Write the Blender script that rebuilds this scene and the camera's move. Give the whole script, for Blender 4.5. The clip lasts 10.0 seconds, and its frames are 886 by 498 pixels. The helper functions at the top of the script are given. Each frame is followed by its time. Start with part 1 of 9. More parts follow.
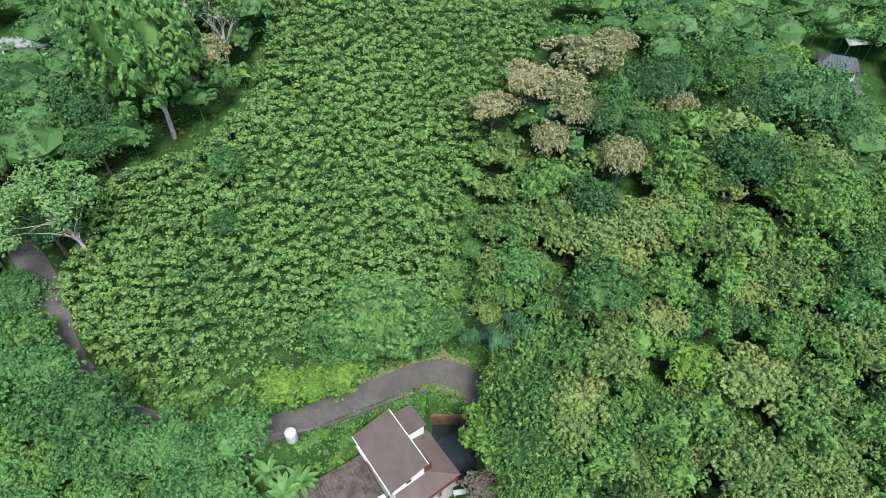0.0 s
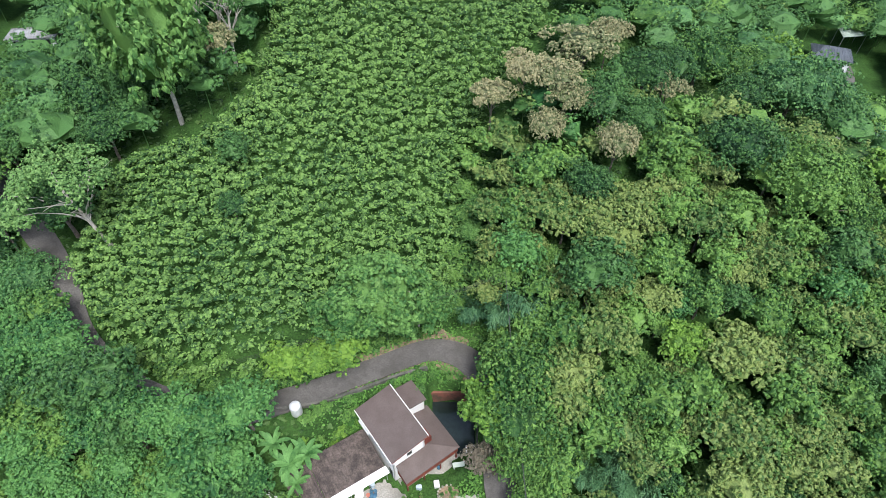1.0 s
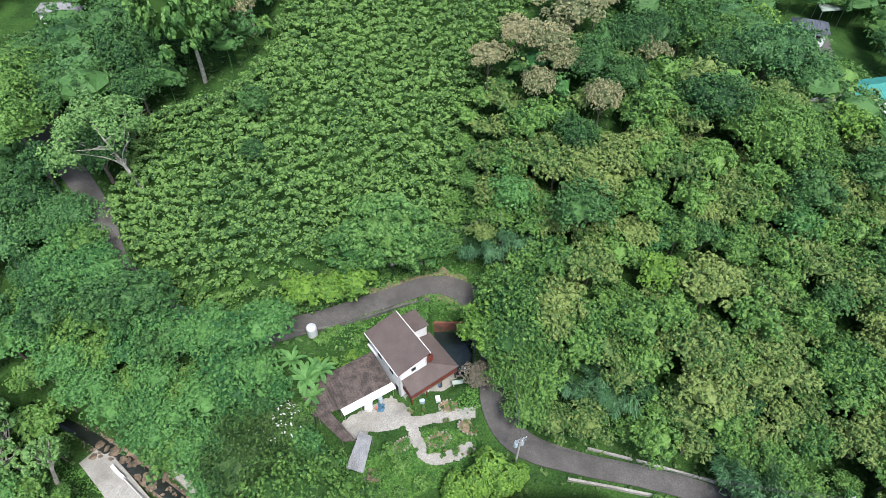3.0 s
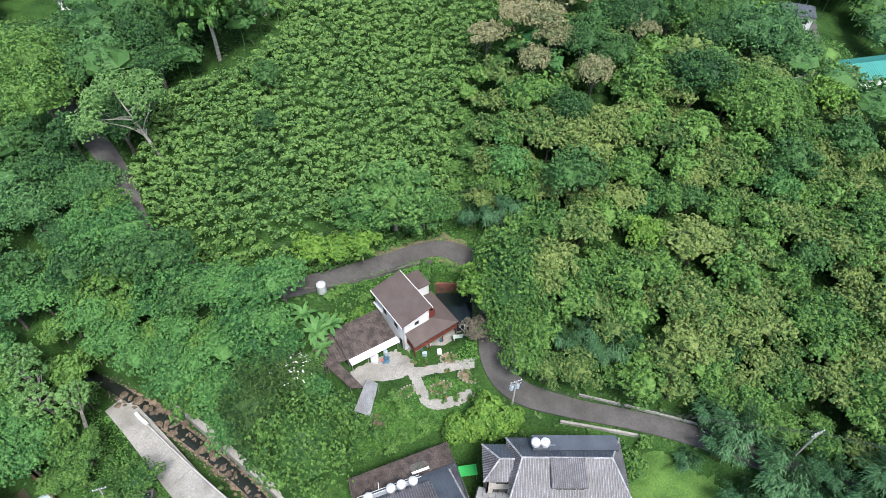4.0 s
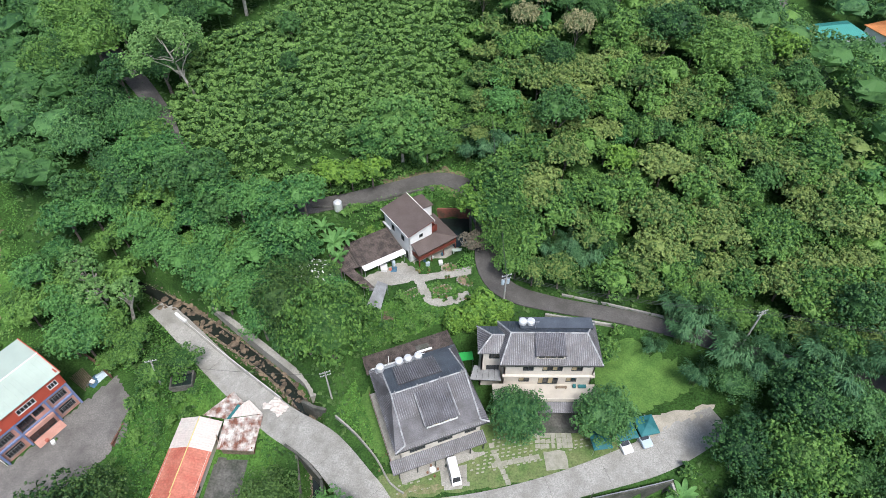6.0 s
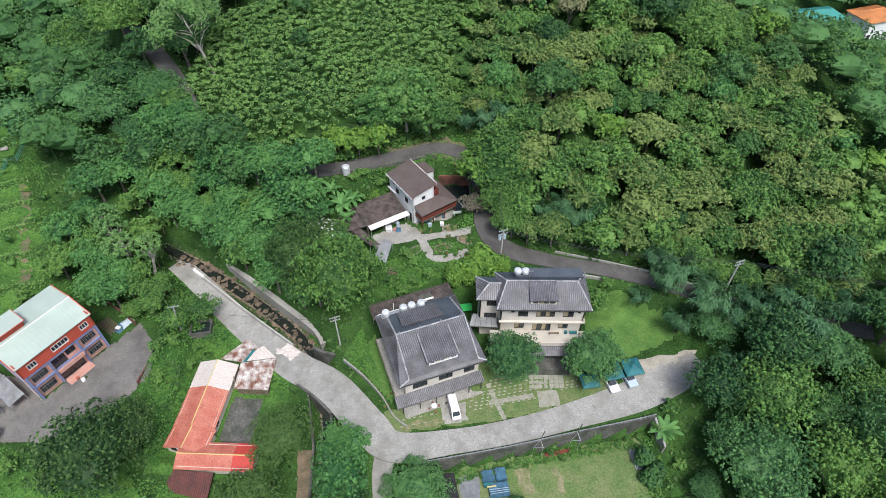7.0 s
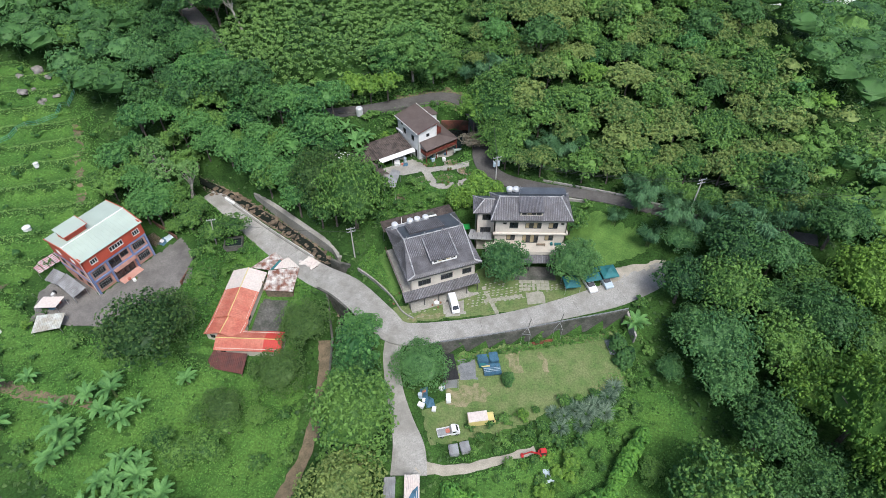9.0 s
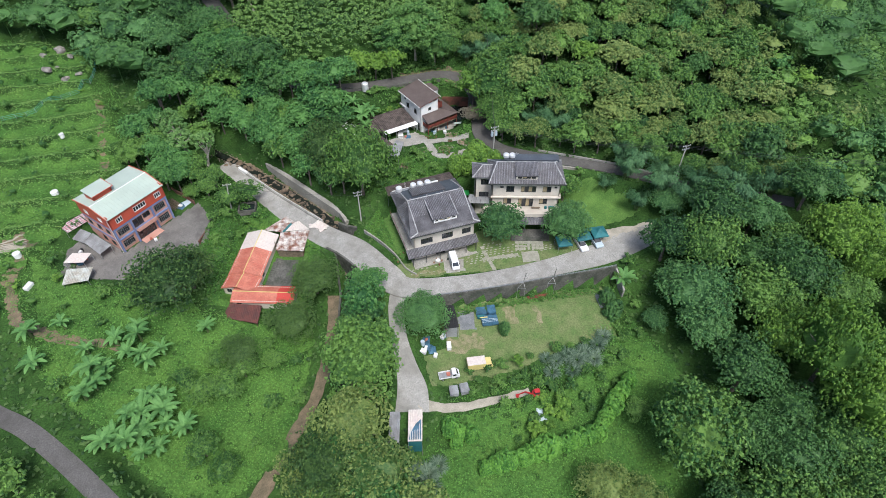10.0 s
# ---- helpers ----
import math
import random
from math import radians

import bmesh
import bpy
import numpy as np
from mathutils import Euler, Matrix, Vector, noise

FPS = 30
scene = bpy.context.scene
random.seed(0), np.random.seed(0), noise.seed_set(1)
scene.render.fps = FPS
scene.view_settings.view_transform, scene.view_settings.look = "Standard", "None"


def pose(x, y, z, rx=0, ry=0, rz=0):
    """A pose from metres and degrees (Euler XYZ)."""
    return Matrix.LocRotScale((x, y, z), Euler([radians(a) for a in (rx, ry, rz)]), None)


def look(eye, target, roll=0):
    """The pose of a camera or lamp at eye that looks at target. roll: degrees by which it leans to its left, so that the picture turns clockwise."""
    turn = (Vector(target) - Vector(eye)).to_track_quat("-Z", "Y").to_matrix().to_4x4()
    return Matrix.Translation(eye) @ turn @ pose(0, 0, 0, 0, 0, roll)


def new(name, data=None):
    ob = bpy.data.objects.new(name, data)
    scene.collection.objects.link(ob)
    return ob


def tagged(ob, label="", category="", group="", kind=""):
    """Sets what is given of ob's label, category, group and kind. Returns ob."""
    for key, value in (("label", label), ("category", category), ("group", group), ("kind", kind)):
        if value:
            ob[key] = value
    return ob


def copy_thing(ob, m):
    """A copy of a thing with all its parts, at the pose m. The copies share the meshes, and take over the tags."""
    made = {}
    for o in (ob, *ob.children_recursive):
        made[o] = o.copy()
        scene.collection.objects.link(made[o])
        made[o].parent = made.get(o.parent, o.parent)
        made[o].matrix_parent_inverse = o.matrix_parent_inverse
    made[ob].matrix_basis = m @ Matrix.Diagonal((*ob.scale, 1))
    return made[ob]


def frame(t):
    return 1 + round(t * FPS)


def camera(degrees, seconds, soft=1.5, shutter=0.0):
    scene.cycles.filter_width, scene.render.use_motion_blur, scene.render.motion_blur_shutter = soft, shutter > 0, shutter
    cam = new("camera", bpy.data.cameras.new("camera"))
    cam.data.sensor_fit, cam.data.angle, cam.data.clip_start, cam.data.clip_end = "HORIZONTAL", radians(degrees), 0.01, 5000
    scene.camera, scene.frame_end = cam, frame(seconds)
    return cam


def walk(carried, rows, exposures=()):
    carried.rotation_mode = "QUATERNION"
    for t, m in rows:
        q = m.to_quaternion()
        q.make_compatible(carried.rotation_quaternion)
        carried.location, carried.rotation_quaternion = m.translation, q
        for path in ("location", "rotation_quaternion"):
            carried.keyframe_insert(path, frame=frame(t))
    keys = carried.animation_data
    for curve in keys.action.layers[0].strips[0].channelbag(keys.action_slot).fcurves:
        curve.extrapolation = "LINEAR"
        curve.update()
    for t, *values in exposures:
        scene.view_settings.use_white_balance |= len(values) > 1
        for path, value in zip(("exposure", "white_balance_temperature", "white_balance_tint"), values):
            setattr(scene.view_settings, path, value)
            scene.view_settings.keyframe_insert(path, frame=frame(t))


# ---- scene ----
cam = camera(74.2, 10.0, soft=0.55)
PATH = [
    (0, (-2.41, 7.71, 88.904), (-2.395, 9.079, 87.445), 0.8),
    (0.5, (-2.283, 6.081, 88.882), (-2.271, 7.45, 87.424), 0.8),
    (1, (-2.203, 3.99, 88.967), (-2.192, 5.356, 87.506), 0.7),
    (1.5, (-2.169, 1.384, 89.114), (-2.159, 2.748, 87.652), 0.7),
    (2, (-2.195, -1.776, 89.249), (-2.185, -0.413, 87.785), 0.7),
    (3.5, (-1.805, -13.115, 89.924), (-1.806, -11.76, 88.453), 0.3),
    (4, (-1.663, -17.823, 90.042), (-1.668, -16.466, 88.573), 0.1),
    (4.5, (-1.473, -22.862, 90.087), (-1.482, -21.501, 88.62), 0.1),
    (5, (-1.324, -28.109, 89.979), (-1.336, -26.744, 88.517), 0.1),
    (5.5, (-1.473, -33.444, 89.84), (-1.482, -32.075, 88.381), 0.1),
    (7, (-1.637, -50.223, 89.291), (-1.646, -48.842, 87.845), 0.3),
    (7.5, (-1.481, -56.01, 89.16), (-1.494, -54.624, 87.719), 0.3),
    (8, (-1.264, -61.858, 88.972), (-1.28, -60.467, 87.535), 0.2),
    (8.5, (-0.986, -67.569, 88.792), (-1.008, -66.174, 87.358), 0.0),
    (9, (-0.87, -73.152, 88.698), (-0.893, -71.755, 87.266), -0.0),
    (9.5, (-0.777, -78.92, 88.618), (-0.802, -77.522, 87.188), -0.1),
    (10, (-0.704, -84.74, 88.513), (-0.73, -83.338, 87.086), -0.1),
]
walk(cam, [(t, look(eye, target, roll)) for t, eye, target, roll in PATH],
     exposures=[(0, 0.99, 6000, 10), (4.5, 0.94, 6000, 10), (7.5, 0.59, 6000, 10), (10, 0.59, 6000, 10)])

# ---- sky, sun and exposure: a bright overcast day ----
world = bpy.data.worlds.new("overcast_sky")
scene.world = world
world.use_nodes = True
wn, wl = world.node_tree.nodes, world.node_tree.links
sky = wn.new("ShaderNodeTexSky")
sky.sky_type, sky.sun_disc = "NISHITA", False
sky.sun_elevation, sky.sun_rotation = radians(62), radians(150)
sky.air_density, sky.dust_density, sky.ozone_density = 1.0, 4.0, 1.0
wl.new(sky.outputs[0], wn["Background"].inputs[0])
wn["Background"].inputs[1].default_value = 0.118
sun_data = bpy.data.lights.new("sun", "SUN")
sun_data.energy, sun_data.angle, sun_data.color = 2.2, radians(16), (1.0, 0.96, 0.9)
sun = new("sun", sun_data)
sun.matrix_world = look((30, -60, 150), (0, 20, 0))

# ---- materials ----
def material(name, base, rough=0.8, metal=0.0, vary=0.25, scale=1.5, fine=14.0, bump=0.25, tint=None, spec=0.4):
    """A surface with stains at one scale, grain at another and a slight relief; tint: a second colour for the stains."""
    m = bpy.data.materials.new(name)
    m.use_nodes = True
    n, l = m.node_tree.nodes, m.node_tree.links
    p = n["Principled BSDF"]
    p.inputs["Roughness"].default_value, p.inputs["Metallic"].default_value = rough, metal
    p.inputs["Specular IOR Level"].default_value = spec
    co = n.new("ShaderNodeNewGeometry")
    big, small = n.new("ShaderNodeTexNoise"), n.new("ShaderNodeTexNoise")
    big.inputs["Scale"].default_value, small.inputs["Scale"].default_value = scale, fine
    big.inputs["Detail"].default_value, small.inputs["Detail"].default_value = 6, 4
    l.new(co.outputs["Position"], big.inputs["Vector"]), l.new(co.outputs["Position"], small.inputs["Vector"])
    ramp = n.new("ShaderNodeValToRGB")
    ramp.color_ramp.elements[0].position, ramp.color_ramp.elements[1].position = 0.36, 0.64
    other = tint or tuple(c * (1 - vary) for c in base)
    ramp.color_ramp.elements[0].color, ramp.color_ramp.elements[1].color = (*other, 1), (*base, 1)
    l.new(big.outputs["Fac"], ramp.inputs["Fac"])
    grain = n.new("ShaderNodeMapRange")
    grain.inputs["From Min"].default_value, grain.inputs["From Max"].default_value = 0.3, 0.7
    grain.inputs["To Min"].default_value, grain.inputs["To Max"].default_value = 1 - vary, 1 + vary * 0.6
    l.new(small.outputs["Fac"], grain.inputs["Value"])
    mul = n.new("ShaderNodeVectorMath")
    mul.operation = "SCALE"
    l.new(ramp.outputs["Color"], mul.inputs[0]), l.new(grain.outputs[0], mul.inputs["Scale"])
    l.new(mul.outputs[0], p.inputs["Base Color"])
    if bump:
        b = n.new("ShaderNodeBump")
        b.inputs["Strength"].default_value, b.inputs["Distance"].default_value = bump, 0.05
        l.new(small.outputs["Fac"], b.inputs["Height"]), l.new(b.outputs[0], p.inputs["Normal"])
    return m


def foliage(name, light, dark, rough=0.5, through_light=0.2, patch=0.12):
    """Leaves that differ one from another, from plant to plant and in broad patches."""
    light, dark = (*light[:2], light[2] * 1.13), (*dark[:2], dark[2] * 1.13)
    m = bpy.data.materials.new(name)
    m.use_nodes = True
    n, l = m.node_tree.nodes, m.node_tree.links
    p, out = n["Principled BSDF"], n["Material Output"]
    p.inputs["Roughness"].default_value = rough
    p.inputs["Specular IOR Level"].default_value = 0.22
    geo, info, noi = n.new("ShaderNodeNewGeometry"), n.new("ShaderNodeObjectInfo"), n.new("ShaderNodeTexNoise")
    noi.inputs["Scale"].default_value, noi.inputs["Detail"].default_value = patch, 4
    l.new(geo.outputs["Position"], noi.inputs["Vector"])
    s1, s2 = n.new("ShaderNodeMath"), n.new("ShaderNodeMath")
    s1.operation = s2.operation = "MULTIPLY_ADD"
    l.new(geo.outputs["Random Per Island"], s1.inputs[0])
    s1.inputs[1].default_value, s1.inputs[2].default_value = 0.9, -0.44
    l.new(info.outputs["Random"], s2.inputs[0])
    s2.inputs[1].default_value = 0.5
    l.new(s1.outputs[0], s2.inputs[2])
    s3 = n.new("ShaderNodeMath")
    s3.operation = "MULTIPLY_ADD"
    l.new(noi.outputs["Fac"], s3.inputs[0])
    s3.inputs[1].default_value = 0.7
    # Noise at tuft and twig scale: leaf variety plus clump shading put into colour.
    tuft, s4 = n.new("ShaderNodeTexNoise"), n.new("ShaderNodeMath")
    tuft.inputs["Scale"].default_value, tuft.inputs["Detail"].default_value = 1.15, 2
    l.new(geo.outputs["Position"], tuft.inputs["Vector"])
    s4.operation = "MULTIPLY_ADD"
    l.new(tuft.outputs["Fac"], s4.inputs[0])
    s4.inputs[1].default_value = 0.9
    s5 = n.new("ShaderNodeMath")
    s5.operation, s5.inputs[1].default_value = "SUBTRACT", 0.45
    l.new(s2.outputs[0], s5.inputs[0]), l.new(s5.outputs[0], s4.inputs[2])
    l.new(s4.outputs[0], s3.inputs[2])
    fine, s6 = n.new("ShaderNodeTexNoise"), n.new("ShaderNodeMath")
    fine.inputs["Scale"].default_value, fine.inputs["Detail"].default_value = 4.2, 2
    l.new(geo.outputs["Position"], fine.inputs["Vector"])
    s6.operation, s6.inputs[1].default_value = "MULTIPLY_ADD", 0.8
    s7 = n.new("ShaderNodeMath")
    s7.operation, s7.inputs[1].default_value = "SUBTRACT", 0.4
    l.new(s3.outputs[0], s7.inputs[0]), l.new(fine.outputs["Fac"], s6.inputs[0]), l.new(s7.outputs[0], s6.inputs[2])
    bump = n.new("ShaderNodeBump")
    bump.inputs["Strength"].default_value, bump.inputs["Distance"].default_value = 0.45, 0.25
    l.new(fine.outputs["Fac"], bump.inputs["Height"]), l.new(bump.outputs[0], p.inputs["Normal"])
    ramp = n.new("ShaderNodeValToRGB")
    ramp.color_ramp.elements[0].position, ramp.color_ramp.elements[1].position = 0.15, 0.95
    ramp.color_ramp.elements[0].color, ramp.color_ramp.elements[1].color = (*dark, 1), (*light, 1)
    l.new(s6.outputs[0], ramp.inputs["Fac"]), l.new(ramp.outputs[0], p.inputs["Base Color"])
    tr, mix = n.new("ShaderNodeBsdfTranslucent"), n.new("ShaderNodeMixShader")
    mix.inputs[0].default_value = through_light
    l.new(ramp.outputs[0], tr.inputs["Color"])
    l.new(p.outputs[0], mix.inputs[1]), l.new(tr.outputs[0], mix.inputs[2]), l.new(mix.outputs[0], out.inputs["Surface"])
    return m


def worn_paving(name, base, dark, crack=0.22):
    """Old concrete or asphalt: broad stains, blotches, fine grit and a net of cracks."""
    m = material(name, base, 0.92, vary=0.32, scale=1.3, fine=5.0, tint=tuple(0.8 * a + 0.2 * b for a, b in zip(base, dark)), bump=0.3)
    n, l = m.node_tree.nodes, m.node_tree.links
    p = n["Principled BSDF"]
    under = p.inputs["Base Color"].links[0].from_socket
    geo, warp, net, broad = n.new("ShaderNodeNewGeometry"), n.new("ShaderNodeTexNoise"), n.new("ShaderNodeTexVoronoi"), n.new("ShaderNodeTexNoise")
    warp.inputs["Scale"].default_value, broad.inputs["Scale"].default_value, broad.inputs["Detail"].default_value = 0.8, 0.23, 8
    broad.inputs["Roughness"].default_value = 0.65
    bend = n.new("ShaderNodeVectorMath")
    bend.operation = "ADD"
    l.new(geo.outputs["Position"], warp.inputs["Vector"]), l.new(geo.outputs["Position"], broad.inputs["Vector"])
    l.new(geo.outputs["Position"], bend.inputs[0]), l.new(warp.outputs["Color"], bend.inputs[1])
    net.feature = "DISTANCE_TO_EDGE"
    net.inputs["Scale"].default_value = crack
    l.new(bend.outputs[0], net.inputs["Vector"])
    thin, stain, mix = n.new("ShaderNodeMapRange"), n.new("ShaderNodeMapRange"), n.new("ShaderNodeMixRGB")
    thin.inputs["From Max"].default_value, thin.inputs["To Min"].default_value, thin.inputs["To Max"].default_value = 0.008, 0.3, 0.0
    stain.inputs["From Min"].default_value, stain.inputs["From Max"].default_value, stain.inputs["To Max"].default_value = 0.42, 0.66, 0.85
    l.new(net.outputs["Distance"], thin.inputs["Value"]), l.new(broad.outputs["Fac"], stain.inputs["Value"])
    most = n.new("ShaderNodeMath")
    most.operation = "MAXIMUM"
    l.new(thin.outputs[0], most.inputs[0]), l.new(stain.outputs[0], most.inputs[1])
    l.new(most.outputs[0], mix.inputs[0]), l.new(under, mix.inputs[1])
    mix.inputs[2].default_value = (*dark, 1)
    l.new(mix.outputs[0], p.inputs["Base Color"])
    return m


# Kept dark so that gaps between the trees hold shade in their colour.
M_GROUND = material("weedy_ground", (0.05, 0.11, 0.024), 0.95, vary=0.5, scale=0.22, fine=3.4, bump=1.0, tint=(0.026, 0.062, 0.015), spec=0.1)
M_MEADOW = material("rough_meadow", (0.088, 0.18, 0.036), 0.95, vary=0.5, scale=0.16, fine=2.6, bump=1.0, tint=(0.05, 0.12, 0.025), spec=0.1)
M_LAWN = material("mown_grass", (0.15, 0.18, 0.07), 0.95, vary=0.35, scale=0.45, fine=3.5, bump=0.6, tint=(0.095, 0.155, 0.042))
M_ASPHALT = worn_paving("worn_asphalt", (0.118, 0.112, 0.104), (0.062, 0.058, 0.052))
M_CONCRETE = worn_paving("weathered_concrete", (0.35, 0.34, 0.31), (0.185, 0.178, 0.155))
M_PALE = worn_paving("pale_concrete", (0.36, 0.345, 0.305), (0.19, 0.18, 0.15), 0.3)
M_DARKCON = material("mossy_concrete", (0.13, 0.125, 0.11), 0.92, vary=0.35, scale=0.5, fine=3.0, tint=(0.06, 0.065, 0.05))
M_DIRT = material("bare_earth", (0.2, 0.15, 0.095), 0.95, vary=0.3, scale=0.6, fine=5.0, tint=(0.12, 0.1, 0.06))
M_SAND = material("sandy_gravel", (0.4, 0.36, 0.29), 0.95, vary=0.2, scale=0.6, fine=6.0, tint=(0.3, 0.28, 0.22))
M_BARK = material("grey_bark", (0.2, 0.17, 0.14), 0.9, vary=0.35, scale=2.0, fine=12.0, tint=(0.1, 0.085, 0.07))
M_PALEBARK = material("pale_bark", (0.5, 0.47, 0.41), 0.85, vary=0.25, scale=2.0, fine=10.0, tint=(0.3, 0.28, 0.24))
M_CULM = material("bamboo_culm", (0.13, 0.18, 0.06), 0.6, vary=0.2, scale=2.0)
M_ROCK = material("river_rock", (0.24, 0.18, 0.12), 0.85, vary=0.4, scale=0.7, fine=6.0, tint=(0.07, 0.055, 0.04))
M_DARKWATER = material("creek_water", (0.02, 0.025, 0.02), 0.08, vary=0.2, bump=0.15)
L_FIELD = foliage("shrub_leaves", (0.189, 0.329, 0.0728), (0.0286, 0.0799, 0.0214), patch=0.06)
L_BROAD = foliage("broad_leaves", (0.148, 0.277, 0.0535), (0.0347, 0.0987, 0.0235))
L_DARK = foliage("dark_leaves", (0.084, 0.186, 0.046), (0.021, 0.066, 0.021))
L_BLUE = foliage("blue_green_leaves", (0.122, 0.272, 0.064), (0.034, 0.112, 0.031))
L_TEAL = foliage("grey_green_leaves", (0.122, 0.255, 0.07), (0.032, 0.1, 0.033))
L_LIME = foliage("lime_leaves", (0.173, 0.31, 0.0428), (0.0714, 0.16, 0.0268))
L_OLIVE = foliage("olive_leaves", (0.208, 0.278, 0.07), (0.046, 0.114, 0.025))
L_TAN = foliage("tan_blossom", (0.37, 0.345, 0.165), (0.12, 0.155, 0.058))
L_BAMBOO = foliage("bamboo_leaves", (0.117, 0.24, 0.0877), (0.0347, 0.103, 0.0407))
L_BANANA = foliage("banana_leaves", (0.15, 0.31, 0.078), (0.05, 0.14, 0.034), rough=0.6)
M_GREYROCK = material("grey_field_stone", (0.3, 0.28, 0.25), 0.9, vary=0.35, scale=0.8, fine=6.0, tint=(0.15, 0.14, 0.125))
M_ORANGETILE = material("orange_roof_tiles", (0.55, 0.22, 0.07), 0.6, vary=0.2, scale=0.6, fine=4.0)
L_WEED = foliage("weeds", (0.13, 0.278, 0.047), (0.042, 0.122, 0.023), patch=0.08)
L_GRASS = foliage("tall_grass", (0.215, 0.345, 0.078), (0.09, 0.2, 0.042), patch=0.08)
L_CYPRESS = foliage("cypress_sprays", (0.165, 0.36, 0.052), (0.055, 0.165, 0.028))
L_FEATHER = foliage("feathery_leaves", (0.15, 0.29, 0.066), (0.045, 0.125, 0.03))
L_OLIVEDARK = foliage("olive_dark_leaves", (0.0969, 0.174, 0.0407), (0.0224, 0.0611, 0.0171))
L_SILVER = foliage("silvery_grass", (0.184, 0.254, 0.15), (0.0612, 0.113, 0.0589))
L_RUSSET = foliage("russet_leaves", (0.204, 0.179, 0.118), (0.0612, 0.0705, 0.0375))
L_PALELEAF = foliage("pale_leaves", (0.18, 0.32, 0.085), (0.06, 0.15, 0.036))
M_GREENLAWN = material("lush_mown_grass", (0.105, 0.2, 0.04), 0.95, vary=0.3, scale=0.5, fine=4.0, bump=0.5, tint=(0.07, 0.15, 0.028))

M_TILE = material("dark_roof_tiles", (0.115, 0.112, 0.12), 0.45, vary=0.4, scale=0.5, fine=7.0, bump=0.5, tint=(0.062, 0.059, 0.062))
# Paler than the tiles: the sky's sheen on the ribs is put into colour.
M_RIBSHEEN = material("tile_ribs", (0.215, 0.215, 0.23), 0.4, vary=0.45, scale=0.7, fine=6.0, bump=0.3, tint=(0.11, 0.105, 0.108))
M_CAP = material("pale_ridge_mortar", (0.44, 0.44, 0.44), 0.7, vary=0.35, scale=1.5, tint=(0.24, 0.24, 0.24))
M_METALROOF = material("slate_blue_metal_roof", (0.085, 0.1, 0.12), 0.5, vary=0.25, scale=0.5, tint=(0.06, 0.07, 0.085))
M_BROWNROOF = material("brown_shingle_roof", (0.115, 0.09, 0.08), 0.75, vary=0.2, scale=0.4, fine=9.0, tint=(0.09, 0.068, 0.06))
M_RUSTBROWN = material("weathered_brown_sheet", (0.125, 0.1, 0.086), 0.85, vary=0.4, scale=0.9, fine=4.0, tint=(0.058, 0.046, 0.041))
M_CREAM = material("cream_render", (0.62, 0.57, 0.49), 0.85, vary=0.1, scale=0.5, fine=9.0, tint=(0.54, 0.49, 0.42), bump=0.1)
M_WHITE = material("white_paint", (0.78, 0.78, 0.76), 0.7, vary=0.08, scale=0.6, tint=(0.72, 0.72, 0.7), bump=0.1)
M_GLASS = material("dark_window_glass", (0.025, 0.03, 0.035), 0.06, vary=0.2, bump=0.0, spec=0.8)
M_CURTAIN = material("tan_curtain", (0.42, 0.34, 0.2), 0.9, vary=0.15, scale=3.0)
M_FRAME = material("dark_window_frame", (0.05, 0.055, 0.05), 0.5, vary=0.2)
M_WFRAME = material("white_window_frame", (0.68, 0.68, 0.66), 0.5, vary=0.08)
M_REDWOOD = material("red_brown_timber", (0.2, 0.045, 0.028), 0.7, vary=0.3, scale=1.5, tint=(0.12, 0.03, 0.02))
M_TERRACE = material("cream_terrace_tiles", (0.5, 0.46, 0.39), 0.8, vary=0.1, scale=0.8, tint=(0.43, 0.39, 0.33))
M_REDCLAD = material("red_metal_cladding", (0.46, 0.085, 0.05), 0.55, vary=0.12, scale=0.4, tint=(0.4, 0.07, 0.04))
M_PINK = material("pink_render", (0.6, 0.34, 0.27), 0.85, vary=0.15, scale=0.6, tint=(0.5, 0.26, 0.2))
M_BLUETRIM = material("blue_painted_pillars", (0.2, 0.24, 0.4), 0.8, vary=0.15, scale=0.8, tint=(0.15, 0.19, 0.33))
M_PALEROOF = material("pale_green_white_sheet", (0.4, 0.47, 0.4), 0.55, vary=0.06, scale=0.3, tint=(0.36, 0.42, 0.36), bump=0.05)
M_ORANGE = material("faded_orange_sheet", (0.5, 0.19, 0.13), 0.65, vary=0.25, scale=0.45, fine=3.0, tint=(0.42, 0.12, 0.08))
M_REDSHEET = material("red_sheet", (0.5, 0.06, 0.045), 0.6, vary=0.15, scale=0.6)
M_WHITESHEET = material("bleached_white_sheet", (0.56, 0.52, 0.47), 0.65, vary=0.15, scale=0.4, fine=3.0, tint=(0.58, 0.5, 0.45))
M_RUSTY = material("rust_streaked_sheet", (0.6, 0.57, 0.52), 0.8, vary=0.35, scale=0.9, fine=2.2, tint=(0.2, 0.085, 0.055))
M_MAROON = material("maroon_rusty_sheet", (0.14, 0.05, 0.04), 0.8, vary=0.3, scale=0.8, tint=(0.09, 0.04, 0.035))
M_GREYSHEET = material("grey_corrugated_sheet", (0.3, 0.31, 0.31), 0.6, vary=0.25, scale=0.6, tint=(0.2, 0.2, 0.2))
M_TEAL = material("teal_canvas", (0.03, 0.16, 0.17), 0.7, vary=0.2, scale=0.8, tint=(0.02, 0.12, 0.13))
M_TEALROOF = material("teal_metal_roof", (0.07, 0.3, 0.25), 0.5, vary=0.12, scale=0.4)
M_BLUETARP = material("blue_tarpaulin", (0.06, 0.15, 0.23), 0.6, vary=0.35, scale=1.2, tint=(0.035, 0.09, 0.13))
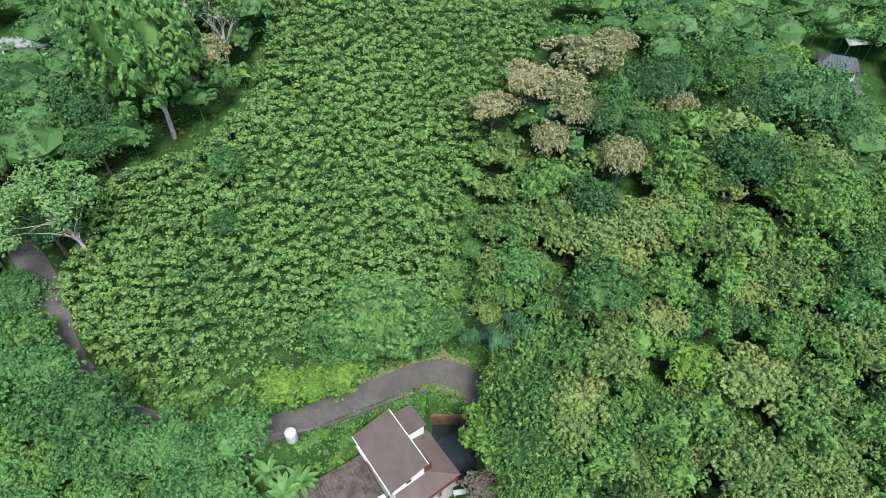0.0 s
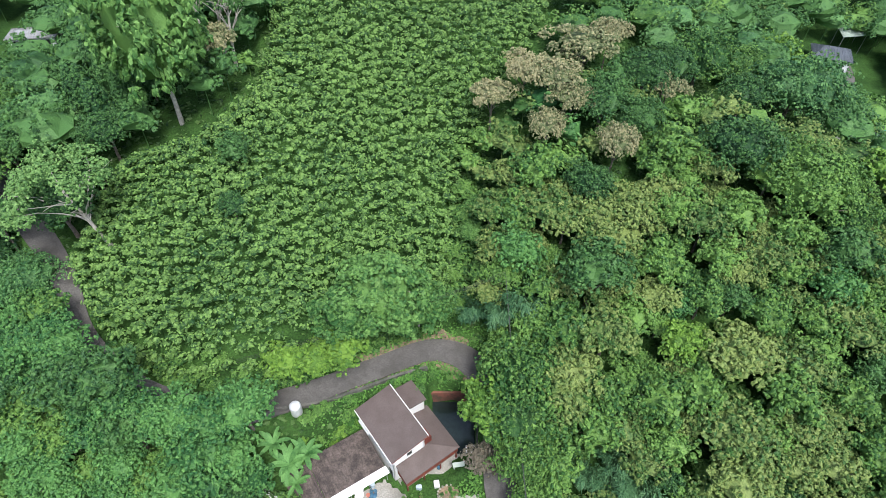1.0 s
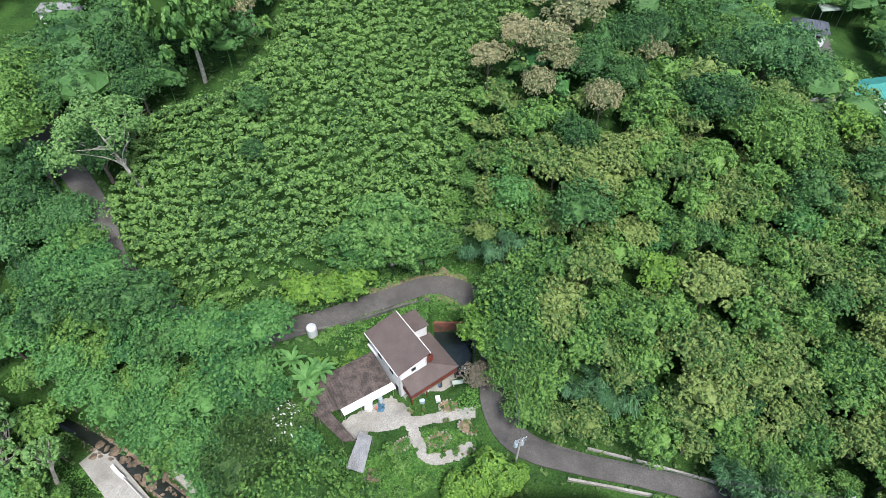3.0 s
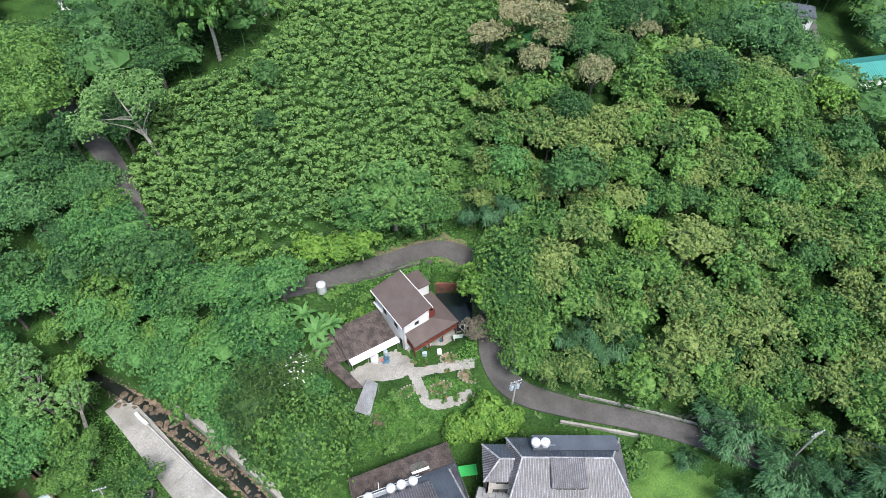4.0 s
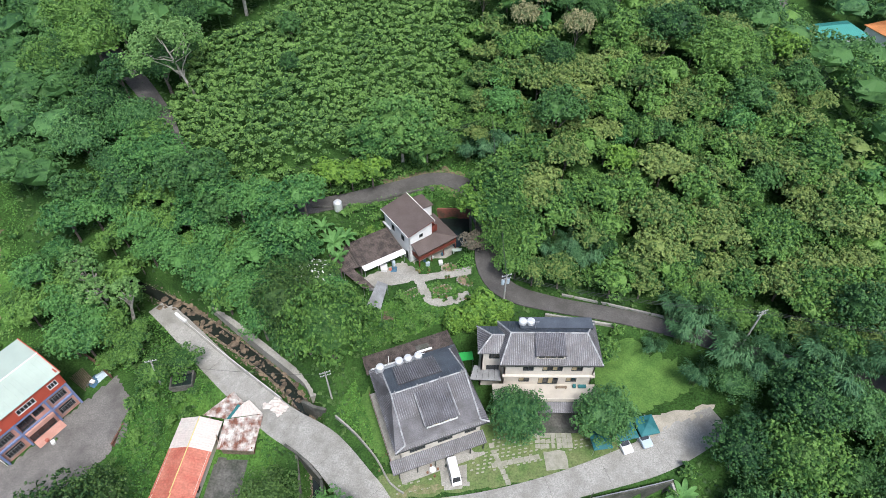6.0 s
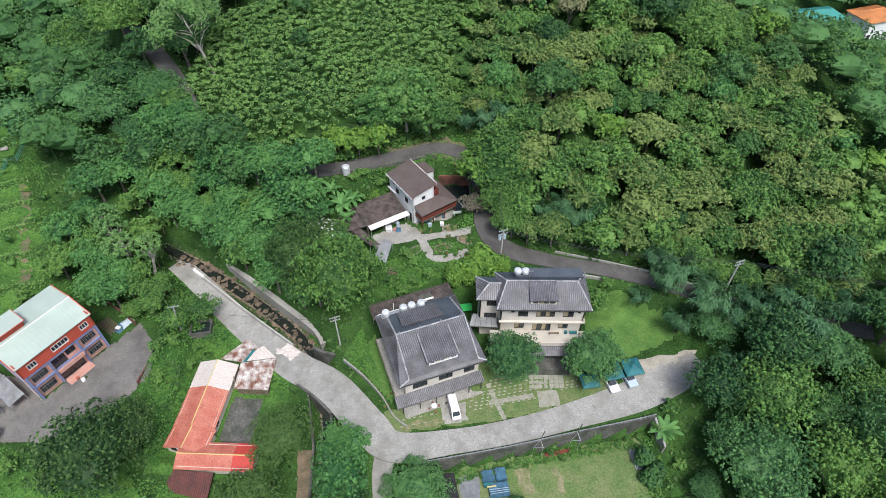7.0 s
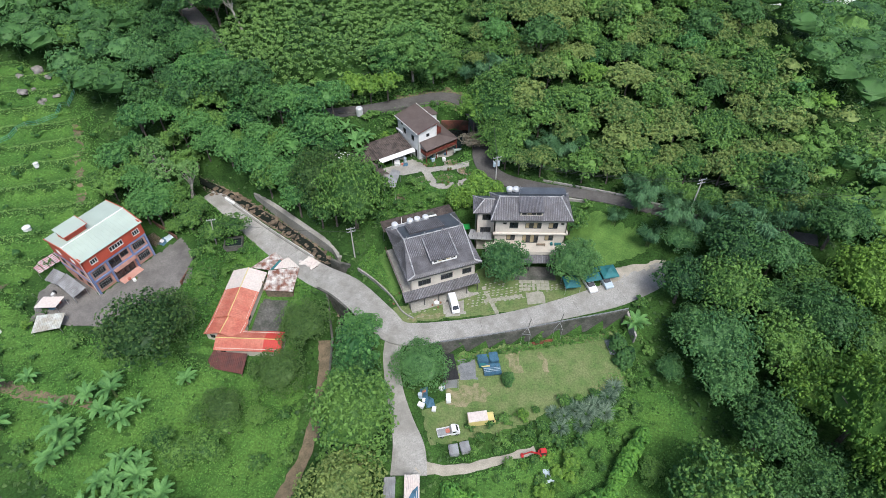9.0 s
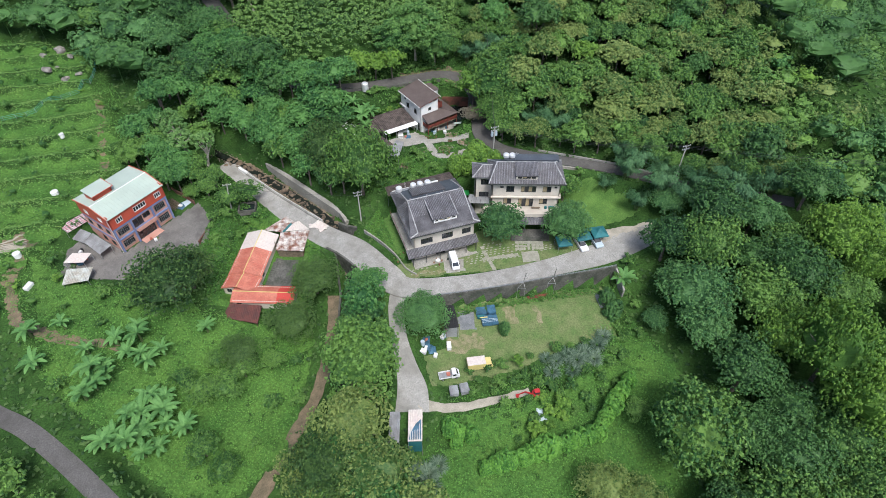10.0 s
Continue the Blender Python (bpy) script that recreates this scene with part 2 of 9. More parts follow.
M_BLACK = material("black_sheet", (0.025, 0.025, 0.026), 0.7, vary=0.3, scale=0.8)
M_STEEL = material("stainless_steel", (0.72, 0.73, 0.73), 0.35, metal=0.35, vary=0.08)
M_GALV = material("galvanised_steel", (0.42, 0.43, 0.44), 0.45, metal=0.6, vary=0.15)
M_POLE = material("concrete_pole", (0.42, 0.41, 0.38), 0.85, vary=0.15)
M_CARWHITE = material("white_car_paint", (0.7, 0.7, 0.7), 0.3, vary=0.04, bump=0.0)
M_CARBLUE = material("pale_blue_car_paint", (0.42, 0.5, 0.55), 0.3, vary=0.04, bump=0.0)
M_YELLOW = material("cream_yellow_paint", (0.62, 0.52, 0.2), 0.5, vary=0.1)
M_TYRE = material("tyre_rubber", (0.02, 0.02, 0.02), 0.8, vary=0.2)
M_REDMACHINE = material("red_machine_paint", (0.45, 0.03, 0.03), 0.5, vary=0.15)
M_GREENNET = material("bright_green_sheet", (0.04, 0.42, 0.08), 0.6, vary=0.1)
M_TIMBER = material("weathered_timber", (0.22, 0.17, 0.12), 0.85, vary=0.3, scale=2.0, tint=(0.13, 0.1, 0.07))
M_POT = material("clay_pot", (0.24, 0.12, 0.07), 0.8, vary=0.2)
M_STONE = material("pale_stepping_stone", (0.33, 0.315, 0.26), 0.9, vary=0.2, scale=1.5, tint=(0.24, 0.24, 0.18))
M_BRICK = material("mossy_red_brick", (0.22, 0.085, 0.06), 0.9, vary=0.35, scale=1.0, tint=(0.09, 0.06, 0.04))
M_POND = material("pond_water", (0.02, 0.03, 0.028), 0.05, vary=0.2, bump=0.05)
M_FLOWER = material("white_blossom", (0.72, 0.72, 0.68), 0.7, vary=0.05)
M_DARKYARD = worn_paving("stained_yard_concrete", (0.19, 0.178, 0.162), (0.085, 0.08, 0.072), 0.16)
M_DIRTLAWN = material("worn_turf", (0.25, 0.22, 0.13), 0.95, vary=0.3, scale=0.9, fine=5.0, tint=(0.12, 0.15, 0.05))
M_GRAVEL = material("grey_gravel", (0.2, 0.21, 0.215), 0.9, vary=0.3, scale=1.2, fine=8.0)
M_LITTER = material("leaf_litter", (0.26, 0.19, 0.12), 0.95, vary=0.4, scale=1.2, fine=6.0, tint=(0.13, 0.11, 0.07))
M_RUSTYPALE = material("pale_streaked_sheet", (0.52, 0.54, 0.5), 0.75, vary=0.25, scale=0.8, fine=3.0, tint=(0.36, 0.34, 0.28))
M_MAROONRED = material("dull_red_sheet", (0.28, 0.06, 0.045), 0.7, vary=0.2, scale=0.8)
M_PINKCLOTH = material("pink_cloth", (0.55, 0.22, 0.26), 0.8, vary=0.5, scale=2.5, fine=8.0, tint=(0.6, 0.58, 0.58))
M_PEBBLE = foliage("mixed_stones", (0.34, 0.27, 0.2), (0.07, 0.055, 0.04), rough=0.8, through_light=0.0, patch=0.6)

# ---- lie of the land ----
GX = (-260, -130, -90, -60, -30, 0, 30, 60, 100, 150, 280)
GY = (-160, -80, -40, -15, 5, 30, 50, 80, 110, 160, 320)
GZ = {
    -160: (0, -2, -4, -7, -14, -15, -14, -12, -8, -4, 2),
    -80: (6, 5, 2, -1, -11, -13, -13, -10, -5, 0, 6),
    -40: (8, 6, 3, 1, -9, -8, -11, -8, -2, 3, 8),
    -15: (9, 8, 4, 2, -5, -4, -7, -2, 2, 6, 10),
    5: (11, 9, 6, 1.5, -1.5, 0, 1.5, 3, 6, 8, 12),
    30: (14, 12, 9.5, 6, 4, 6, 7.5, 8, 12, 10, 12),
    50: (17, 14, 11.5, 14, 20, 10.5, 14, 15, 14, 10, 12),
    80: (22, 18, 16, 27, 31, 21, 25, 25, 16, 9, 12),
    110: (28, 22, 20, 33, 40, 34, 32, 22, 13, 8, 14),
    160: (40, 28, 25, 40, 52, 50, 44, 24, 18, 14, 24),
    320: (70, 60, 60, 80, 95, 95, 85, 60, 50, 50, 60),
}


def cubic(p, s):
    """Catmull-Rom through four values."""
    a, b, c, d = p
    return b + 0.5 * s * (c - a + s * (2 * a - 5 * b + 4 * c - d + s * (3 * (b - c) + d - a)))


def spline_1d(keys, vals, x):
    x = min(max(x, keys[0]), keys[-1])
    i = max(k for k in range(len(keys) - 1) if keys[k] <= x)
    s = (x - keys[i]) / (keys[i + 1] - keys[i])
    four = [vals[min(max(i + d, 0), len(vals) - 1)] for d in (-1, 0, 1, 2)]
    smooth = cubic(four, s)
    return 0.5 * smooth + 0.5 * (four[1] + (four[2] - four[1]) * s)


def hills(x, y):
    y = min(max(y, GY[0]), GY[-1])
    i = max(k for k in range(len(GY) - 1) if GY[k] <= y)
    rows = [spline_1d(GX, GZ[GY[min(max(i + d, 0), len(GY) - 1)]], x) for d in (-1, 0, 1, 2)]
    s = (y - GY[i]) / (GY[i + 1] - GY[i])
    return 0.5 * cubic(rows, s) + 0.5 * (rows[1] + (rows[2] - rows[1]) * s)


def along(points, step=1.0):
    """A smooth line through the points, in even steps."""
    out = []
    for i in range(len(points) - 1):
        four = [points[min(max(i + d, 0), len(points) - 1)] for d in (-1, 0, 1, 2)]
        n = max(2, int(math.dist(four[1][:2], four[2][:2]) / step))
        out += [tuple(cubic([p[k] for p in four], j / n) for k in range(len(points[0]))) for j in range(n)]
    return out + [tuple(points[-1])]


# Roads and channels: x, y, height, half width.
ROAD_HILL = along([(-75, 78, 29, 2.2), (-64.8, 68, 25.5, 2.0), (-58.6, 61, 22, 1.8), (-53.2, 52, 18.5, 1.8), (-44, 45, 16, 2.1), (-32, 42.5, 14.4, 2.1),
                   (-22, 46, 13, 1.9), (-12, 51, 12, 1.9), (-3, 55, 11.2, 2.0), (3.5, 52.5, 10.3, 2.3), (6.3, 44, 9, 2.2), (6.5, 34, 7.6, 2.2),
                   (10, 28.5, 7.1, 2.1), (18, 25.6, 7, 1.7), (27, 23.7, 6.9, 1.6), (36, 21, 7, 1.6), (50, 15, 7.5, 1.6), (70, 8, 9, 1.6)])
ROAD_WEST = along([(-56, 29, 1.4, 1.9), (-50.5, 24.5, 1.1, 2.1), (-39.5, 15, 0, 2.5), (-29, 7, -0.6, 2.9), (-21, 2.2, -0.3, 3.0), (-14, -5, 0, 3.0), (-9.5, -8.6, 0, 2.6),
                   (0, -7.6, 0, 2.1), (9.5, -5.8, 0.1, 2.1), (19.5, -3.1, 0.4, 2.3), (30, 0.2, 1.0, 2.9), (37, 3.4, 1.6, 3.0), (43, 6.3, 2.2, 2.4)])
DRIVE = along([(-10.5, -8.5, 0, 1.9), (-11.2, -13, -0.7, 1.5), (-10.3, -19, -2.2, 1.5), (-8.6, -24.5, -3.6, 1.9), (-7.3, -29, -4.3, 2.7), (-7.1, -33.3, -4.8, 3.0)])
TRACK_E = along([(-6, -31.5, -4.6, 1.0), (-1.5, -32.3, -5, 0.9), (3, -31.5, -5.5, 0.8), (9, -29.5, -5.8, 0.7), (14, -28, -6, 0.6)])
TRACK_S = along([(-24.4, -7.5, -4.2, 1.3), (-24.2, -17, -6.1, 0.9), (-25.2, -28.4, -7.7, 1.1), (-28.6, -38.4, -8, 1.3), (-31.4, -46.5, -8, 1.4), (-35.5, -58, -8, 1.3)])
ROAD_SW = along([(-100, -25, 3.2, 1.45), (-86, -33, 2.6, 1.45), (-75, -38.2, 2.1, 1.45), (-68, -41, 1.8, 1.45), (-59, -46.3, 1.5, 1.45), (-50.5, -52, 1.2, 1.45), (-42, -58, 1, 1.45), (-30, -69, 0, 1.45)])
CREEK = along([(-68, 36, 3.4, 1.8), (-57, 31.5, 1.8, 2.0), (-47, 26.2, 0, 2.3), (-38, 20.8, -1.8, 2.3), (-30, 15, -3, 2.2), (-25, 9, -3.8, 1.9), (-22.8, 2, -4.6, 1.7),
               (-21.5, -5, -5.3, 1.6), (-21, -13, -6.3, 1.5), (-21.2, -24, -8, 1.5), (-21.5, -36, -10, 1.6), (-23, -60, -13, 2)], 1.5)
# Levelled ground: centre, half sizes, turn in degrees, height, width of the bank round it.
LEVELS = [
    (-2.5, 5.5, 10.5, 10.5, 20.7, 0.0, 2.5), (16, 9, 12, 9, 0, 0.25, 2.5), (2, -3, 14, 3, 12, 0.0, 1.5), (32, 9, 6.5, 7, 15, 1.2, 4),
    (-61, 4.5, 10.5, 7, 58, 2.7, 3.5), (-73, -4, 4.5, 5.5, 0, 2.75, 3), (-38, 0.5, 8, 9.5, 0, -2.7, 2.5), (-9.5, 39.5, 6.5, 7, 45, 5.8, 2.5), (-13, 33, 6.5, 4.5, 35, 5.7, 2.5),
    (-3, 30, 6, 5, 0, 6.2, 3), (-14.5, 36, 5, 4, 35, 5.7, 2), (-1, 52, 4, 2, 5, 9.6, 1.2),
]
LAWN_LOW = (12.5, -17.5, 18, 6.5, 9.5, 0, 3)
WALL_LINE = [(-6.2, -11.6), (9.1, -8.6), (18.7, -6.4), (28.6, -4.4), (33.0, -3.4)]


def smooth(a, b, v):
    v = min(max((v - a) / (b - a), 0.0), 1.0)
    return v * v * (3 - 2 * v)


def beside(line, x, y):
    """How far a place lies from a line, and the line's height and half width there."""
    best = (1e9, 0, 0)
    for px, py, pz, pw in line:
        d = (px - x) ** 2 + (py - y) ** 2
        if d < best[0]:
            best = (d, pz, pw)
    return math.sqrt(best[0]), best[1], best[2]


def boxes_of(lines):
    return [(line, min(p[0] for p in line) - 9, max(p[0] for p in line) + 9, min(p[1] for p in line) - 9, max(p[1] for p in line) + 9) for line in lines]


NEAR = boxes_of([ROAD_HILL, ROAD_WEST, DRIVE, TRACK_E, TRACK_S, ROAD_SW])
NEAR_CREEK = boxes_of([CREEK])[0]


def turned(x, y, cx, cy, deg):
    c, s = math.cos(radians(deg)), math.sin(radians(deg))
    return (x - cx) * c + (y - cy) * s, -(x - cx) * s + (y - cy) * c


def wall_side(x, y):
    """Metres north of the retaining wall's line (negative: south of it), and whether the place lies along it."""
    for (x0, y0), (x1, y1) in zip(WALL_LINE, WALL_LINE[1:]):
        if x0 <= x < x1:
            return y - (y0 + (y1 - y0) * (x - x0) / (x1 - x0)), True
    return 0.0, False


def ground(x, y):
    z = hills(x, y)
    if -75 < x < 75 and -60 < y < 70:
        cx, cy, hx, hy, turn, _, soft = LAWN_LOW
        u, v = turned(x, y, cx, cy, turn)
        gap = max(abs(u) - hx, abs(v) - hy)
        low = -3.3 - 0.17 * max(0.0, -y - 10)
        z += (low - z) * (1 - smooth(0, soft, gap))
        side, by = wall_side(x, y)
        for cx, cy, hx, hy, turn, level, soft in LEVELS:
            u, v = turned(x, y, cx, cy, turn)
            gap = max(abs(u) - hx, abs(v) - hy)
            if gap < soft and not (by and side < 0):
                z += (level - z) * (1 - smooth(0, soft, gap))
    side, by = wall_side(x, y)
    for line, x0, x1, y0, y1 in NEAR:
        if x0 < x < x1 and y0 < y < y1:
            d, pz, pw = beside(line, x, y)
            if line is ROAD_WEST and by and side < 0:
                continue
            if d < pw + 4:
                z += (pz - 0.08 - z) * (1 - smooth(pw + 0.6, pw + 4, d))
    if by and -7 < side < 0:
        low = -3.3 - 0.17 * max(0.0, -y - 10)
        z += (low - z) * (1 - smooth(3.0, 7.0, -side))
    pit = max(-3.3 - x, x - 3.3, 40.6 - y, y - 49.3)
    if pit < 0.6:
        z += (4.4 - z) * (1 - smooth(-0.1, 0.6, pit))
    line, x0, x1, y0, y1 = NEAR_CREEK
    if x0 < x < x1 and y0 < y < y1:
        d, pz, pw = beside(line, x, y)
        if d < pw + 1.4 and z > pz:
            z += (pz - z) * (1 - smooth(pw - 0.3, pw + 1.0, d))
    return z

# ---- building blocks ----
def part(name, bm, mat, parent=None, label="", m=None, smooth_faces=False):
    """Links a bmesh as one mesh object under a thing or a part."""
    me = bpy.data.meshes.new(name)
    bmesh.ops.recalc_face_normals(bm, faces=bm.faces)
    bm.to_mesh(me)
    bm.free()
    me.materials.append(mat)
    if smooth_faces:
        me.polygons.foreach_set("use_smooth", [True] * len(me.polygons))
    ob = new(name, me)
    if m is not None:
        ob.matrix_basis = m
    if parent is not None:
        ob.parent = parent
    if label:
        tagged(ob, label)
    return ob


def plain(name, verts, faces, mat, parent=None, label="", shade=False):
    me = bpy.data.meshes.new(name)
    me.from_pydata(verts, [], faces)
    me.materials.append(mat)
    if shade:
        me.polygons.foreach_set("use_smooth", [True] * len(me.polygons))
    me.update()
    ob = new(name, me)
    if parent is not None:
        ob.parent = parent
    if label:
        tagged(ob, label)
    return ob


def thing(name, label, category, m=None, group="", kind=""):
    ob = new(name)
    ob.empty_display_size = 0.3
    if m is not None:
        ob.matrix_basis = m
    return tagged(ob, label, category, group, kind)


# ---- ground ----
def lines(stops):
    out = []
    for (a, step), (b, _) in zip(stops, stops[1:]):
        n = max(1, round((b - a) / step))
        out += [a + (b - a) * i / n for i in range(n)]
    return out + [stops[-1][0]]


XS = lines([(-1500, 250), (-500, 60), (-260, 14), (-130, 1.3), (-80, 0.7), (48, 1.5), (85, 4), (140, 14), (280, 60), (520, 250), (1500, 250)])
YS = lines([(-1500, 250), (-500, 60), (-160, 14), (-90, 4), (-62, 0.8), (62, 1.5), (95, 4), (170, 14), (320, 60), (560, 250), (1500, 250)])
TERRACES = [(-140, -12), (-86, -12), (-80, 4), (-74, 20), (-80, 31), (-88, 44), (-95, 48), (-94, 58), (-112, 64), (-150, 60)]
SLOPES = [[(-84, -6), (-70, -32), (-40, -52), (-28, -40), (-27, -14), (-48, -16), (-54, -8), (-66, -14), (-78, -8)], [(36, -12), (42, -20), (46, -30), (42, -50), (0, -52), (-4, -44), (2, -33), (14, -29), (26, -23)]]


def inside(poly, x, y):
    hit = False
    for (x0, y0), (x1, y1) in zip(poly, poly[1:] + poly[:1]):
        if (y0 > y) != (y1 > y) and x < (x1 - x0) * (y - y0) / (y1 - y0) + x0:
            hit = not hit
    return hit


def terrace_phase(x, y):
    """Position across the old field terraces, one unit for each step."""
    return (0.95 * y - 0.32 * x + 2.2 * noise.noise((x * 0.03, y * 0.05, 2)) + 0.5 * noise.noise((x * 0.2, y * 0.2, 5))) / 6.6


def relief(x, y):
    """Hummocks of rough grass, and worn terraces on the western slope."""
    if x < -74 and inside(TERRACES, x, y):
        k = terrace_phase(x, y) % 1.0
        lump = 0.35 * noise.noise((x * 0.4, y * 0.4, 0)) + 0.2 * noise.noise((x * 1.1, y * 1.1, 4))
        return 2.1 * (smooth(0.0, 0.28, k) - k) + 0.5 * math.exp(-((k - 0.3) / 0.09) ** 2) + lump
    if any(inside(p, x, y) for p in SLOPES):
        return 0.55 * noise.noise((x * 0.22, y * 0.22, 1)) + 0.35 * noise.noise((x * 0.7, y * 0.7, 4)) + 0.1
    return 0.0


gv = [(x, y, ground(x, y) + relief(x, y) + (0.25 * noise.noise((x * 0.35, y * 0.35, 0)) if abs(x) > 70 or y > 62 or y < -40 else 0.0)) for y in YS for x in XS]
nx = len(XS)
gf = [(j * nx + i, j * nx + i + 1, (j + 1) * nx + i + 1, (j + 1) * nx + i) for j in range(len(YS) - 1) for i in range(nx - 1)]
tagged(plain("ground", gv, gf, M_GROUND, shade=True), "weedy green hillside ground sloping down to a creek", "ground", kind="structure")


GZA = np.array([v[2] for v in gv]).reshape(len(YS), nx)
XSA, YSA = np.array(XS), np.array(YS)


def heights(x, y):
    """Ground heights for arrays of places."""
    i = np.clip(np.searchsorted(XSA, x) - 1, 0, len(XSA) - 2)
    j = np.clip(np.searchsorted(YSA, y) - 1, 0, len(YSA) - 2)
    u, v = (x - XSA[i]) / (XSA[i + 1] - XSA[i]), (y - YSA[j]) / (YSA[j + 1] - YSA[j])
    return (GZA[j, i] * (1 - u) + GZA[j, i + 1] * u) * (1 - v) + (GZA[j + 1, i] * (1 - u) + GZA[j + 1, i + 1] * u) * v


def height(x, y):
    return float(heights(np.array([x]), np.array([y]))[0])


def ribbon(name, line, mat, label, lift=0.0, extra=0.0, thick=0.25, rough_edge=0.0, category="road"):
    """A paved strip of some thickness along a line."""
    rng = random.Random(len(line) * 7 + len(label))
    verts, faces = [], []
    for i, (x, y, z, w) in enumerate(line):
        a, b = line[max(i - 1, 0)], line[min(i + 1, len(line) - 1)]
        d = math.hypot(b[0] - a[0], b[1] - a[1]) or 1
        nx_, ny_ = -(b[1] - a[1]) / d, (b[0] - a[0]) / d
        wl, wr = (w + extra + rng.uniform(-rough_edge, rough_edge) for _ in "ab")
        for s, dz in ((wl, -thick), (wl, 0), (wl * 0.4, 0.03), (-wr * 0.4, 0.03), (-wr, 0), (-wr, -thick)):
            verts.append((x + nx_ * s, y + ny_ * s, z + lift + dz))
    for i in range(len(line) - 1):
        for k in range(5):
            faces.append((i * 6 + k, i * 6 + k + 1, (i + 1) * 6 + k + 1, (i + 1) * 6 + k))
    return tagged(plain(name, verts, faces, mat), label, category, kind="structure")


ribbon("road", ROAD_HILL, M_ASPHALT, "dark worn asphalt lane winding up the hill", lift=0.14)
ribbon("road", ROAD_WEST, M_CONCRETE, "grey weathered concrete lane past the houses", lift=0.03)
ribbon("road", DRIVE, M_CONCRETE, "pale concrete driveway running down beside the trees", lift=0.06)
def joints(line, every, label):
    """Dark gaps between the slabs of a concrete lane."""
    verts, faces = [], []
    for i in range(every, len(line) - 1, every):
        (x, y, z, w), b = line[i], line[i + 1]
        d = math.hypot(b[0] - x, b[1] - y)
        ux, uy = (b[0] - x) / d, (b[1] - y) / d
        k = len(verts)
        for s, o in ((-0.97, 0), (-0.4, 0.03), (0.4, 0.03), (0.97, 0)):
            for e in (-0.014, 0.014):
                verts.append((x - uy * w * s + ux * e, y + ux * w * s + uy * e, z + 0.036 + o))
        faces += [(k + n, k + n + 1, k + n + 3, k + n + 2) for n in (0, 2, 4)]
    return tagged(plain("road_joints", verts, faces, M_DARKCON), label, "road joint", kind="structure")


joints(ROAD_WEST, 9, "dark slab joints across the concrete lane")
ribbon("path", TRACK_E, M_SAND, "narrow sandy track across the grass", lift=0.02, rough_edge=0.25, category="path")
ribbon("path", TRACK_S, M_DIRT, "brown earth track beside the creek", lift=0.02, rough_edge=0.25, category="path")
ribbon("road", ROAD_SW, M_ASPHALT, "dark asphalt lane with pale verges", lift=0.03)
ribbon("water", [(x, y, z + 0.2, w * 0.42) for x, y, z, w in CREEK], M_DARKWATER, "shallow dark creek water among rocks", category="water")


def sheet(name, poly, mat, label, lift=0.05, step=0.7, category="lawn", kind="structure", wobble=0.4, skirt=True):
    """A thin layer over the ground within a polygon, with an uneven rim."""
    x0, x1, y0, y1 = min(p[0] for p in poly), max(p[0] for p in poly), min(p[1] for p in poly), max(p[1] for p in poly)
    nx_, ny_ = int((x1 - x0) / step) + 1, int((y1 - y0) / step) + 1
    index, verts, faces = {}, [], []

    def nearest(x, y):
        best = (1e9, x, y)
        for (ax, ay), (bx, by) in zip(poly, poly[1:] + poly[:1]):
            k = (bx - ax) ** 2 + (by - ay) ** 2
            u = min(max(((x - ax) * (bx - ax) + (y - ay) * (by - ay)) / k, 0), 1) if k else 0
            px, py = ax + u * (bx - ax), ay + u * (by - ay)
            best = min(best, ((px - x) ** 2 + (py - y) ** 2, px, py))
        return best[1:]

    def corner(i, j):
        if (i, j) not in index:
            x, y = x0 + i * step, y0 + j * step
            if not inside(poly, x, y):
                x, y = nearest(x, y)
            x += wobble * noise.noise((x * 0.7, y * 0.7, 3))
            y += wobble * noise.noise((x * 0.7, y * 0.7, 9))
            index[i, j] = len(verts)
            verts.append((x, y, height(x, y) + lift + 0.04))
        return index[i, j]

    for i in range(nx_):
        for j in range(ny_):
            if inside(poly, x0 + (i + 0.5) * step, y0 + (j + 0.5) * step):
                faces.append((corner(i, j), corner(i + 1, j), corner(i + 1, j + 1), corner(i, j + 1)))
    return tagged(plain(name, verts, faces, mat, shade=True), label, category, kind=kind)

# ---- plants ----
def unit(v):
    return v / np.maximum(np.linalg.norm(v, axis=-1, keepdims=True), 1e-6)


def leaves(rng, at, normal, ahead, long, wide, droop=0.3):
    """Pointed, drooping leaf blades: arrays of places, normals, directions and sizes. Gives vertices and triangles."""
    n = len(at)
    ahead = unit(ahead - normal * (ahead * normal).sum(-1, keepdims=True))
    side = np.cross(normal, ahead)
    long, wide = np.broadcast_to(long, n)[:, None], np.broadcast_to(wide, n)[:, None]
    heel = at - ahead * long * 0.5
    tip = at + ahead * long * 0.5 - normal * long * droop
    verts = np.stack([heel + side * wide * 0.5, heel - side * wide * 0.5, tip], 1).reshape(-1, 3)
    return verts, np.arange(n * 3).reshape(-1, 3)


def rosettes(rng, at, normal, size, aspect, blades=4, droop=0.35):
    """Whorls of leaves that spread and droop round the end of a twig."""
    n = len(at)
    u = unit(np.cross(normal, rng.normal(0, 1, (n, 3))))
    w = np.cross(normal, u)
    out = []
    for k in range(blades):
        a = (6.2832 * k / blades + rng.uniform(-0.35, 0.35, n))[:, None]
        way = u * np.cos(a) + w * np.sin(a)
        long = size * rng.uniform(0.75, 1.25, n)
        tilt = unit(normal + way * rng.uniform(-0.1, 0.5, (n, 1)))
        out.append(leaves(rng, at + way * long[:, None] * 0.56, tilt, way * (1 if k % 2 else -1), long, long * aspect, droop if k % 2 else -droop * 0.5))
    return merge(out)


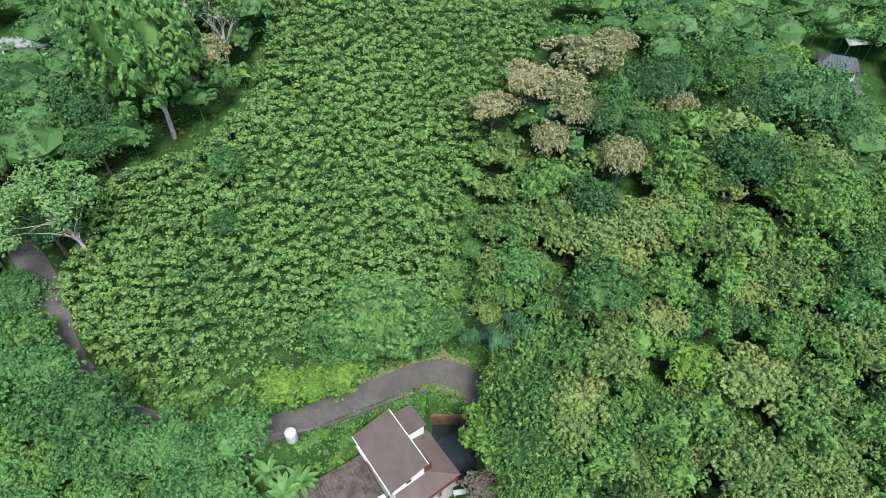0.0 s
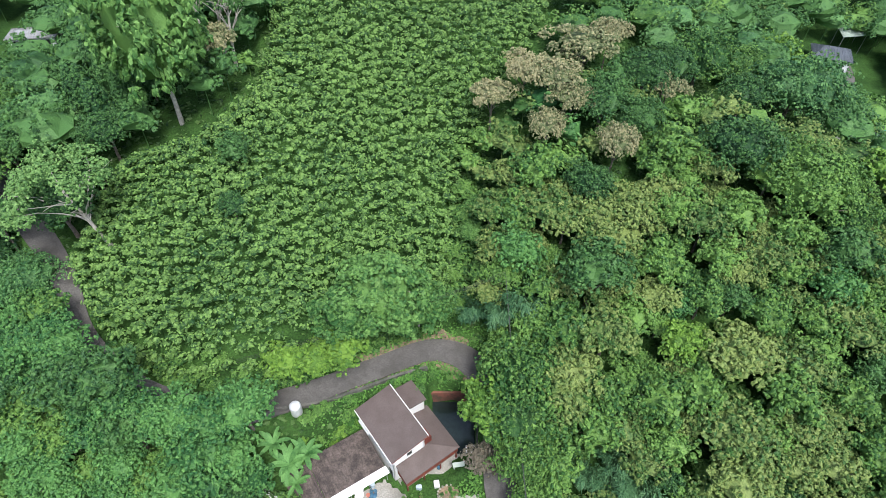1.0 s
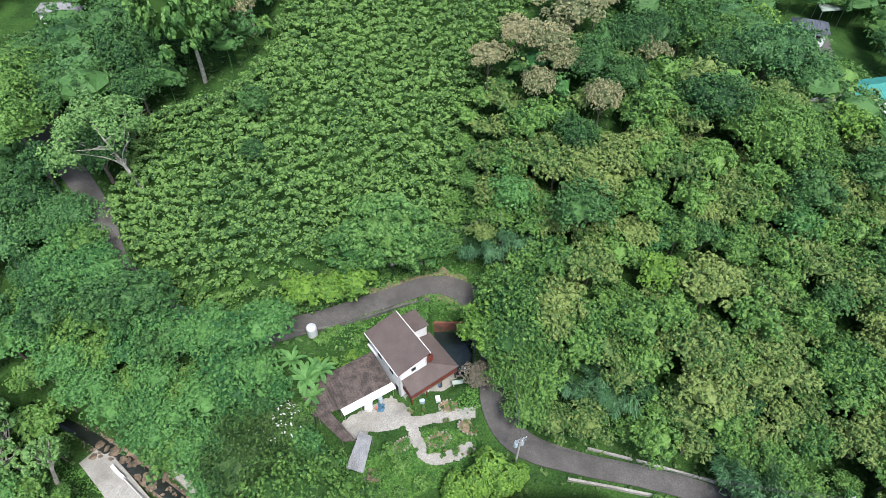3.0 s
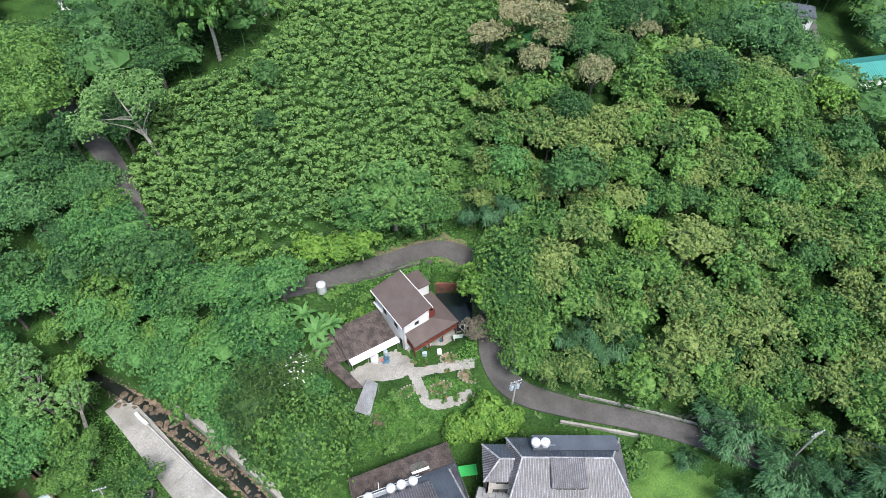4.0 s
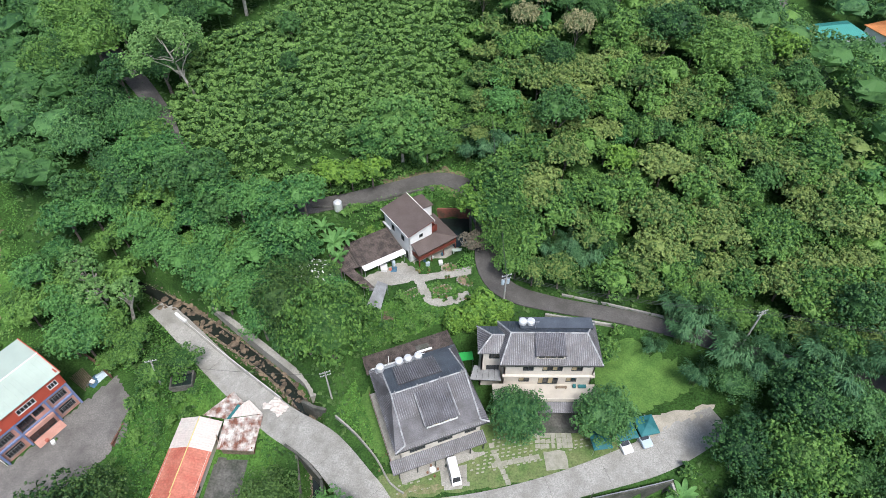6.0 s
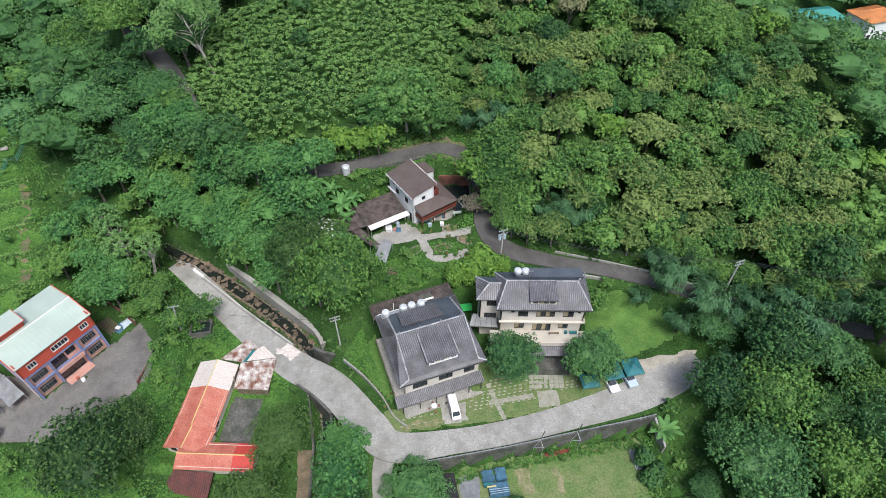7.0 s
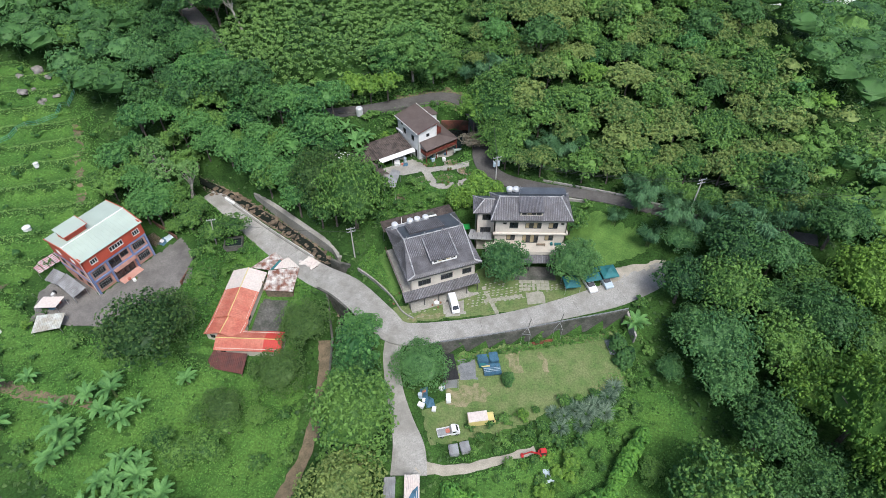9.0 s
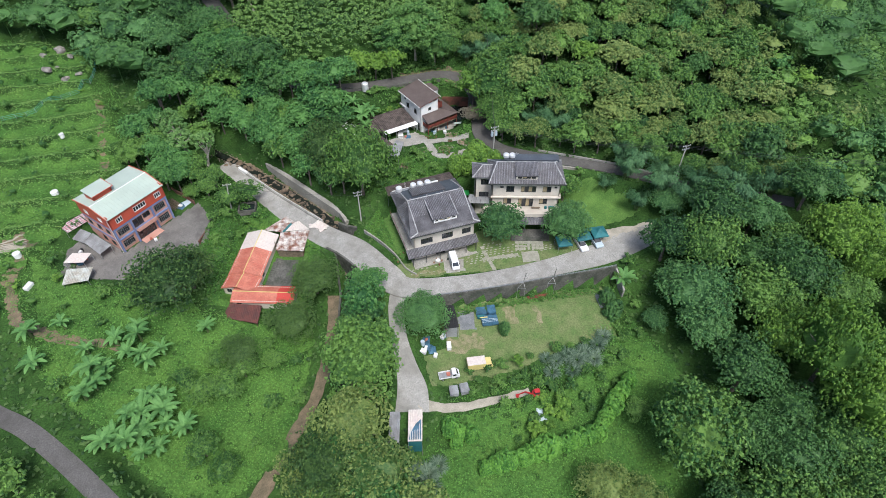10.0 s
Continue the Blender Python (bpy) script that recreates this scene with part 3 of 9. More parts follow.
def tufts(rng, at, normal, radius, petals=5, droop=0.5):
    """Small drooping leaf clusters with ragged rims, like umbrellas of overlapping leaves."""
    n = len(at)
    radius = np.broadcast_to(radius, n)[:, None]
    u = unit(np.cross(normal, rng.normal(0, 1, (n, 3))))
    w = np.cross(normal, u)
    pts = [at + normal * radius * rng.uniform(0.05, 0.4, (n, 1))]
    for k in range(petals):
        a = (6.2832 * k / petals + rng.uniform(-0.4, 0.4, n))[:, None]
        pts.append(at + (u * np.cos(a) + w * np.sin(a)) * radius * rng.uniform(0.55, 1.25, (n, 1)) - normal * radius * droop * rng.uniform(0.2, 1.4, (n, 1)))
    fan = np.array([(0, 1 + k, 1 + (k + 1) % petals) for k in range(petals)])
    return np.stack(pts, 1).reshape(-1, 3), (np.arange(n)[:, None, None] * (petals + 1) + fan).reshape(-1, 3)


def merge(pieces):
    vs, fs, at = [], [], 0
    for v, f in pieces:
        vs.append(v), fs.append(f + at)
        at += len(v)
    return np.concatenate(vs), np.concatenate(fs)


def leaf_mesh(name, verts, faces, mat):
    me = bpy.data.meshes.new(name)
    me.from_pydata(verts.tolist(), [], faces.tolist())
    me.materials.append(mat)
    return me


def sphere_ways(rng, n, lowest=-1.0):
    z = rng.uniform(lowest, 1, n)
    a = rng.uniform(0, 2 * np.pi, n)
    r = np.sqrt(1 - z * z)
    return np.stack([r * np.cos(a), r * np.sin(a), z], -1)


def tube(path, radii, sides=6):
    """A tapered tube along a path."""
    path = [Vector(p) for p in path]
    verts, faces = [], []
    for i, p in enumerate(path):
        d = (path[min(i + 1, len(path) - 1)] - path[max(i - 1, 0)]).normalized()
        u = d.orthogonal().normalized()
        w = d.cross(u)
        verts += [p + (u * math.cos(6.2832 * k / sides) + w * math.sin(6.2832 * k / sides)) * radii[i] for k in range(sides)]
    for i in range(len(path) - 1):
        for k in range(sides):
            a, b = i * sides + k, i * sides + (k + 1) % sides
            faces += [(a, b, b + sides), (a, b + sides, a + sides)]
    return np.array([tuple(v) for v in verts]), np.array(faces)


def trunk_mesh(rng, tall, radius, spread, limbs, mat, lean=0.05, start=0.35):
    """A leaning, tapered trunk with forking limbs."""
    off = rng.uniform(-lean, lean, 2) * tall
    trunk = [(off[0] * s * s + rng.uniform(-0.08, 0.08), off[1] * s * s + rng.uniform(-0.08, 0.08), -0.4 + (tall + 0.4) * s) for s in (0, 0.25, 0.5, 0.75, 1.0)]
    out = [tube(trunk, [radius * 1.25, radius, radius * 0.8, radius * 0.55, radius * 0.25])]
    for i in range(limbs):
        s = rng.uniform(start, 0.85)
        k = min(int(s * 4), 3)
        foot = np.array(trunk[k]) + (np.array(trunk[k + 1]) - trunk[k]) * (s * 4 - k)
        a = 6.2832 * (i + rng.uniform(0, 0.7)) / limbs
        reach, rise = spread * rng.uniform(0.6, 0.95), tall * (1 - s) * rng.uniform(0.5, 1.0) + 0.3
        way = np.array([math.cos(a), math.sin(a), 0])
        bend = np.array([-way[1], way[0], 0]) * rng.uniform(-0.25, 0.25) * reach
        path = [foot, foot + way * reach * 0.35 + [0, 0, rise * 0.45] + bend * 0.6, foot + way * reach * 0.7 + [0, 0, rise * 0.8] + bend, foot + way * reach + [0, 0, rise]]
        r = radius * (0.6 - 0.3 * s)
        out.append(tube([tuple(p) for p in path], [r, r * 0.75, r * 0.5, r * 0.2], 5))
    v, f = merge(out)
    return leaf_mesh("trunk", v, f, mat)


def core_shell(ways, reach, around=12, rings=6, lowest=-0.35, base=0.4, lump=0.41, spread=0.38):
    """The dense inside of a crown: a dome that bulges under each clump. Gives vertices on the unit ball's scale and triangles."""
    rise = np.linspace(lowest, 1.0, rings)
    turn = np.arange(around) * 6.2832 / around
    z, a = np.meshgrid(rise, turn, indexing="ij")
    flat = np.sqrt(np.maximum(0, 1 - z * z))
    d = np.stack([flat * np.cos(a), flat * np.sin(a), z], -1).reshape(-1, 3)
    near = np.arccos(np.clip(d @ unit(ways).T, -1, 1))
    swell = (np.exp(-(near / spread) ** 2) * reach).max(1)
    v = d * (base + lump * swell)[:, None]
    i, j = np.meshgrid(np.arange(rings - 1), np.arange(around), indexing="ij")
    p, q = (i * around + j).ravel(), (i * around + (j + 1) % around).ravel()
    return v, np.concatenate([np.stack([p, q, q + around], -1), np.stack([p, q + around, p + around], -1)])


def crown_mesh(rng, R, tall, deep, clumps, per, leaf, aspect, mat, lowest=-0.12, fill=0.32, up=0.55, droop=0.3, ragged=0.25, core=True):
    """Clumps of leaves on an uneven dome round the top of the trunk, over a dense dark inside."""
    out = []
    step = (np.arange(clumps) + rng.uniform(0.1, 0.9, clumps)) / clumps
    rise = lowest + (1 - lowest) * step
    turn = np.arange(clumps) * 2.39996 + rng.uniform(0, 6.28) + rng.normal(0, 0.3, clumps)
    flat = np.sqrt(1 - rise * rise)
    ways = np.stack([flat * np.cos(turn), flat * np.sin(turn), rise], -1)
    lobes = rng.uniform(0, 6.28, 3)
    reach = np.zeros(clumps)
    for k, w in enumerate(ways):
        a = math.atan2(w[1], w[0])
        swell = 1 + ragged * (0.6 * math.sin(2 * a + lobes[0]) + 0.4 * math.sin(3 * a + lobes[1])) * rng.uniform(0.5, 1)
        reach[k] = swell * rng.uniform(0.72, 0.98)
        c = np.array([0, 0, tall]) + w * [R, R, deep] * reach[k]
        rc = R * fill * rng.uniform(0.62, 1.2)
        n = max(4, int(per / 3.4 * rng.uniform(0.75, 1.25)))
        d = sphere_ways(rng, n, -0.2)
        at = c + d * [rc, rc, rc * 0.8] * rng.uniform(0.74, 1.04, (n, 1))
        normal = unit(d * 1.0 + w * 0.15 + [0, 0, up * 0.75] + rng.normal(0, 0.32, (n, 3)))
        out.append(tufts(rng, at, normal, leaf * 0.8 * rng.uniform(0.65, 1.3, n), 4, droop + 0.25))
    if core:
        v, f = core_shell(ways, reach, lowest=lowest - 0.3)
        out.append((v * [R, R, deep] + [0, 0, tall], f))
    v, f = merge(out)
    return leaf_mesh("crown", v, f, mat)


def plant(name, label, category, meshes, group=""):
    root = thing(name, label, category, group=group)
    for me in meshes:
        ob = new(me.name.split(".")[0], me)
        ob.parent = root
    return root


class Kind:
    """A kind of plant in a few shapes, set out again and again."""

    def __init__(self, shapes):
        self.shapes, self.used, self.crown = shapes, set(), None

    def put(self, rng, x, y, size=1.0, sink=0.1, z=None, turn=None, tall=1.0):
        ob = self.shapes[int(rng.integers(len(self.shapes)))]
        ob = next((o for o in self.shapes if o.name not in self.used), ob)
        zz = (height(x, y) if z is None else z) - sink
        a = rng.uniform(0, 6.28) if turn is None else turn
        m = Matrix.LocRotScale((x, y, zz), Euler((0, 0, a)), (size, size, size * tall))
        if ob.name in self.used:
            return copy_thing(ob, m)
        self.used.add(ob.name)
        ob.matrix_basis = m
        return ob


def broadleaf(name, label, group, seeds, R, tall, deep, clumps, per, leaf, aspect, mat, bark=None, limbs=5, radius=0.16, **more):
    shapes = []
    for s in seeds:
        rng = np.random.default_rng(s)
        k = rng.uniform(0.9, 1.12)
        crown = crown_mesh(rng, R * k, tall, deep, clumps, per, leaf, aspect, mat, **more)
        trunk = trunk_mesh(rng, tall + deep * 0.35, radius, R * 0.85, limbs, bark or M_BARK)
        shapes.append(plant(name, label, "tree", [trunk, crown], group))
    kind = Kind(shapes)
    kind.name, kind.crown = name, (R, tall, deep, leaf, aspect, mat)
    return kind


WOOD = "trees of the wooded slopes"
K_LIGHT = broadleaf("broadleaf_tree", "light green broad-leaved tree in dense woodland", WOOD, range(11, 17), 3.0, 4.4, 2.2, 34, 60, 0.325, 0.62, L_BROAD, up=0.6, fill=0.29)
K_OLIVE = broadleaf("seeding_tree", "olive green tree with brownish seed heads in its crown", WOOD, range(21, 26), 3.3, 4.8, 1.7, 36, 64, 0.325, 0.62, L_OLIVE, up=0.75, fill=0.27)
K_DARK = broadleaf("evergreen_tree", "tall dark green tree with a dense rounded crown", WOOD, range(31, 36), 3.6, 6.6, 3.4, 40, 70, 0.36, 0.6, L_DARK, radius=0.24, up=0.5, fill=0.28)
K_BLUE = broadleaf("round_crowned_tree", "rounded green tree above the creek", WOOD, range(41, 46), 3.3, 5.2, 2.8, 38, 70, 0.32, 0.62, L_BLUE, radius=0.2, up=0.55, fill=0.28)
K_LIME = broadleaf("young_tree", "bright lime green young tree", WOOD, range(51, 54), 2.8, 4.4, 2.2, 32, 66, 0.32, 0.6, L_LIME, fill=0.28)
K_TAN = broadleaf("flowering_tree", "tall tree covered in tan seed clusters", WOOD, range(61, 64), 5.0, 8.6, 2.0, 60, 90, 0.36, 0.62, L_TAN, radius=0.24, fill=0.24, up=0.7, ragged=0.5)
K_RUSSET = broadleaf("russet_shrub", "spreading shrub with fine brownish grey-green leaves", "shrubs of the white house", (76,), 2.6, 2.4, 1.5, 36, 80, 0.26, 0.5, L_RUSSET, limbs=7, radius=0.1)
K_SHRUB = broadleaf("shrub", "low rounded green shrub among weeds", "shrubs round the plots", range(71, 75), 1.2, 1.1, 0.9, 14, 42, 0.25, 0.6, L_BROAD, limbs=3, radius=0.06)
K_LIMESHRUB = broadleaf("lime_shrub", "rounded bright lime green shrub", "shrubs round the plots", range(66, 68), 1.2, 1.2, 0.95, 14, 42, 0.25, 0.6, L_LIME, limbs=3, radius=0.06)
K_BUSHY = broadleaf("shade_tree", "bushy spreading green shade tree", "garden trees", range(81, 84), 3.4, 3.8, 2.8, 44, 80, 0.29, 0.55, L_BROAD, radius=0.2, fill=0.27)
K_FEATHER = broadleaf("feathery_tree", "feathery light green tree with a broad billowing crown", WOOD, range(91, 94), 4.6, 6.0, 4.2, 84, 140, 0.34, 0.55, L_FEATHER, bark=M_PALEBARK, radius=0.2, fill=0.25, up=0.6, lowest=-0.85)
BIG = "large trees by the houses"
K_BIG = broadleaf("spreading_tree", "large spreading tree with a dense domed green crown", BIG, range(171, 175), 5.6, 5.0, 4.2, 76, 96, 0.3, 0.58, L_BROAD, radius=0.3, fill=0.25, lowest=-0.18, ragged=0.18, up=0.5)
K_BIGOLIVE = broadleaf("spreading_tree", "large olive green tree with a broad uneven crown", BIG, range(164, 166), 5.6, 5.2, 4.0, 76, 96, 0.3, 0.58, L_OLIVE, radius=0.3, fill=0.25, lowest=-0.18, ragged=0.25, up=0.5)
K_BIGLIME = broadleaf("sunlit_tree", "large yellow-green tree with a bright lumpy crown", BIG, range(161, 163), 5.4, 5.4, 4.0, 74, 96, 0.3, 0.58, L_LIME, radius=0.3, fill=0.25, lowest=-0.18, ragged=0.22, up=0.5)
K_YARD = broadleaf("yard_tree", "bushy grey-green garden tree with fine leaves", "garden trees", range(156, 159), 5.2, 4.8, 4.2, 84, 130, 0.25, 0.55, L_TEAL, radius=0.25, fill=0.24, lowest=-0.3, ragged=0.16, up=0.5)
K_BIGDARK = broadleaf("mango_tree", "large dark green tree with a dense dome", BIG, range(176, 178), 5.6, 4.6, 4.0, 76, 96, 0.27, 0.5, L_OLIVEDARK, radius=0.3, fill=0.25, lowest=-0.18, ragged=0.18, up=0.5)
K_BIGBLUE = broadleaf("billowing_tree", "large billowing tree with soft grey-green foliage", WOOD, range(181, 184), 5.6, 5.6, 4.0, 74, 96, 0.3, 0.5, L_TEAL, radius=0.28, fill=0.25, lowest=-0.15, ragged=0.25, up=0.5)
K_BIGDEEP = broadleaf("forest_tree", "large deep green forest tree with a heavy crown", WOOD, range(186, 189), 5.4, 6.6, 3.8, 72, 96, 0.3, 0.58, L_DARK, radius=0.3, fill=0.25, lowest=-0.15, ragged=0.25, up=0.5)

K_BLOSSOM = broadleaf("blossoming_tree", "dark green tree dotted with white blossoms", BIG, (191,), 4.2, 4.8, 3.0, 60, 96, 0.32, 0.55, L_OLIVEDARK, radius=0.22, fill=0.25, up=0.5)


def blossoms(root, R, tall, deep, count, seed):
    """White flowers over the top of a crown."""
    rng = np.random.default_rng(seed)
    d = sphere_ways(rng, count, 0.05)
    v, f = rosettes(rng, np.array([0, 0, tall]) + d * [R, R, deep] * rng.uniform(1.04, 1.16, (count, 1)), unit(d + [0, 0, 0.6]), rng.uniform(0.12, 0.2, count), 0.9, 4, 0.1)
    flowers = new("blossom", leaf_mesh("blossom", v, f, M_FLOWER))
    flowers.parent = root


blossoms(K_BLOSSOM.shapes[0], 4.2, 4.8, 3.0, 150, 192)


def bamboo(seed, culms=20, tall=8.5, reach=3.6):
    rng = np.random.default_rng(seed)
    stems, sprays = [], []
    for i in range(culms):
        a, r0 = rng.uniform(0, 6.28), rng.uniform(0, 0.7)
        way = np.array([math.cos(a), math.sin(a), 0])
        h, out = tall * rng.uniform(0.7, 1.05), reach * rng.uniform(0.35, 1.1)
        path = [way * (r0 + out * s ** 2.4) + [0, 0, h * (s - 0.22 * s ** 4) - 0.3] for s in np.linspace(0, 1, 7)]
        stems.append(tube([tuple(p) for p in path], [0.05, 0.05, 0.045, 0.04, 0.03, 0.02, 0.01], 4))
        n = 170
        s = rng.uniform(0.38, 1.0, n)
        mid = way * (r0 + out * s[:, None] ** 2.4) + np.stack([0 * s, 0 * s, h * (s - 0.22 * s ** 4)], -1)
        off = rng.normal(0, 0.42, (n, 3)) * [1, 1, 0.6]
        ahead = unit(off * [1, 1, 0] + way * 0.6 + [0, 0, -0.55])
        normal = unit(np.array([0, 0, 1.0]) + way * 0.5 + rng.normal(0, 0.3, (n, 3)))
        size = rng.uniform(0.36, 0.75, n)
        sprays.append(leaves(rng, mid + off, normal, ahead, size, size * 0.3, droop=0.35))
    v2, f2 = merge(sprays)
    return [leaf_mesh("culm", v, f, M_CULM) for v, f in stems] + [leaf_mesh("foliage", v2, f2, L_BAMBOO)]


K_BAMBOO = Kind([plant("bamboo_clump", "arching clump of feathery light green bamboo", "bamboo", bamboo(s), "bamboo clumps") for s in (101, 102, 103)])


def banana(seed, mat):
    rng = np.random.default_rng(seed)
    tall = rng.uniform(1.4, 2.2)
    root = thing("banana_plant", "banana plant with long arching paddle leaves", "banana plant", group="banana grove")
    v, f = tube([(0, 0, -0.3), (0.03, 0, tall * 0.5), (0, 0.04, tall)], [0.17, 0.14, 0.08], 7)
    stem = new("stem", leaf_mesh("stem", v, f, M_CULM))
    stem.parent = root
    count = int(rng.integers(10, 14))
    for i in range(count):
        a = 6.2832 * i / count + rng.uniform(-0.3, 0.3)
        long, wide, lift = rng.uniform(1.4, 2.2), rng.uniform(0.46, 0.62), rng.uniform(0.5, 2.1)
        way, side = np.array([math.cos(a), math.sin(a), 0]), np.array([-math.sin(a), math.cos(a), 0])
        vs, fs = [], []
        for k, s in enumerate(np.linspace(0, 1, 7)):
            mid = way * long * (s - 0.12 * s * s) + [0, 0, tall + lift * long * 0.55 * (s - (0.9 + 0.5 * (1.2 - lift)) * s * s)]
            w = wide * (0.12 if s == 0 else math.sin(math.pi * min(0.97, 0.12 + 0.85 * s)) ** 0.55) * 0.5
            jag = rng.uniform(0.85, 1.1, 2)
            vs += [mid + side * w * jag[0] + [0, 0, 0.22 * w], mid, mid - side * w * jag[1] + [0, 0, 0.22 * w]]
            if k:
                b = k * 3
                fs += [(b - 3, b - 2, b + 1), (b - 3, b + 1, b), (b - 2, b - 1, b + 2), (b - 2, b + 2, b + 1)]
        leaf = new("leaf", leaf_mesh("leaf", np.array(vs), np.array(fs), mat))
        leaf.parent = root
    return root


K_BANANA = Kind([banana(s, L_BANANA) for s in (111, 112, 113, 114)])


def cypress(seed, R, tall, mat, label, group):
    rng = np.random.default_rng(seed)
    n = int(150 * (R * tall) ** 0.6)
    s = rng.uniform(0.03, 1, n)
    a = rng.uniform(0, 6.28, n)
    lump = 1 + 0.14 * np.sin(3 * a + seed) + 0.1 * np.sin(5 * a + 7 * s) + rng.normal(0, 0.05, n)
    r = R * lump * np.where(s < 0.35, 0.75 + 0.25 * s / 0.35, np.sqrt(np.maximum(0.01, 1 - ((s - 0.35) / 0.67) ** 2)))
    d = np.stack([np.cos(a), np.sin(a), 0 * a], -1)
    at = d * r[:, None] + np.stack([0 * s, 0 * s, 0.15 + tall * s], -1)
    normal = unit(d + np.stack([0 * s, 0 * s, 0.3 + 0.9 * s], -1) + rng.normal(0, 0.25, (n, 3)))
    v, f = tufts(rng, at, normal, rng.uniform(0.13, 0.26, n) * (0.75 + 0.28 * R), 5, 0.4)
    cv, cf = core_shell(sphere_ways(rng, 6), np.ones(6), 9, 6, lowest=-0.95, base=0.75, lump=0.1)
    v, f = merge([(v, f), (cv * [R, R, tall * 0.5] + [0, 0, 0.1 + tall * 0.47], cf)])
    tv, tf = tube([(0, 0, -0.3), (0, 0, tall * 0.5), (0, 0, tall * 0.9)], [0.1, 0.07, 0.02], 5)
    return plant("cypress", label, "tree", [leaf_mesh("trunk", tv, tf, M_BARK), leaf_mesh("crown", v, f, mat)], group)


def fountain_grass(seed):
    rng = np.random.default_rng(seed)
    out = []
    for i in range(150):
        a, lift, long = rng.uniform(0, 6.28), rng.uniform(0.5, 1.5), rng.uniform(1.0, 1.9)
        way, side = np.array([math.cos(a), math.sin(a), 0]), np.array([-math.sin(a), math.cos(a), 0])
        pts = [way * (0.1 + long * 0.62 * s) + [0, 0, long * (lift * s - (lift * 0.75) * s * s)] for s in (0, 0.35, 0.7, 1.0)]
        vs = [p + side * w * e for p, w in zip(pts, (0.02, 0.035, 0.03, 0.003)) for e in (-1, 1)]
        out.append((np.array(vs), np.array([(0, 1, 3), (0, 3, 2), (2, 3, 5), (2, 5, 4), (4, 5, 7), (4, 7, 6)])))
    v, f = merge(out)
    return plant("fountain_grass", "tall clump of arching silvery green grass", "grass clump", [leaf_mesh("blades", v, f, L_SILVER)], "grass clumps below the lawn")


K_GRASS = Kind([fountain_grass(s) for s in (145, 146)])
K_HEDGE = Kind([cypress(s, 1.3, 3.7, L_CYPRESS, "clipped bright green columnar cypress", "row of clipped cypresses") for s in (121, 122, 123)])
K_SPIRE = Kind([cypress(s, 2.3, 11.5, L_DARK, "tall narrow dark green conifer in the upper wood", "conifers of the upper wood") for s in (142, 143)])
K_CONE = Kind([cypress(s, 2.0, 5.8, L_LIME, "dense bright green conifer beside the lane", "conifers by the lane") for s in (131, 132)])
K_DARKCONE = Kind([cypress(141, 0.9, 2.6, L_DARK, "small dark green clipped conifer on the grass", "garden conifers")])


def pale_tree(seed, tall, spread, label, per=170, mat=None):
    """An open tree with a bare pale trunk and long winding limbs."""
    rng = np.random.default_rng(seed)
    trunk = trunk_mesh(rng, tall, 0.3, spread, 13, M_PALEBARK, lean=0.12, start=0.42)
    crown = crown_mesh(rng, spread, tall * 0.95, tall * 0.28, 58, per, 0.32, 0.55, mat or L_PALELEAF, lowest=-0.4, fill=0.2, up=0.8, core=False)
    return plant("pale_tree", label, "tree", [trunk, crown])


# Where nothing grows by itself: roads with their verges, plots and houses.
PLOTS = [
    [(-14, -7), (8, -8), (34, -3), (46, 5), (44, 13), (31, 20), (24, 22), (3, 21), (-2, 23), (-17, 17), (-18, 6)],
    [(-4, -12), (33, -4), (34, -20), (22, -19), (10, -25), (-4, -29), (-8, -24)],
    [(-79, -3), (-72, -10), (-64, -10), (-54, -3), (-51, 4), (-54, 14), (-68, 19), (-77, 5)],
    [(-48, 8), (-38, 13), (-30, 9), (-30, -1), (-28, -13), (-47, -13)],
    [(-23, 34), (-12, 24), (5, 22), (7, 36), (6, 50), (-4, 51), (-16, 43)],
    [(-14, -36), (-3, -36), (-3, -44), (-14, -44)],
]
LANES = [ROAD_HILL, ROAD_WEST, DRIVE, TRACK_E, TRACK_S, ROAD_SW, CREEK]
LANE_XY = [np.array([p for p in line]) for line in LANES]


def clear_of_lanes(x, y, margin):
    return all((np.hypot(a[:, 0] - x, a[:, 1] - y) - a[:, 3]).min() > margin for a in LANE_XY)


FAR = {}


def far_off(x, y):
    return y > 80 or x > 74 or x < -78


def grow(poly, kinds, spacing, seed, size=(0.85, 1.2), margin=1.2, tries=60, taken=None, avoid_plots=True, stuff=False):
    """Sets plants at random within a polygon, no two nearer than the spacing. kinds: pairs of kind and share.
    Those far off are only noted, to be joined into one wood of each kind later."""
    rng = np.random.default_rng(seed)
    x0, x1, y0, y1 = min(p[0] for p in poly), max(p[0] for p in poly), min(p[1] for p in poly), max(p[1] for p in poly)
    done = taken if taken is not None else []
    shares = np.array([s for _, s in kinds]) / sum(s for _, s in kinds)
    for _ in range(int((x1 - x0) * (y1 - y0) / spacing ** 2 * tries / 5)):
        x, y = rng.uniform(x0, x1), rng.uniform(y0, y1)
        if not inside(poly, x, y) or any((x - a) ** 2 + (y - b) ** 2 < spacing ** 2 * c for a, b, c in done):
            continue
        if avoid_plots and any(inside(p, x, y) for p in PLOTS) or not clear_of_lanes(x, y, margin):
            continue
        done.append((x, y, 1.0))
        kind, big = kinds[rng.choice(len(kinds), p=shares)][0], rng.uniform(*size)
        if (stuff or far_off(x, y)) and kind.crown:
            FAR.setdefault(kind.name, (kind, []))[1].append((x, y, big))
        else:
            kind.put(rng, x, y, big)
    return done


one = np.random.default_rng(5)
# Trees that stand out.
TAKEN = []


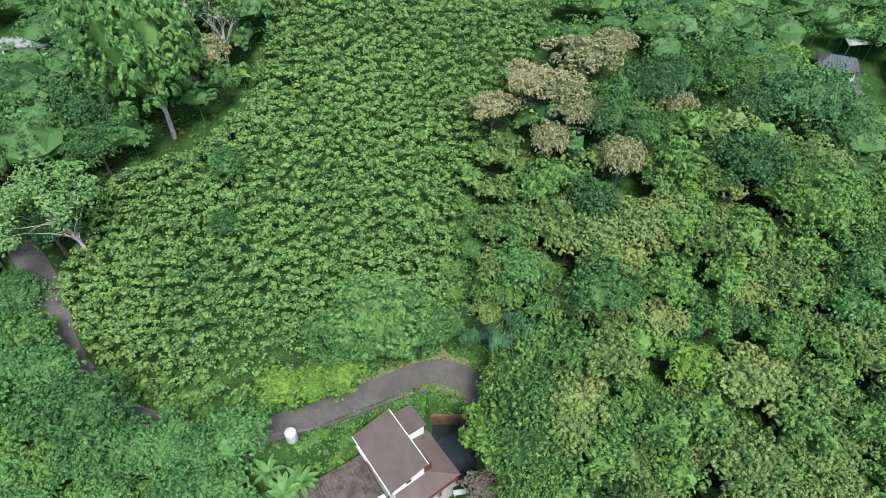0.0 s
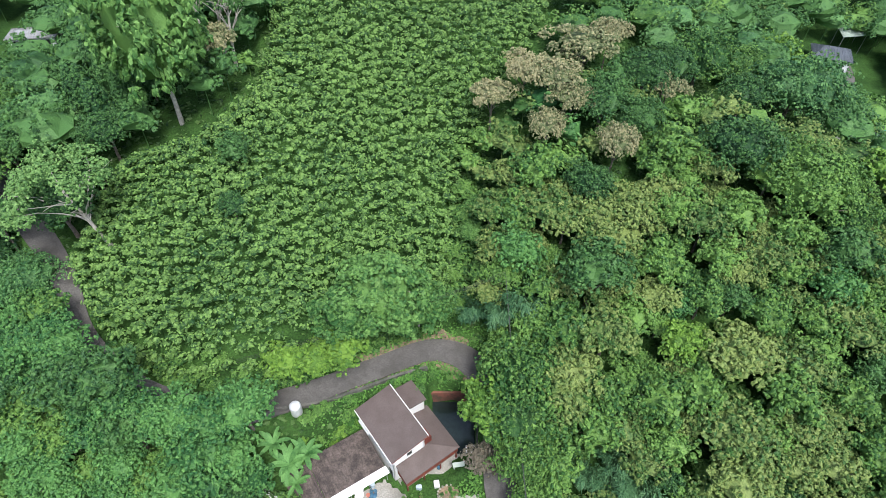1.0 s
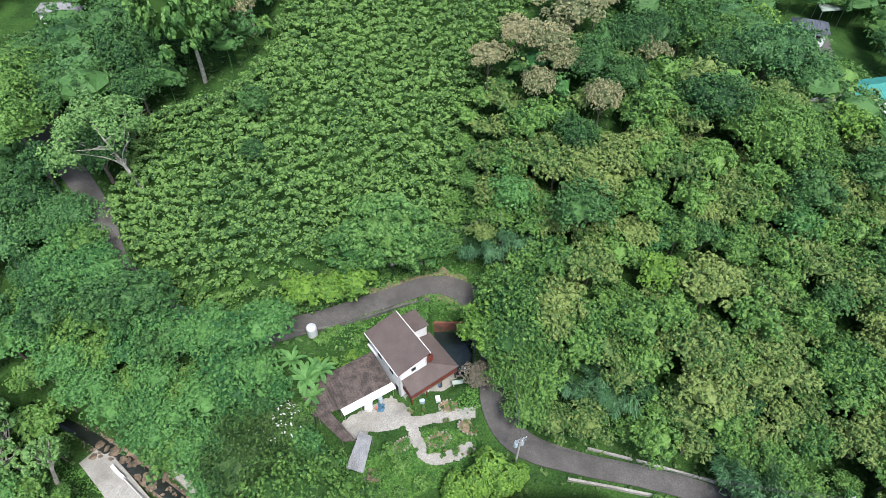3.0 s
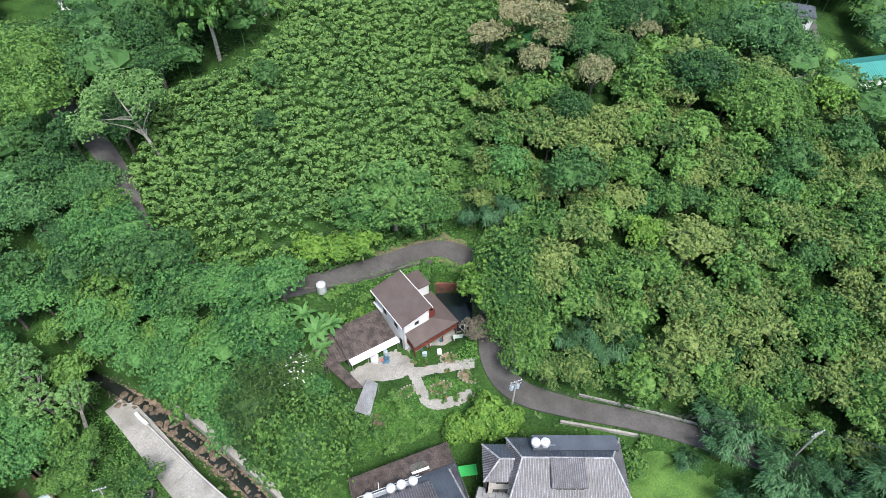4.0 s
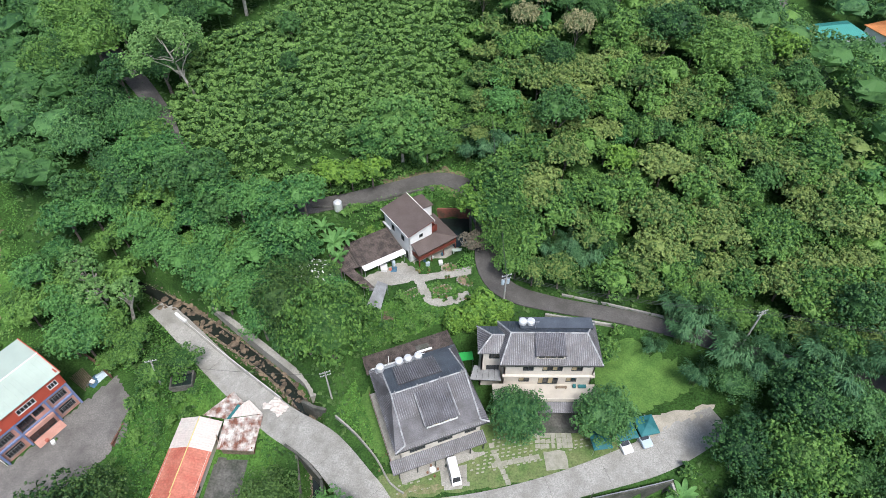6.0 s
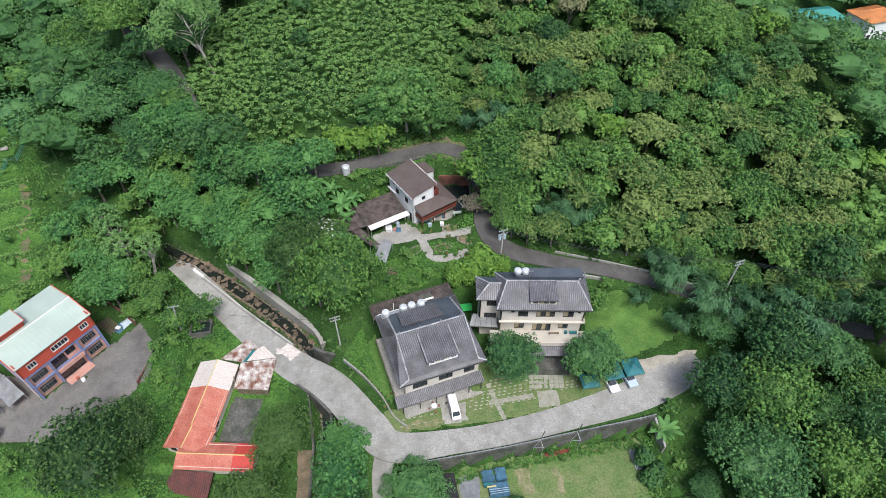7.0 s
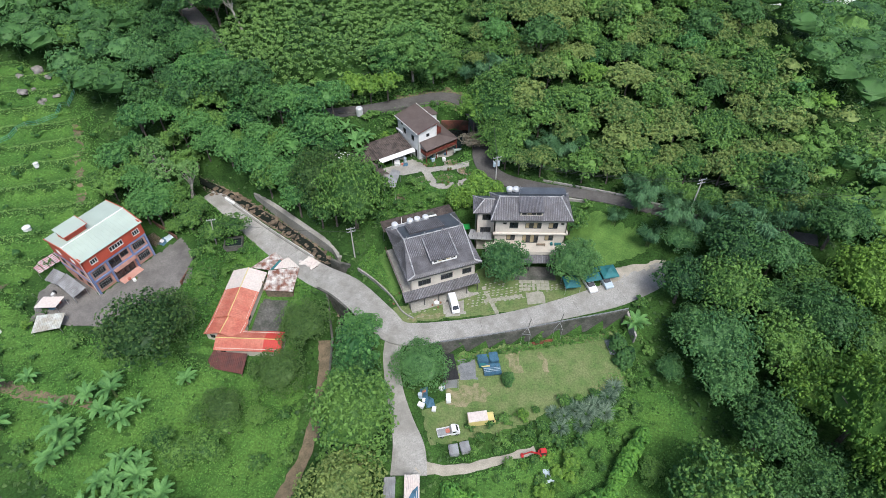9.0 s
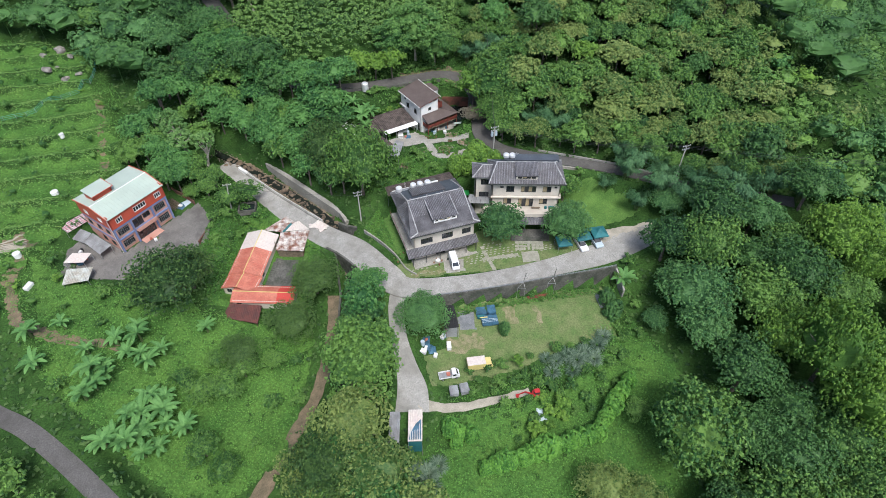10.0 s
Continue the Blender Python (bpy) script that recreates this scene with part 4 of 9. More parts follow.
def stand(kind, places, size=1.0, hold=1.0, tall=1.0):
    for x, y, s in places:
        kind.put(one, x, y, s * size, tall=tall)
        TAKEN.append((x, y, hold))


for spot in [(23.5, 101.2, 1.15), (17.4, 94.8, 1.05), (12.4, 96, 0.8), (6.7, 92.4, 0.65), (15.4, 85.6, 0.65), (26.1, 80.6, 0.68), (37.2, 94, 0.6), (28, 104, 0.8), (-40, 94, 0.7), (20, 90, 0.7)]:
    stand(K_TAN, [spot], hold=1.6, tall=min(1.35, 1 / spot[2]))
stand(K_BIGDEEP, [(25.5, 90.5, 1.0), (30.5, 87, 0.9), (45, 78.6, 1.2), (52.8, 97, 0.75), (21.6, 76, 0.68), (34, 97, 1.0), (40, 102, 1.0), (-54.8, 80.5, 0.7)], hold=1.8)
stand(K_BIG, [(47.3, 106.6, 1.25), (57.8, 112, 1.0), (54.8, 72.1, 1.3), (55, 78.5, 0.95), (62, 76, 0.9), (60, 69, 0.95), (-77.4, 78, 1.3), (-88, 80, 1.3), (-85, 98, 1.2), (-72, 71, 0.9)], hold=2.2)
stand(K_BIGBLUE, [(64.4, 100.8, 1.4), (72, 98, 1.0), (-62.9, 58.9, 0.85), (-73.4, 55.6, 1.1), (-67, 52, 0.8)], hold=2.0)
stand(K_DARK, [(58, 62, 1.1), (69, 66, 1.2), (-33.5, 75.6, 0.75), (-32.5, 67.1, 0.65)])
stand(K_BIG, [(50.3, -1.6, 1.3), (58.3, -13.4, 1.0), (73, -12, 0.8), (63.8, -38.5, 1.2), (40.9, -37, 1.2), (45.6, -30, 0.52)], hold=2.2)
stand(K_BIGLIME, [(73.9, -3.7, 1.15), (58.6, -21.4, 0.95), (65.8, -21.0, 0.75), (63.2, -27.5, 0.95), (66.5, -34.5, 0.85), (77, -9, 0.7)], 1.1, hold=2.6, tall=1.3)
stand(K_BIGDEEP, [(58.6, -4.6, 0.9), (64.7, -9.4, 1.2), (51.2, -27, 1.0), (57, -33.5, 1.05), (53, 5, 1.0), (70, 6, 1.1)], hold=2.2)
stand(K_BIGBLUE, [(47.1, -11.6, 1.4), (47, -17.6, 1.05), (71.5, -18.4, 0.65), (39.4, -13.7, 0.5), (43.5, -7.5, 0.8)], hold=2.0)
for hx, hy in [(97.5, 107), (117, 111), (-103, 131), (92, 135), (-96.5, 131), (-62.5, 76)]:
    TAKEN += [(hx + dx, hy - dy, 1.7 if hx != -62.5 else 0.6) for dx in ((-8, -3.5, 3.5, 8) if hx > 90 else (-3.5, 3.5)) for dy in ((0, 6, 13, 18) if hx != -62.5 else (0, 5))]
stand(K_LIME, [(70.9, 113.4, 1.5), (69.9, 120.7, 1.6), (40, 53.8, 0.7), (32, 51, 0.8), (36, 43, 0.6), (44, 47, 0.6), (-16, 50.5, 0.8), (-20, 49.5, 0.7), (-24, 48.5, 0.7)])
stand(K_FEATHER, [(-10.5, 56.8, 1.45), (-15.5, 54.5, 1.0), (-5.5, 58.4, 0.95), (4, 76, 0.5), (3, 72, 0.45)])
stand(K_FEATHER, [(-45.4, 86.4, 1.25)], hold=2.0, tall=1.55)
stand(K_SPIRE, [(-58, 93, 1.0), (-57.5, 85.5, 0.95), (-53.5, 87.5, 0.9), (-56, 101, 1.1), (-62, 90, 1.0), (-51.5, 92.5, 0.95), (-61.5, 97, 1.1), (-66, 95, 0.9), (-49.5, 98, 1.0)], hold=1.4)
stand(K_BAMBOO, [(3, 59, 0.8), (7, 57.5, 1.0), (11, 58.5, 1.05), (15, 57.5, 1.0), (19, 56, 0.9), (8.8, 52.5, 0.85), (9.5, 48.5, 0.8), (20, 34, 1.0), (24, 33, 0.9), (17, 35, 0.8), (21.5, 36.5, 1.0)])
stand(K_BAMBOO, [(40, 20, 1.0), (45, 17, 1.0), (37, 22.5, 0.9), (37.7, 17.8, 1.1), (44, 13.5, 1.1), (48, 12, 1.0), (54, 10, 1.05), (60, 6, 1.0), (46, 4, 1.1), (40, 12.5, 1.0), (51, 14, 1.0), (33.5, 17.6, 0.8), (58, 8.5, 1.2)])
stand(K_BIGBLUE, [(52.5, 8.5, 0.9), (61, 4.5, 1.0), (45.5, 10.8, 0.75)], hold=1.5)
stand(K_CONE, [(3.2, 22.6, 1.05), (6.6, 23.0, 1.15), (0.2, 22.2, 0.85), (4.9, 24.4, 1.1), (8.8, 23.6, 0.7)])
stand(K_YARD, [(10.0, 5.4, 0.96), (23.6, 5.2, 0.98), (-5.8, -15.2, 0.86), (-17.5, -14.2, 0.85)])
stand(K_BIG, [(-20.8, 17.8, 1.25)], hold=2.0, tall=1.55)
stand(K_BIGDARK, [(-28.6, 23.6, 1.05)], hold=2.0, tall=1.5)
stand(K_BIG, [(-24.2, 27.0, 0.85), (-16.2, -25.6, 1.15), (9.2, 47.2, 1.0), (9.4, 42.4, 1.0), (9.8, 37.6, 0.92), (8.6, 51.6, 0.7), (11, 33.6, 0.6), (13.5, 52, 0.7), (9, 51.5, 0.6)])
stand(K_BIGOLIVE, [(-17, -37, 1.25), (-22.5, -44.5, 1.05), (-12.5, -45, 1.0), (25, -45, 0.75), (31, -47, 0.7)], hold=1.6)
stand(K_BAMBOO, [(57, 12.6, 1.0), (62, 11, 1.1), (66, 10.5, 1.0), (71, 8.5, 1.0)])
stand(K_BIGDARK, [(-53.8, -13.6, 1.3), (-51.5, -9.6, 0.75), (-28, -7, 0.7), (-31, -16.4, 0.66), (-39, -23.6, 0.5), (-20.5, -44, 1.0), (-29.5, 27.5, 0.8)])
stand(K_BUSHY, [(-49.7, 12.6, 0.8), (-46.6, 15.4, 0.85), (-23.5, 31.5, 0.8), (-43.4, -32, 1.0), (-39.7, -30.8, 1.05), (-38, -26.5, 0.9), (-33.3, -24, 0.75), (-43.2, -25.4, 0.6), (-47, -30, 0.7), (-41, -41.5, 1.0), (-37, -44, 0.9), (33, -31, 0.8), (44.5, -45, 1.2), (33.6, -47, 1.0)])
stand(K_BLUE, [(-57, 49.5, 1.1), (-51.5, 45.6, 1.05), (-47.5, 41.6, 1.0), (-43, 41, 1.05), (-39, 39.4, 1.0), (-35.2, 38.8, 1.0), (-31.4, 38.8, 1.15), (-27.4, 40.4, 1.2), (-35.5, 39.4, 1.1), (-33, 36.5, 1.2), (-29, 36.5, 1.15), (-60.5, 54.6, 1.0), (-64, 58.6, 1.0)], 1.0, 0.8)
stand(K_BLUE, [(-17.1, -13.5, 1.25), (-15.4, -9.6, 0.75), (-18.4, -8.6, 0.75), (-18.6, -18, 0.9)])
stand(K_LIGHT, [(-19.5, -48, 1.2), (-12, -45, 0.9), (11.2, 31.6, 1.0)])
stand(K_LIME, [(4.5, 43.4, 0.95), (4.6, 47.6, 0.6)])
stand(K_RUSSET, [(4.0, 38.0, 0.95)])
stand(K_OLIVE, [(-14, -48, 1.1)])
stand(K_BLOSSOM, [(-26, 29.4, 1.0)])
stand(K_HEDGE, [(5.6 + i * 1.55, -42 + i * 0.55, 0.9 + 0.08 * (i * 7 % 5)) for i in range(14)] + [(26.5 + i * 1.3, -33.2 + i * 1.7, 0.95 + 0.06 * (i * 3 % 4)) for i in range(6)])
stand(K_HEDGE, [(-0.4, -36, 1.0), (1.2, -36.5, 1.1), (3.3, -36.6, 1.0), (0.6, -38, 0.9)])
stand(K_DARKCONE, [(9.9, -16.2, 1.2), (30.5, -9, 1.3), (31.2, -12, 1.4), (32.6, -10.5, 1.2)])
stand(K_GRASS, [(17.5, -21.5, 1.3), (19.5, -22, 1.4), (21.5, -21, 1.4), (23.4, -21.6, 1.5), (25, -20.4, 1.4), (26.6, -21.4, 1.3), (22.5, -23.4, 1.2), (27.6, -18.6, 1.3), (29, -16.8, 1.2), (18.6, -24, 1.2), (-2.4, -41.5, 1.4), (-4, -43, 1.5), (-6, -42.4, 1.3), (-3.6, -45, 1.4)])
bs = random.Random(12)
BANANAS = [(-57.5, -20.9), (-59.9, -24.3), (-57.4, -26.4), (-63.8, -26.9), (-59.6, -30.0), (-55, -26.5), (-52, -25), (-59.9, -33.4), (-60.8, -35.4), (-53.5, -27.5), (-71.2, -30.1), (-75.3, -23.9), (-70.1, -22), (-51.5, -33.9),
           (-48.9, -33.4), (-48.6, -35.9), (-53.6, -37.4), (-51.6, -37), (-50.3, -39.3), (-44.7, -38.2), (-47.4, -38.1), (-54, -41.4), (-55.2, -42.6), (-47.5, -41.7), (-49.4, -43.3), (-52.3, -42.2), (-50.7, -41.1),
           (-58.6, -31.6), (-61.6, -30.4), (-56.4, -23.2), (-46.4, -19)]
stand(K_BANANA, [(x, y, bs.uniform(1.0, 1.35)) for x, y in BANANAS])
stand(K_BANANA, [(-20.5, 38.5, 1.2), (-22.5, 37, 1.3), (-21.5, 35, 1.1), (-24.5, 38.8, 1.2), (34.4, -5.2, 1.2)])
pt = pale_tree(151, 13.5, 8.4, "pale bare-trunked tree with long winding limbs above the lane")
pt.matrix_basis = pose(-52.8, 66, height(-52.8, 66) - 0.2, -4, -14, 0)
TAKEN.append((-53, 65, 2.0))
for i, (x, y) in enumerate([(-41, 101.5), (-38, 97), (-44.5, 103)]):
    t3 = pale_tree(167 + i, 13.0, 3.6, "tall thin tree with bare pale limbs at the field edge", 26)
    t3.matrix_basis = pose(x, y, height(x, y) - 0.2, 5 * (i - 1), 6, 70 * i)
    TAKEN.append((x, y, 1.0))
for i, (x, y, a) in enumerate([(-63, 27, 20), (-61, 24.5, 80), (-57.5, 23.5, 200), (-66, 28.5, 300)]):
    t2 = pale_tree(160 + i, 8.0, 2.6, "slender tree with a bare pale leaning trunk", 42)
    t2.matrix_basis = pose(x, y, height(x, y) - 0.2, 6 * (i % 3 - 1), -8, a)
    TAKEN.append((x, y, 1.0))

# Woods.
TAKEN += [(-22, 43, 1.6), (-20, 41, 1.2), (-17, 30, 1.5), (-14, 27, 1.5), (-41.5, -15.5, 1.3), (-38.5, -15.5, 1.3), (-44.5, -15, 1.3), (-41, -19, 1.0)]
SHRUBS = [(-51.6, 53.2), (-57.6, 62.6), (-56, 71), (-52.5, 78.5), (-41, 81), (-33, 90), (-32, 102), (-36, 122), (22, 122), (16.5, 111), (6.7, 96.6), (4.5, 89), (1.5, 84), (1.0, 73), (0.4, 66), (-3, 61),
          (-12, 56), (-20, 50.2), (-28, 46.2), (-37.8, 46.4), (-45, 48.6)]
PLOTS.append(SHRUBS)
GRASS_W = [(-130, -20), (-82, -20), (-70, -32), (-40, -52), (-28, -40), (-28, -14), (-48, -14), (-54, -6), (-66, -12), (-80, -6), (-77, 8), (-69, 20), (-76, 31), (-84, 44), (-90, 52), (-112, 64), (-150, 66)]
PLOTS.append(GRASS_W)
GLADE = [(33, -9), (40, -17), (45, -30), (40, -50), (0, -52), (-8, -46), (0, -30), (12, -26), (22, -20)]
PLOTS.append(GLADE)
slope = grow([(3, 56), (4, 66), (1, 76), (4, 90), (12, 98), (30, 96), (60, 88), (72, 74), (80, 50), (90, 30), (62, 12), (38, 22), (14, 30), (9, 44)],
             [(K_LIGHT, 5.5), (K_OLIVE, 5.5), (K_DARK, 0.3), (K_LIME, 0.15), (K_BLUE, 0.5)], 3.1, 201, (0.75, 1.25), taken=TAKEN)
grow([(14, 98), (20, 110), (25, 124), (30, 170), (140, 170), (135, 110), (120, 90), (110, 60), (92, 40), (80, 50), (72, 74), (60, 88), (30, 96)],
     [(K_BIGDEEP, 5.5), (K_BIG, 1.4), (K_BIGBLUE, 1.6), (K_OLIVE, 0.5)], 5.6, 202, (0.85, 1.25), taken=TAKEN)
grow([(-74, 40), (-60, 57), (-47, 48), (-30, 40), (-25, 40), (-24, 32), (-20, 25), (-19, 18), (-30, 18), (-46, 30), (-64, 34)], [(K_BLUE, 6), (K_LIGHT, 2), (K_DARK, 1)], 2.75, 203, (0.8, 1.15), margin=0.1, taken=TAKEN)
grow([(-150, 66), (-112, 64), (-90, 52), (-76, 40), (-62, 57), (-61, 64), (-57.6, 72), (-52.5, 80.5), (-41, 83.5), (-34.5, 92), (-34, 103), (-38, 126), (-45, 160), (-150, 160)],
     [(K_BIGDEEP, 7), (K_BIG, 0.3), (K_BIGBLUE, 0.5)], 5.4, 204, (0.8, 1.2), taken=TAKEN)
grow([(62, 12), (90, 30), (100, 20), (88, -66), (40, -66), (40, -50), (46, -30), (44, -18), (40, -2), (48, 4)],
     [(K_BIG, 4), (K_BIGDEEP, 2.2), (K_BIGBLUE, 2), (K_BIGLIME, 1.3)], 4.8, 205, (0.75, 1.15), taken=TAKEN)
grow([(-100, -22), (-60, -48), (-36, -66), (-100, -70)], [(K_LIGHT, 3)], 3.6, 206, (0.6, 0.9), margin=4, taken=TAKEN)
grow([(-77, 24), (-72, 19), (-64, 16), (-56, 13.5), (-52, 17), (-56, 24), (-58, 27), (-56, 31), (-66, 35), (-77, 33)], [(K_LIGHT, 3), (K_BUSHY, 1.2), (K_BLUE, 1), (K_SHRUB, 2)], 2.6, 215, (0.65, 1.0), margin=0.5, taken=TAKEN, avoid_plots=False)
grow([(-63, 58), (-57, 70), (-52, 80), (-36, 88), (-32, 112), (-60, 125), (-100, 104), (-92, 68), (-76, 58)], [(K_BIGDEEP, 2), (K_DARK, 4), (K_LIGHT, 0.6), (K_BLUE, 0.6)], 3.6, 216, (0.6, 0.95), taken=TAKEN)
grow([(-21, -30), (-14, -36), (-14, -46), (-4, -46), (0, -54), (-22, -58)], [(K_LIGHT, 3), (K_OLIVE, 2), (K_BLUE, 1)], 3.2, 207, (0.8, 1.15), margin=0.4, taken=TAKEN)
grow([(-17, 18), (-2, 22.5), (-6, 26), (-14, 30), (-22, 30)], [(K_SHRUB, 1)], 2.4, 208, (0.8, 1.4), taken=TAKEN, avoid_plots=False)
grow([(-20, -6), (-14, -12), (-13, -28), (-20, -34)], [(K_SHRUB, 3), (K_BLUE, 1)], 2.8, 209, (0.7, 1.2), margin=0.1, taken=TAKEN)
grow([(3, -24), (16, -20), (33, -16), (34, -26), (12, -37), (2, -30)], [(K_SHRUB, 3), (K_LIMESHRUB, 1)], 2.1, 210, (0.6, 1.35), margin=0.4, taken=TAKEN, avoid_plots=False)
grow([(-48, -14), (-28, -14), (-28, -34), (-40, -30)], [(K_SHRUB, 1)], 4.0, 211, (0.9, 1.6), taken=TAKEN, avoid_plots=False)
grow([(24, 16), (30, 22), (40, 16), (36, 24), (26, 26)], [(K_SHRUB, 2), (K_LIGHT, 1)], 3.0, 212, (0.8, 1.3), margin=0.6, taken=TAKEN, avoid_plots=False)
grow([(-52, 14), (-44, 12), (-46, 4), (-52, 2)], [(K_SHRUB, 1)], 2.4, 213, (0.8, 1.4), taken=TAKEN, avoid_plots=False)
grow(GRASS_W, [(K_SHRUB, 5), (K_LIMESHRUB, 1)], 5.0, 214, (0.5, 1.5), taken=TAKEN, avoid_plots=False)


grow([(-3, 59), (5, 62), (5, 90), (1.5, 88), (0.5, 74)], [(K_LIGHT, 2), (K_BLUE, 1), (K_SHRUB, 1)], 2.2, 231, (0.5, 0.8), taken=TAKEN, avoid_plots=False)
grow([(-48, 47), (-42, 45), (-34, 44), (-26, 45.4), (-21, 48.6), (-28, 49), (-44, 50)], [(K_SHRUB, 1)], 1.8, 232, (0.9, 1.5), margin=0.2, avoid_plots=False)


def far_woods():
    """The crowns of the far trees, one mesh for each kind."""
    rng = np.random.default_rng(290)
    for name, (kind, places) in FAR.items():
        R, tall, deep, leaf, aspect, mat = kind.crown
        out = []
        for x, y, s in places:
            base = np.array([x, y, height(x, y)])
            n_c, per = int(15 * (R / 3.3) ** 1.7), 6
            w = sphere_ways(rng, n_c, -0.1)
            far = rng.uniform(0.72, 1.0, n_c)
            v, f = core_shell(w, far, 9, 5)
            out.append((v * [R * s, R * s, deep * s] + base + [0, 0, tall * s], f))
            c = base + [0, 0, tall * s] + w * [R * s, R * s, deep * s] * far[:, None]
            w, c = np.repeat(w, per, 0), np.repeat(c, per, 0)
            d = sphere_ways(rng, n_c * per, -0.1)
            at = c + d * [1, 1, 0.7] * 1.05 * s * rng.uniform(0.6, 1, (n_c * per, 1))
            normal = unit(d * 0.9 + w * 0.3 + [0, 0, 0.45] + rng.normal(0, 0.3, d.shape))
            out.append(tufts(rng, at, normal, leaf * 1.2 * rng.uniform(0.65, 1.3, len(at)), 4))
            out.append(tube([tuple(base - [0, 0, 0.3]), tuple(base + [0.1, 0, tall * s * 0.5]), tuple(base + [0, 0.1, tall * s])], [0.1, 0.08, 0.04], 4))
        v, f = merge(out)
        tagged(new("woodland", leaf_mesh("woodland", v, f, mat)), "far wood of " + kind.shapes[0]["label"].split(" tree")[0] + " trees", "woodland", kind="stuff")


far_woods()


# ---- shrub field: one crop of countless leaf rosettes ----
def shrub_field():
    rng = np.random.default_rng(301)
    xs, ys = [p[0] for p in SHRUBS], [p[1] for p in SHRUBS]
    heads = []
    for y in np.arange(min(ys), max(ys), 1.3):
        for x in np.arange(min(xs), max(xs), 1.0):
            px, py = x + rng.uniform(-0.5, 0.5), y + 0.5 * math.sin(x * 0.21) + rng.uniform(-0.32, 0.32)
            if inside(SHRUBS, px, py):
                heads.append((px, py))
    heads = np.array(heads)
    edge = np.array([min(math.dist((x, y), e) for e in along([(*p, 0, 0) for p in SHRUBS + SHRUBS[:1]], 2.5) for e in [e[:2]]) for x, y in heads])
    top = heights(heads[:, 0], heads[:, 1]) + 2.0 + 2.2 * np.clip(edge / 3.0, 0, 1) + rng.normal(0, 0.36, len(heads))
    out = []
    per = 16
    n = len(heads) * per
    d = sphere_ways(rng, n, 0.0)
    wide = rng.uniform(0.5, 0.85, len(heads))
    big = np.repeat(wide, per)[:, None]
    tuft = np.repeat(np.c_[heads, top], per, 0) + d * [1.15, 1.0, 0.8] * big * rng.uniform(0.7, 1.15, (n, 1)) - [0, 0, 0.55]
    normal = unit(np.array([0, 0, 0.8]) + d * 0.6 + rng.normal(0, 0.3, (n, 3)))
    out.append(tufts(rng, tuft, normal, rng.uniform(0.16, 0.3, n), 5, 0.5))
    # The dense inside of each bush.
    dome, tri = core_shell(sphere_ways(rng, 5, 0.2), np.ones(5), 6, 4, lowest=-0.6, base=0.5, lump=0.25, spread=0.6)
    for (hx, hy), hz, hw in zip(heads, top, wide):
        turn = rng.uniform(0, 6.28)
        c, si = math.cos(turn), math.sin(turn)
        out.append((np.stack([dome[:, 0] * c - dome[:, 1] * si, dome[:, 0] * si + dome[:, 1] * c, dome[:, 2] * 0.95], -1) * hw + [hx, hy, hz - 0.58], tri))
    deep = np.c_[np.repeat(heads, 3, 0), np.repeat(top, 3)] + rng.normal(0, 0.5, (len(heads) * 3, 3)) * [1, 1, 0.4] - [0, 0, 1.35]
    m = len(deep)
    size = rng.uniform(0.4, 0.7, m)
    out.append(leaves(rng, deep, unit(np.array([0, 0, 1.0]) + rng.normal(0, 0.4, (m, 3))), rng.normal(0, 1, (m, 3)), size, size * 0.6))
    v, f = merge(out)
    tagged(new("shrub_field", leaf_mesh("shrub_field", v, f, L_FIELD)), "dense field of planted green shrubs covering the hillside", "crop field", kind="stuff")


shrub_field()


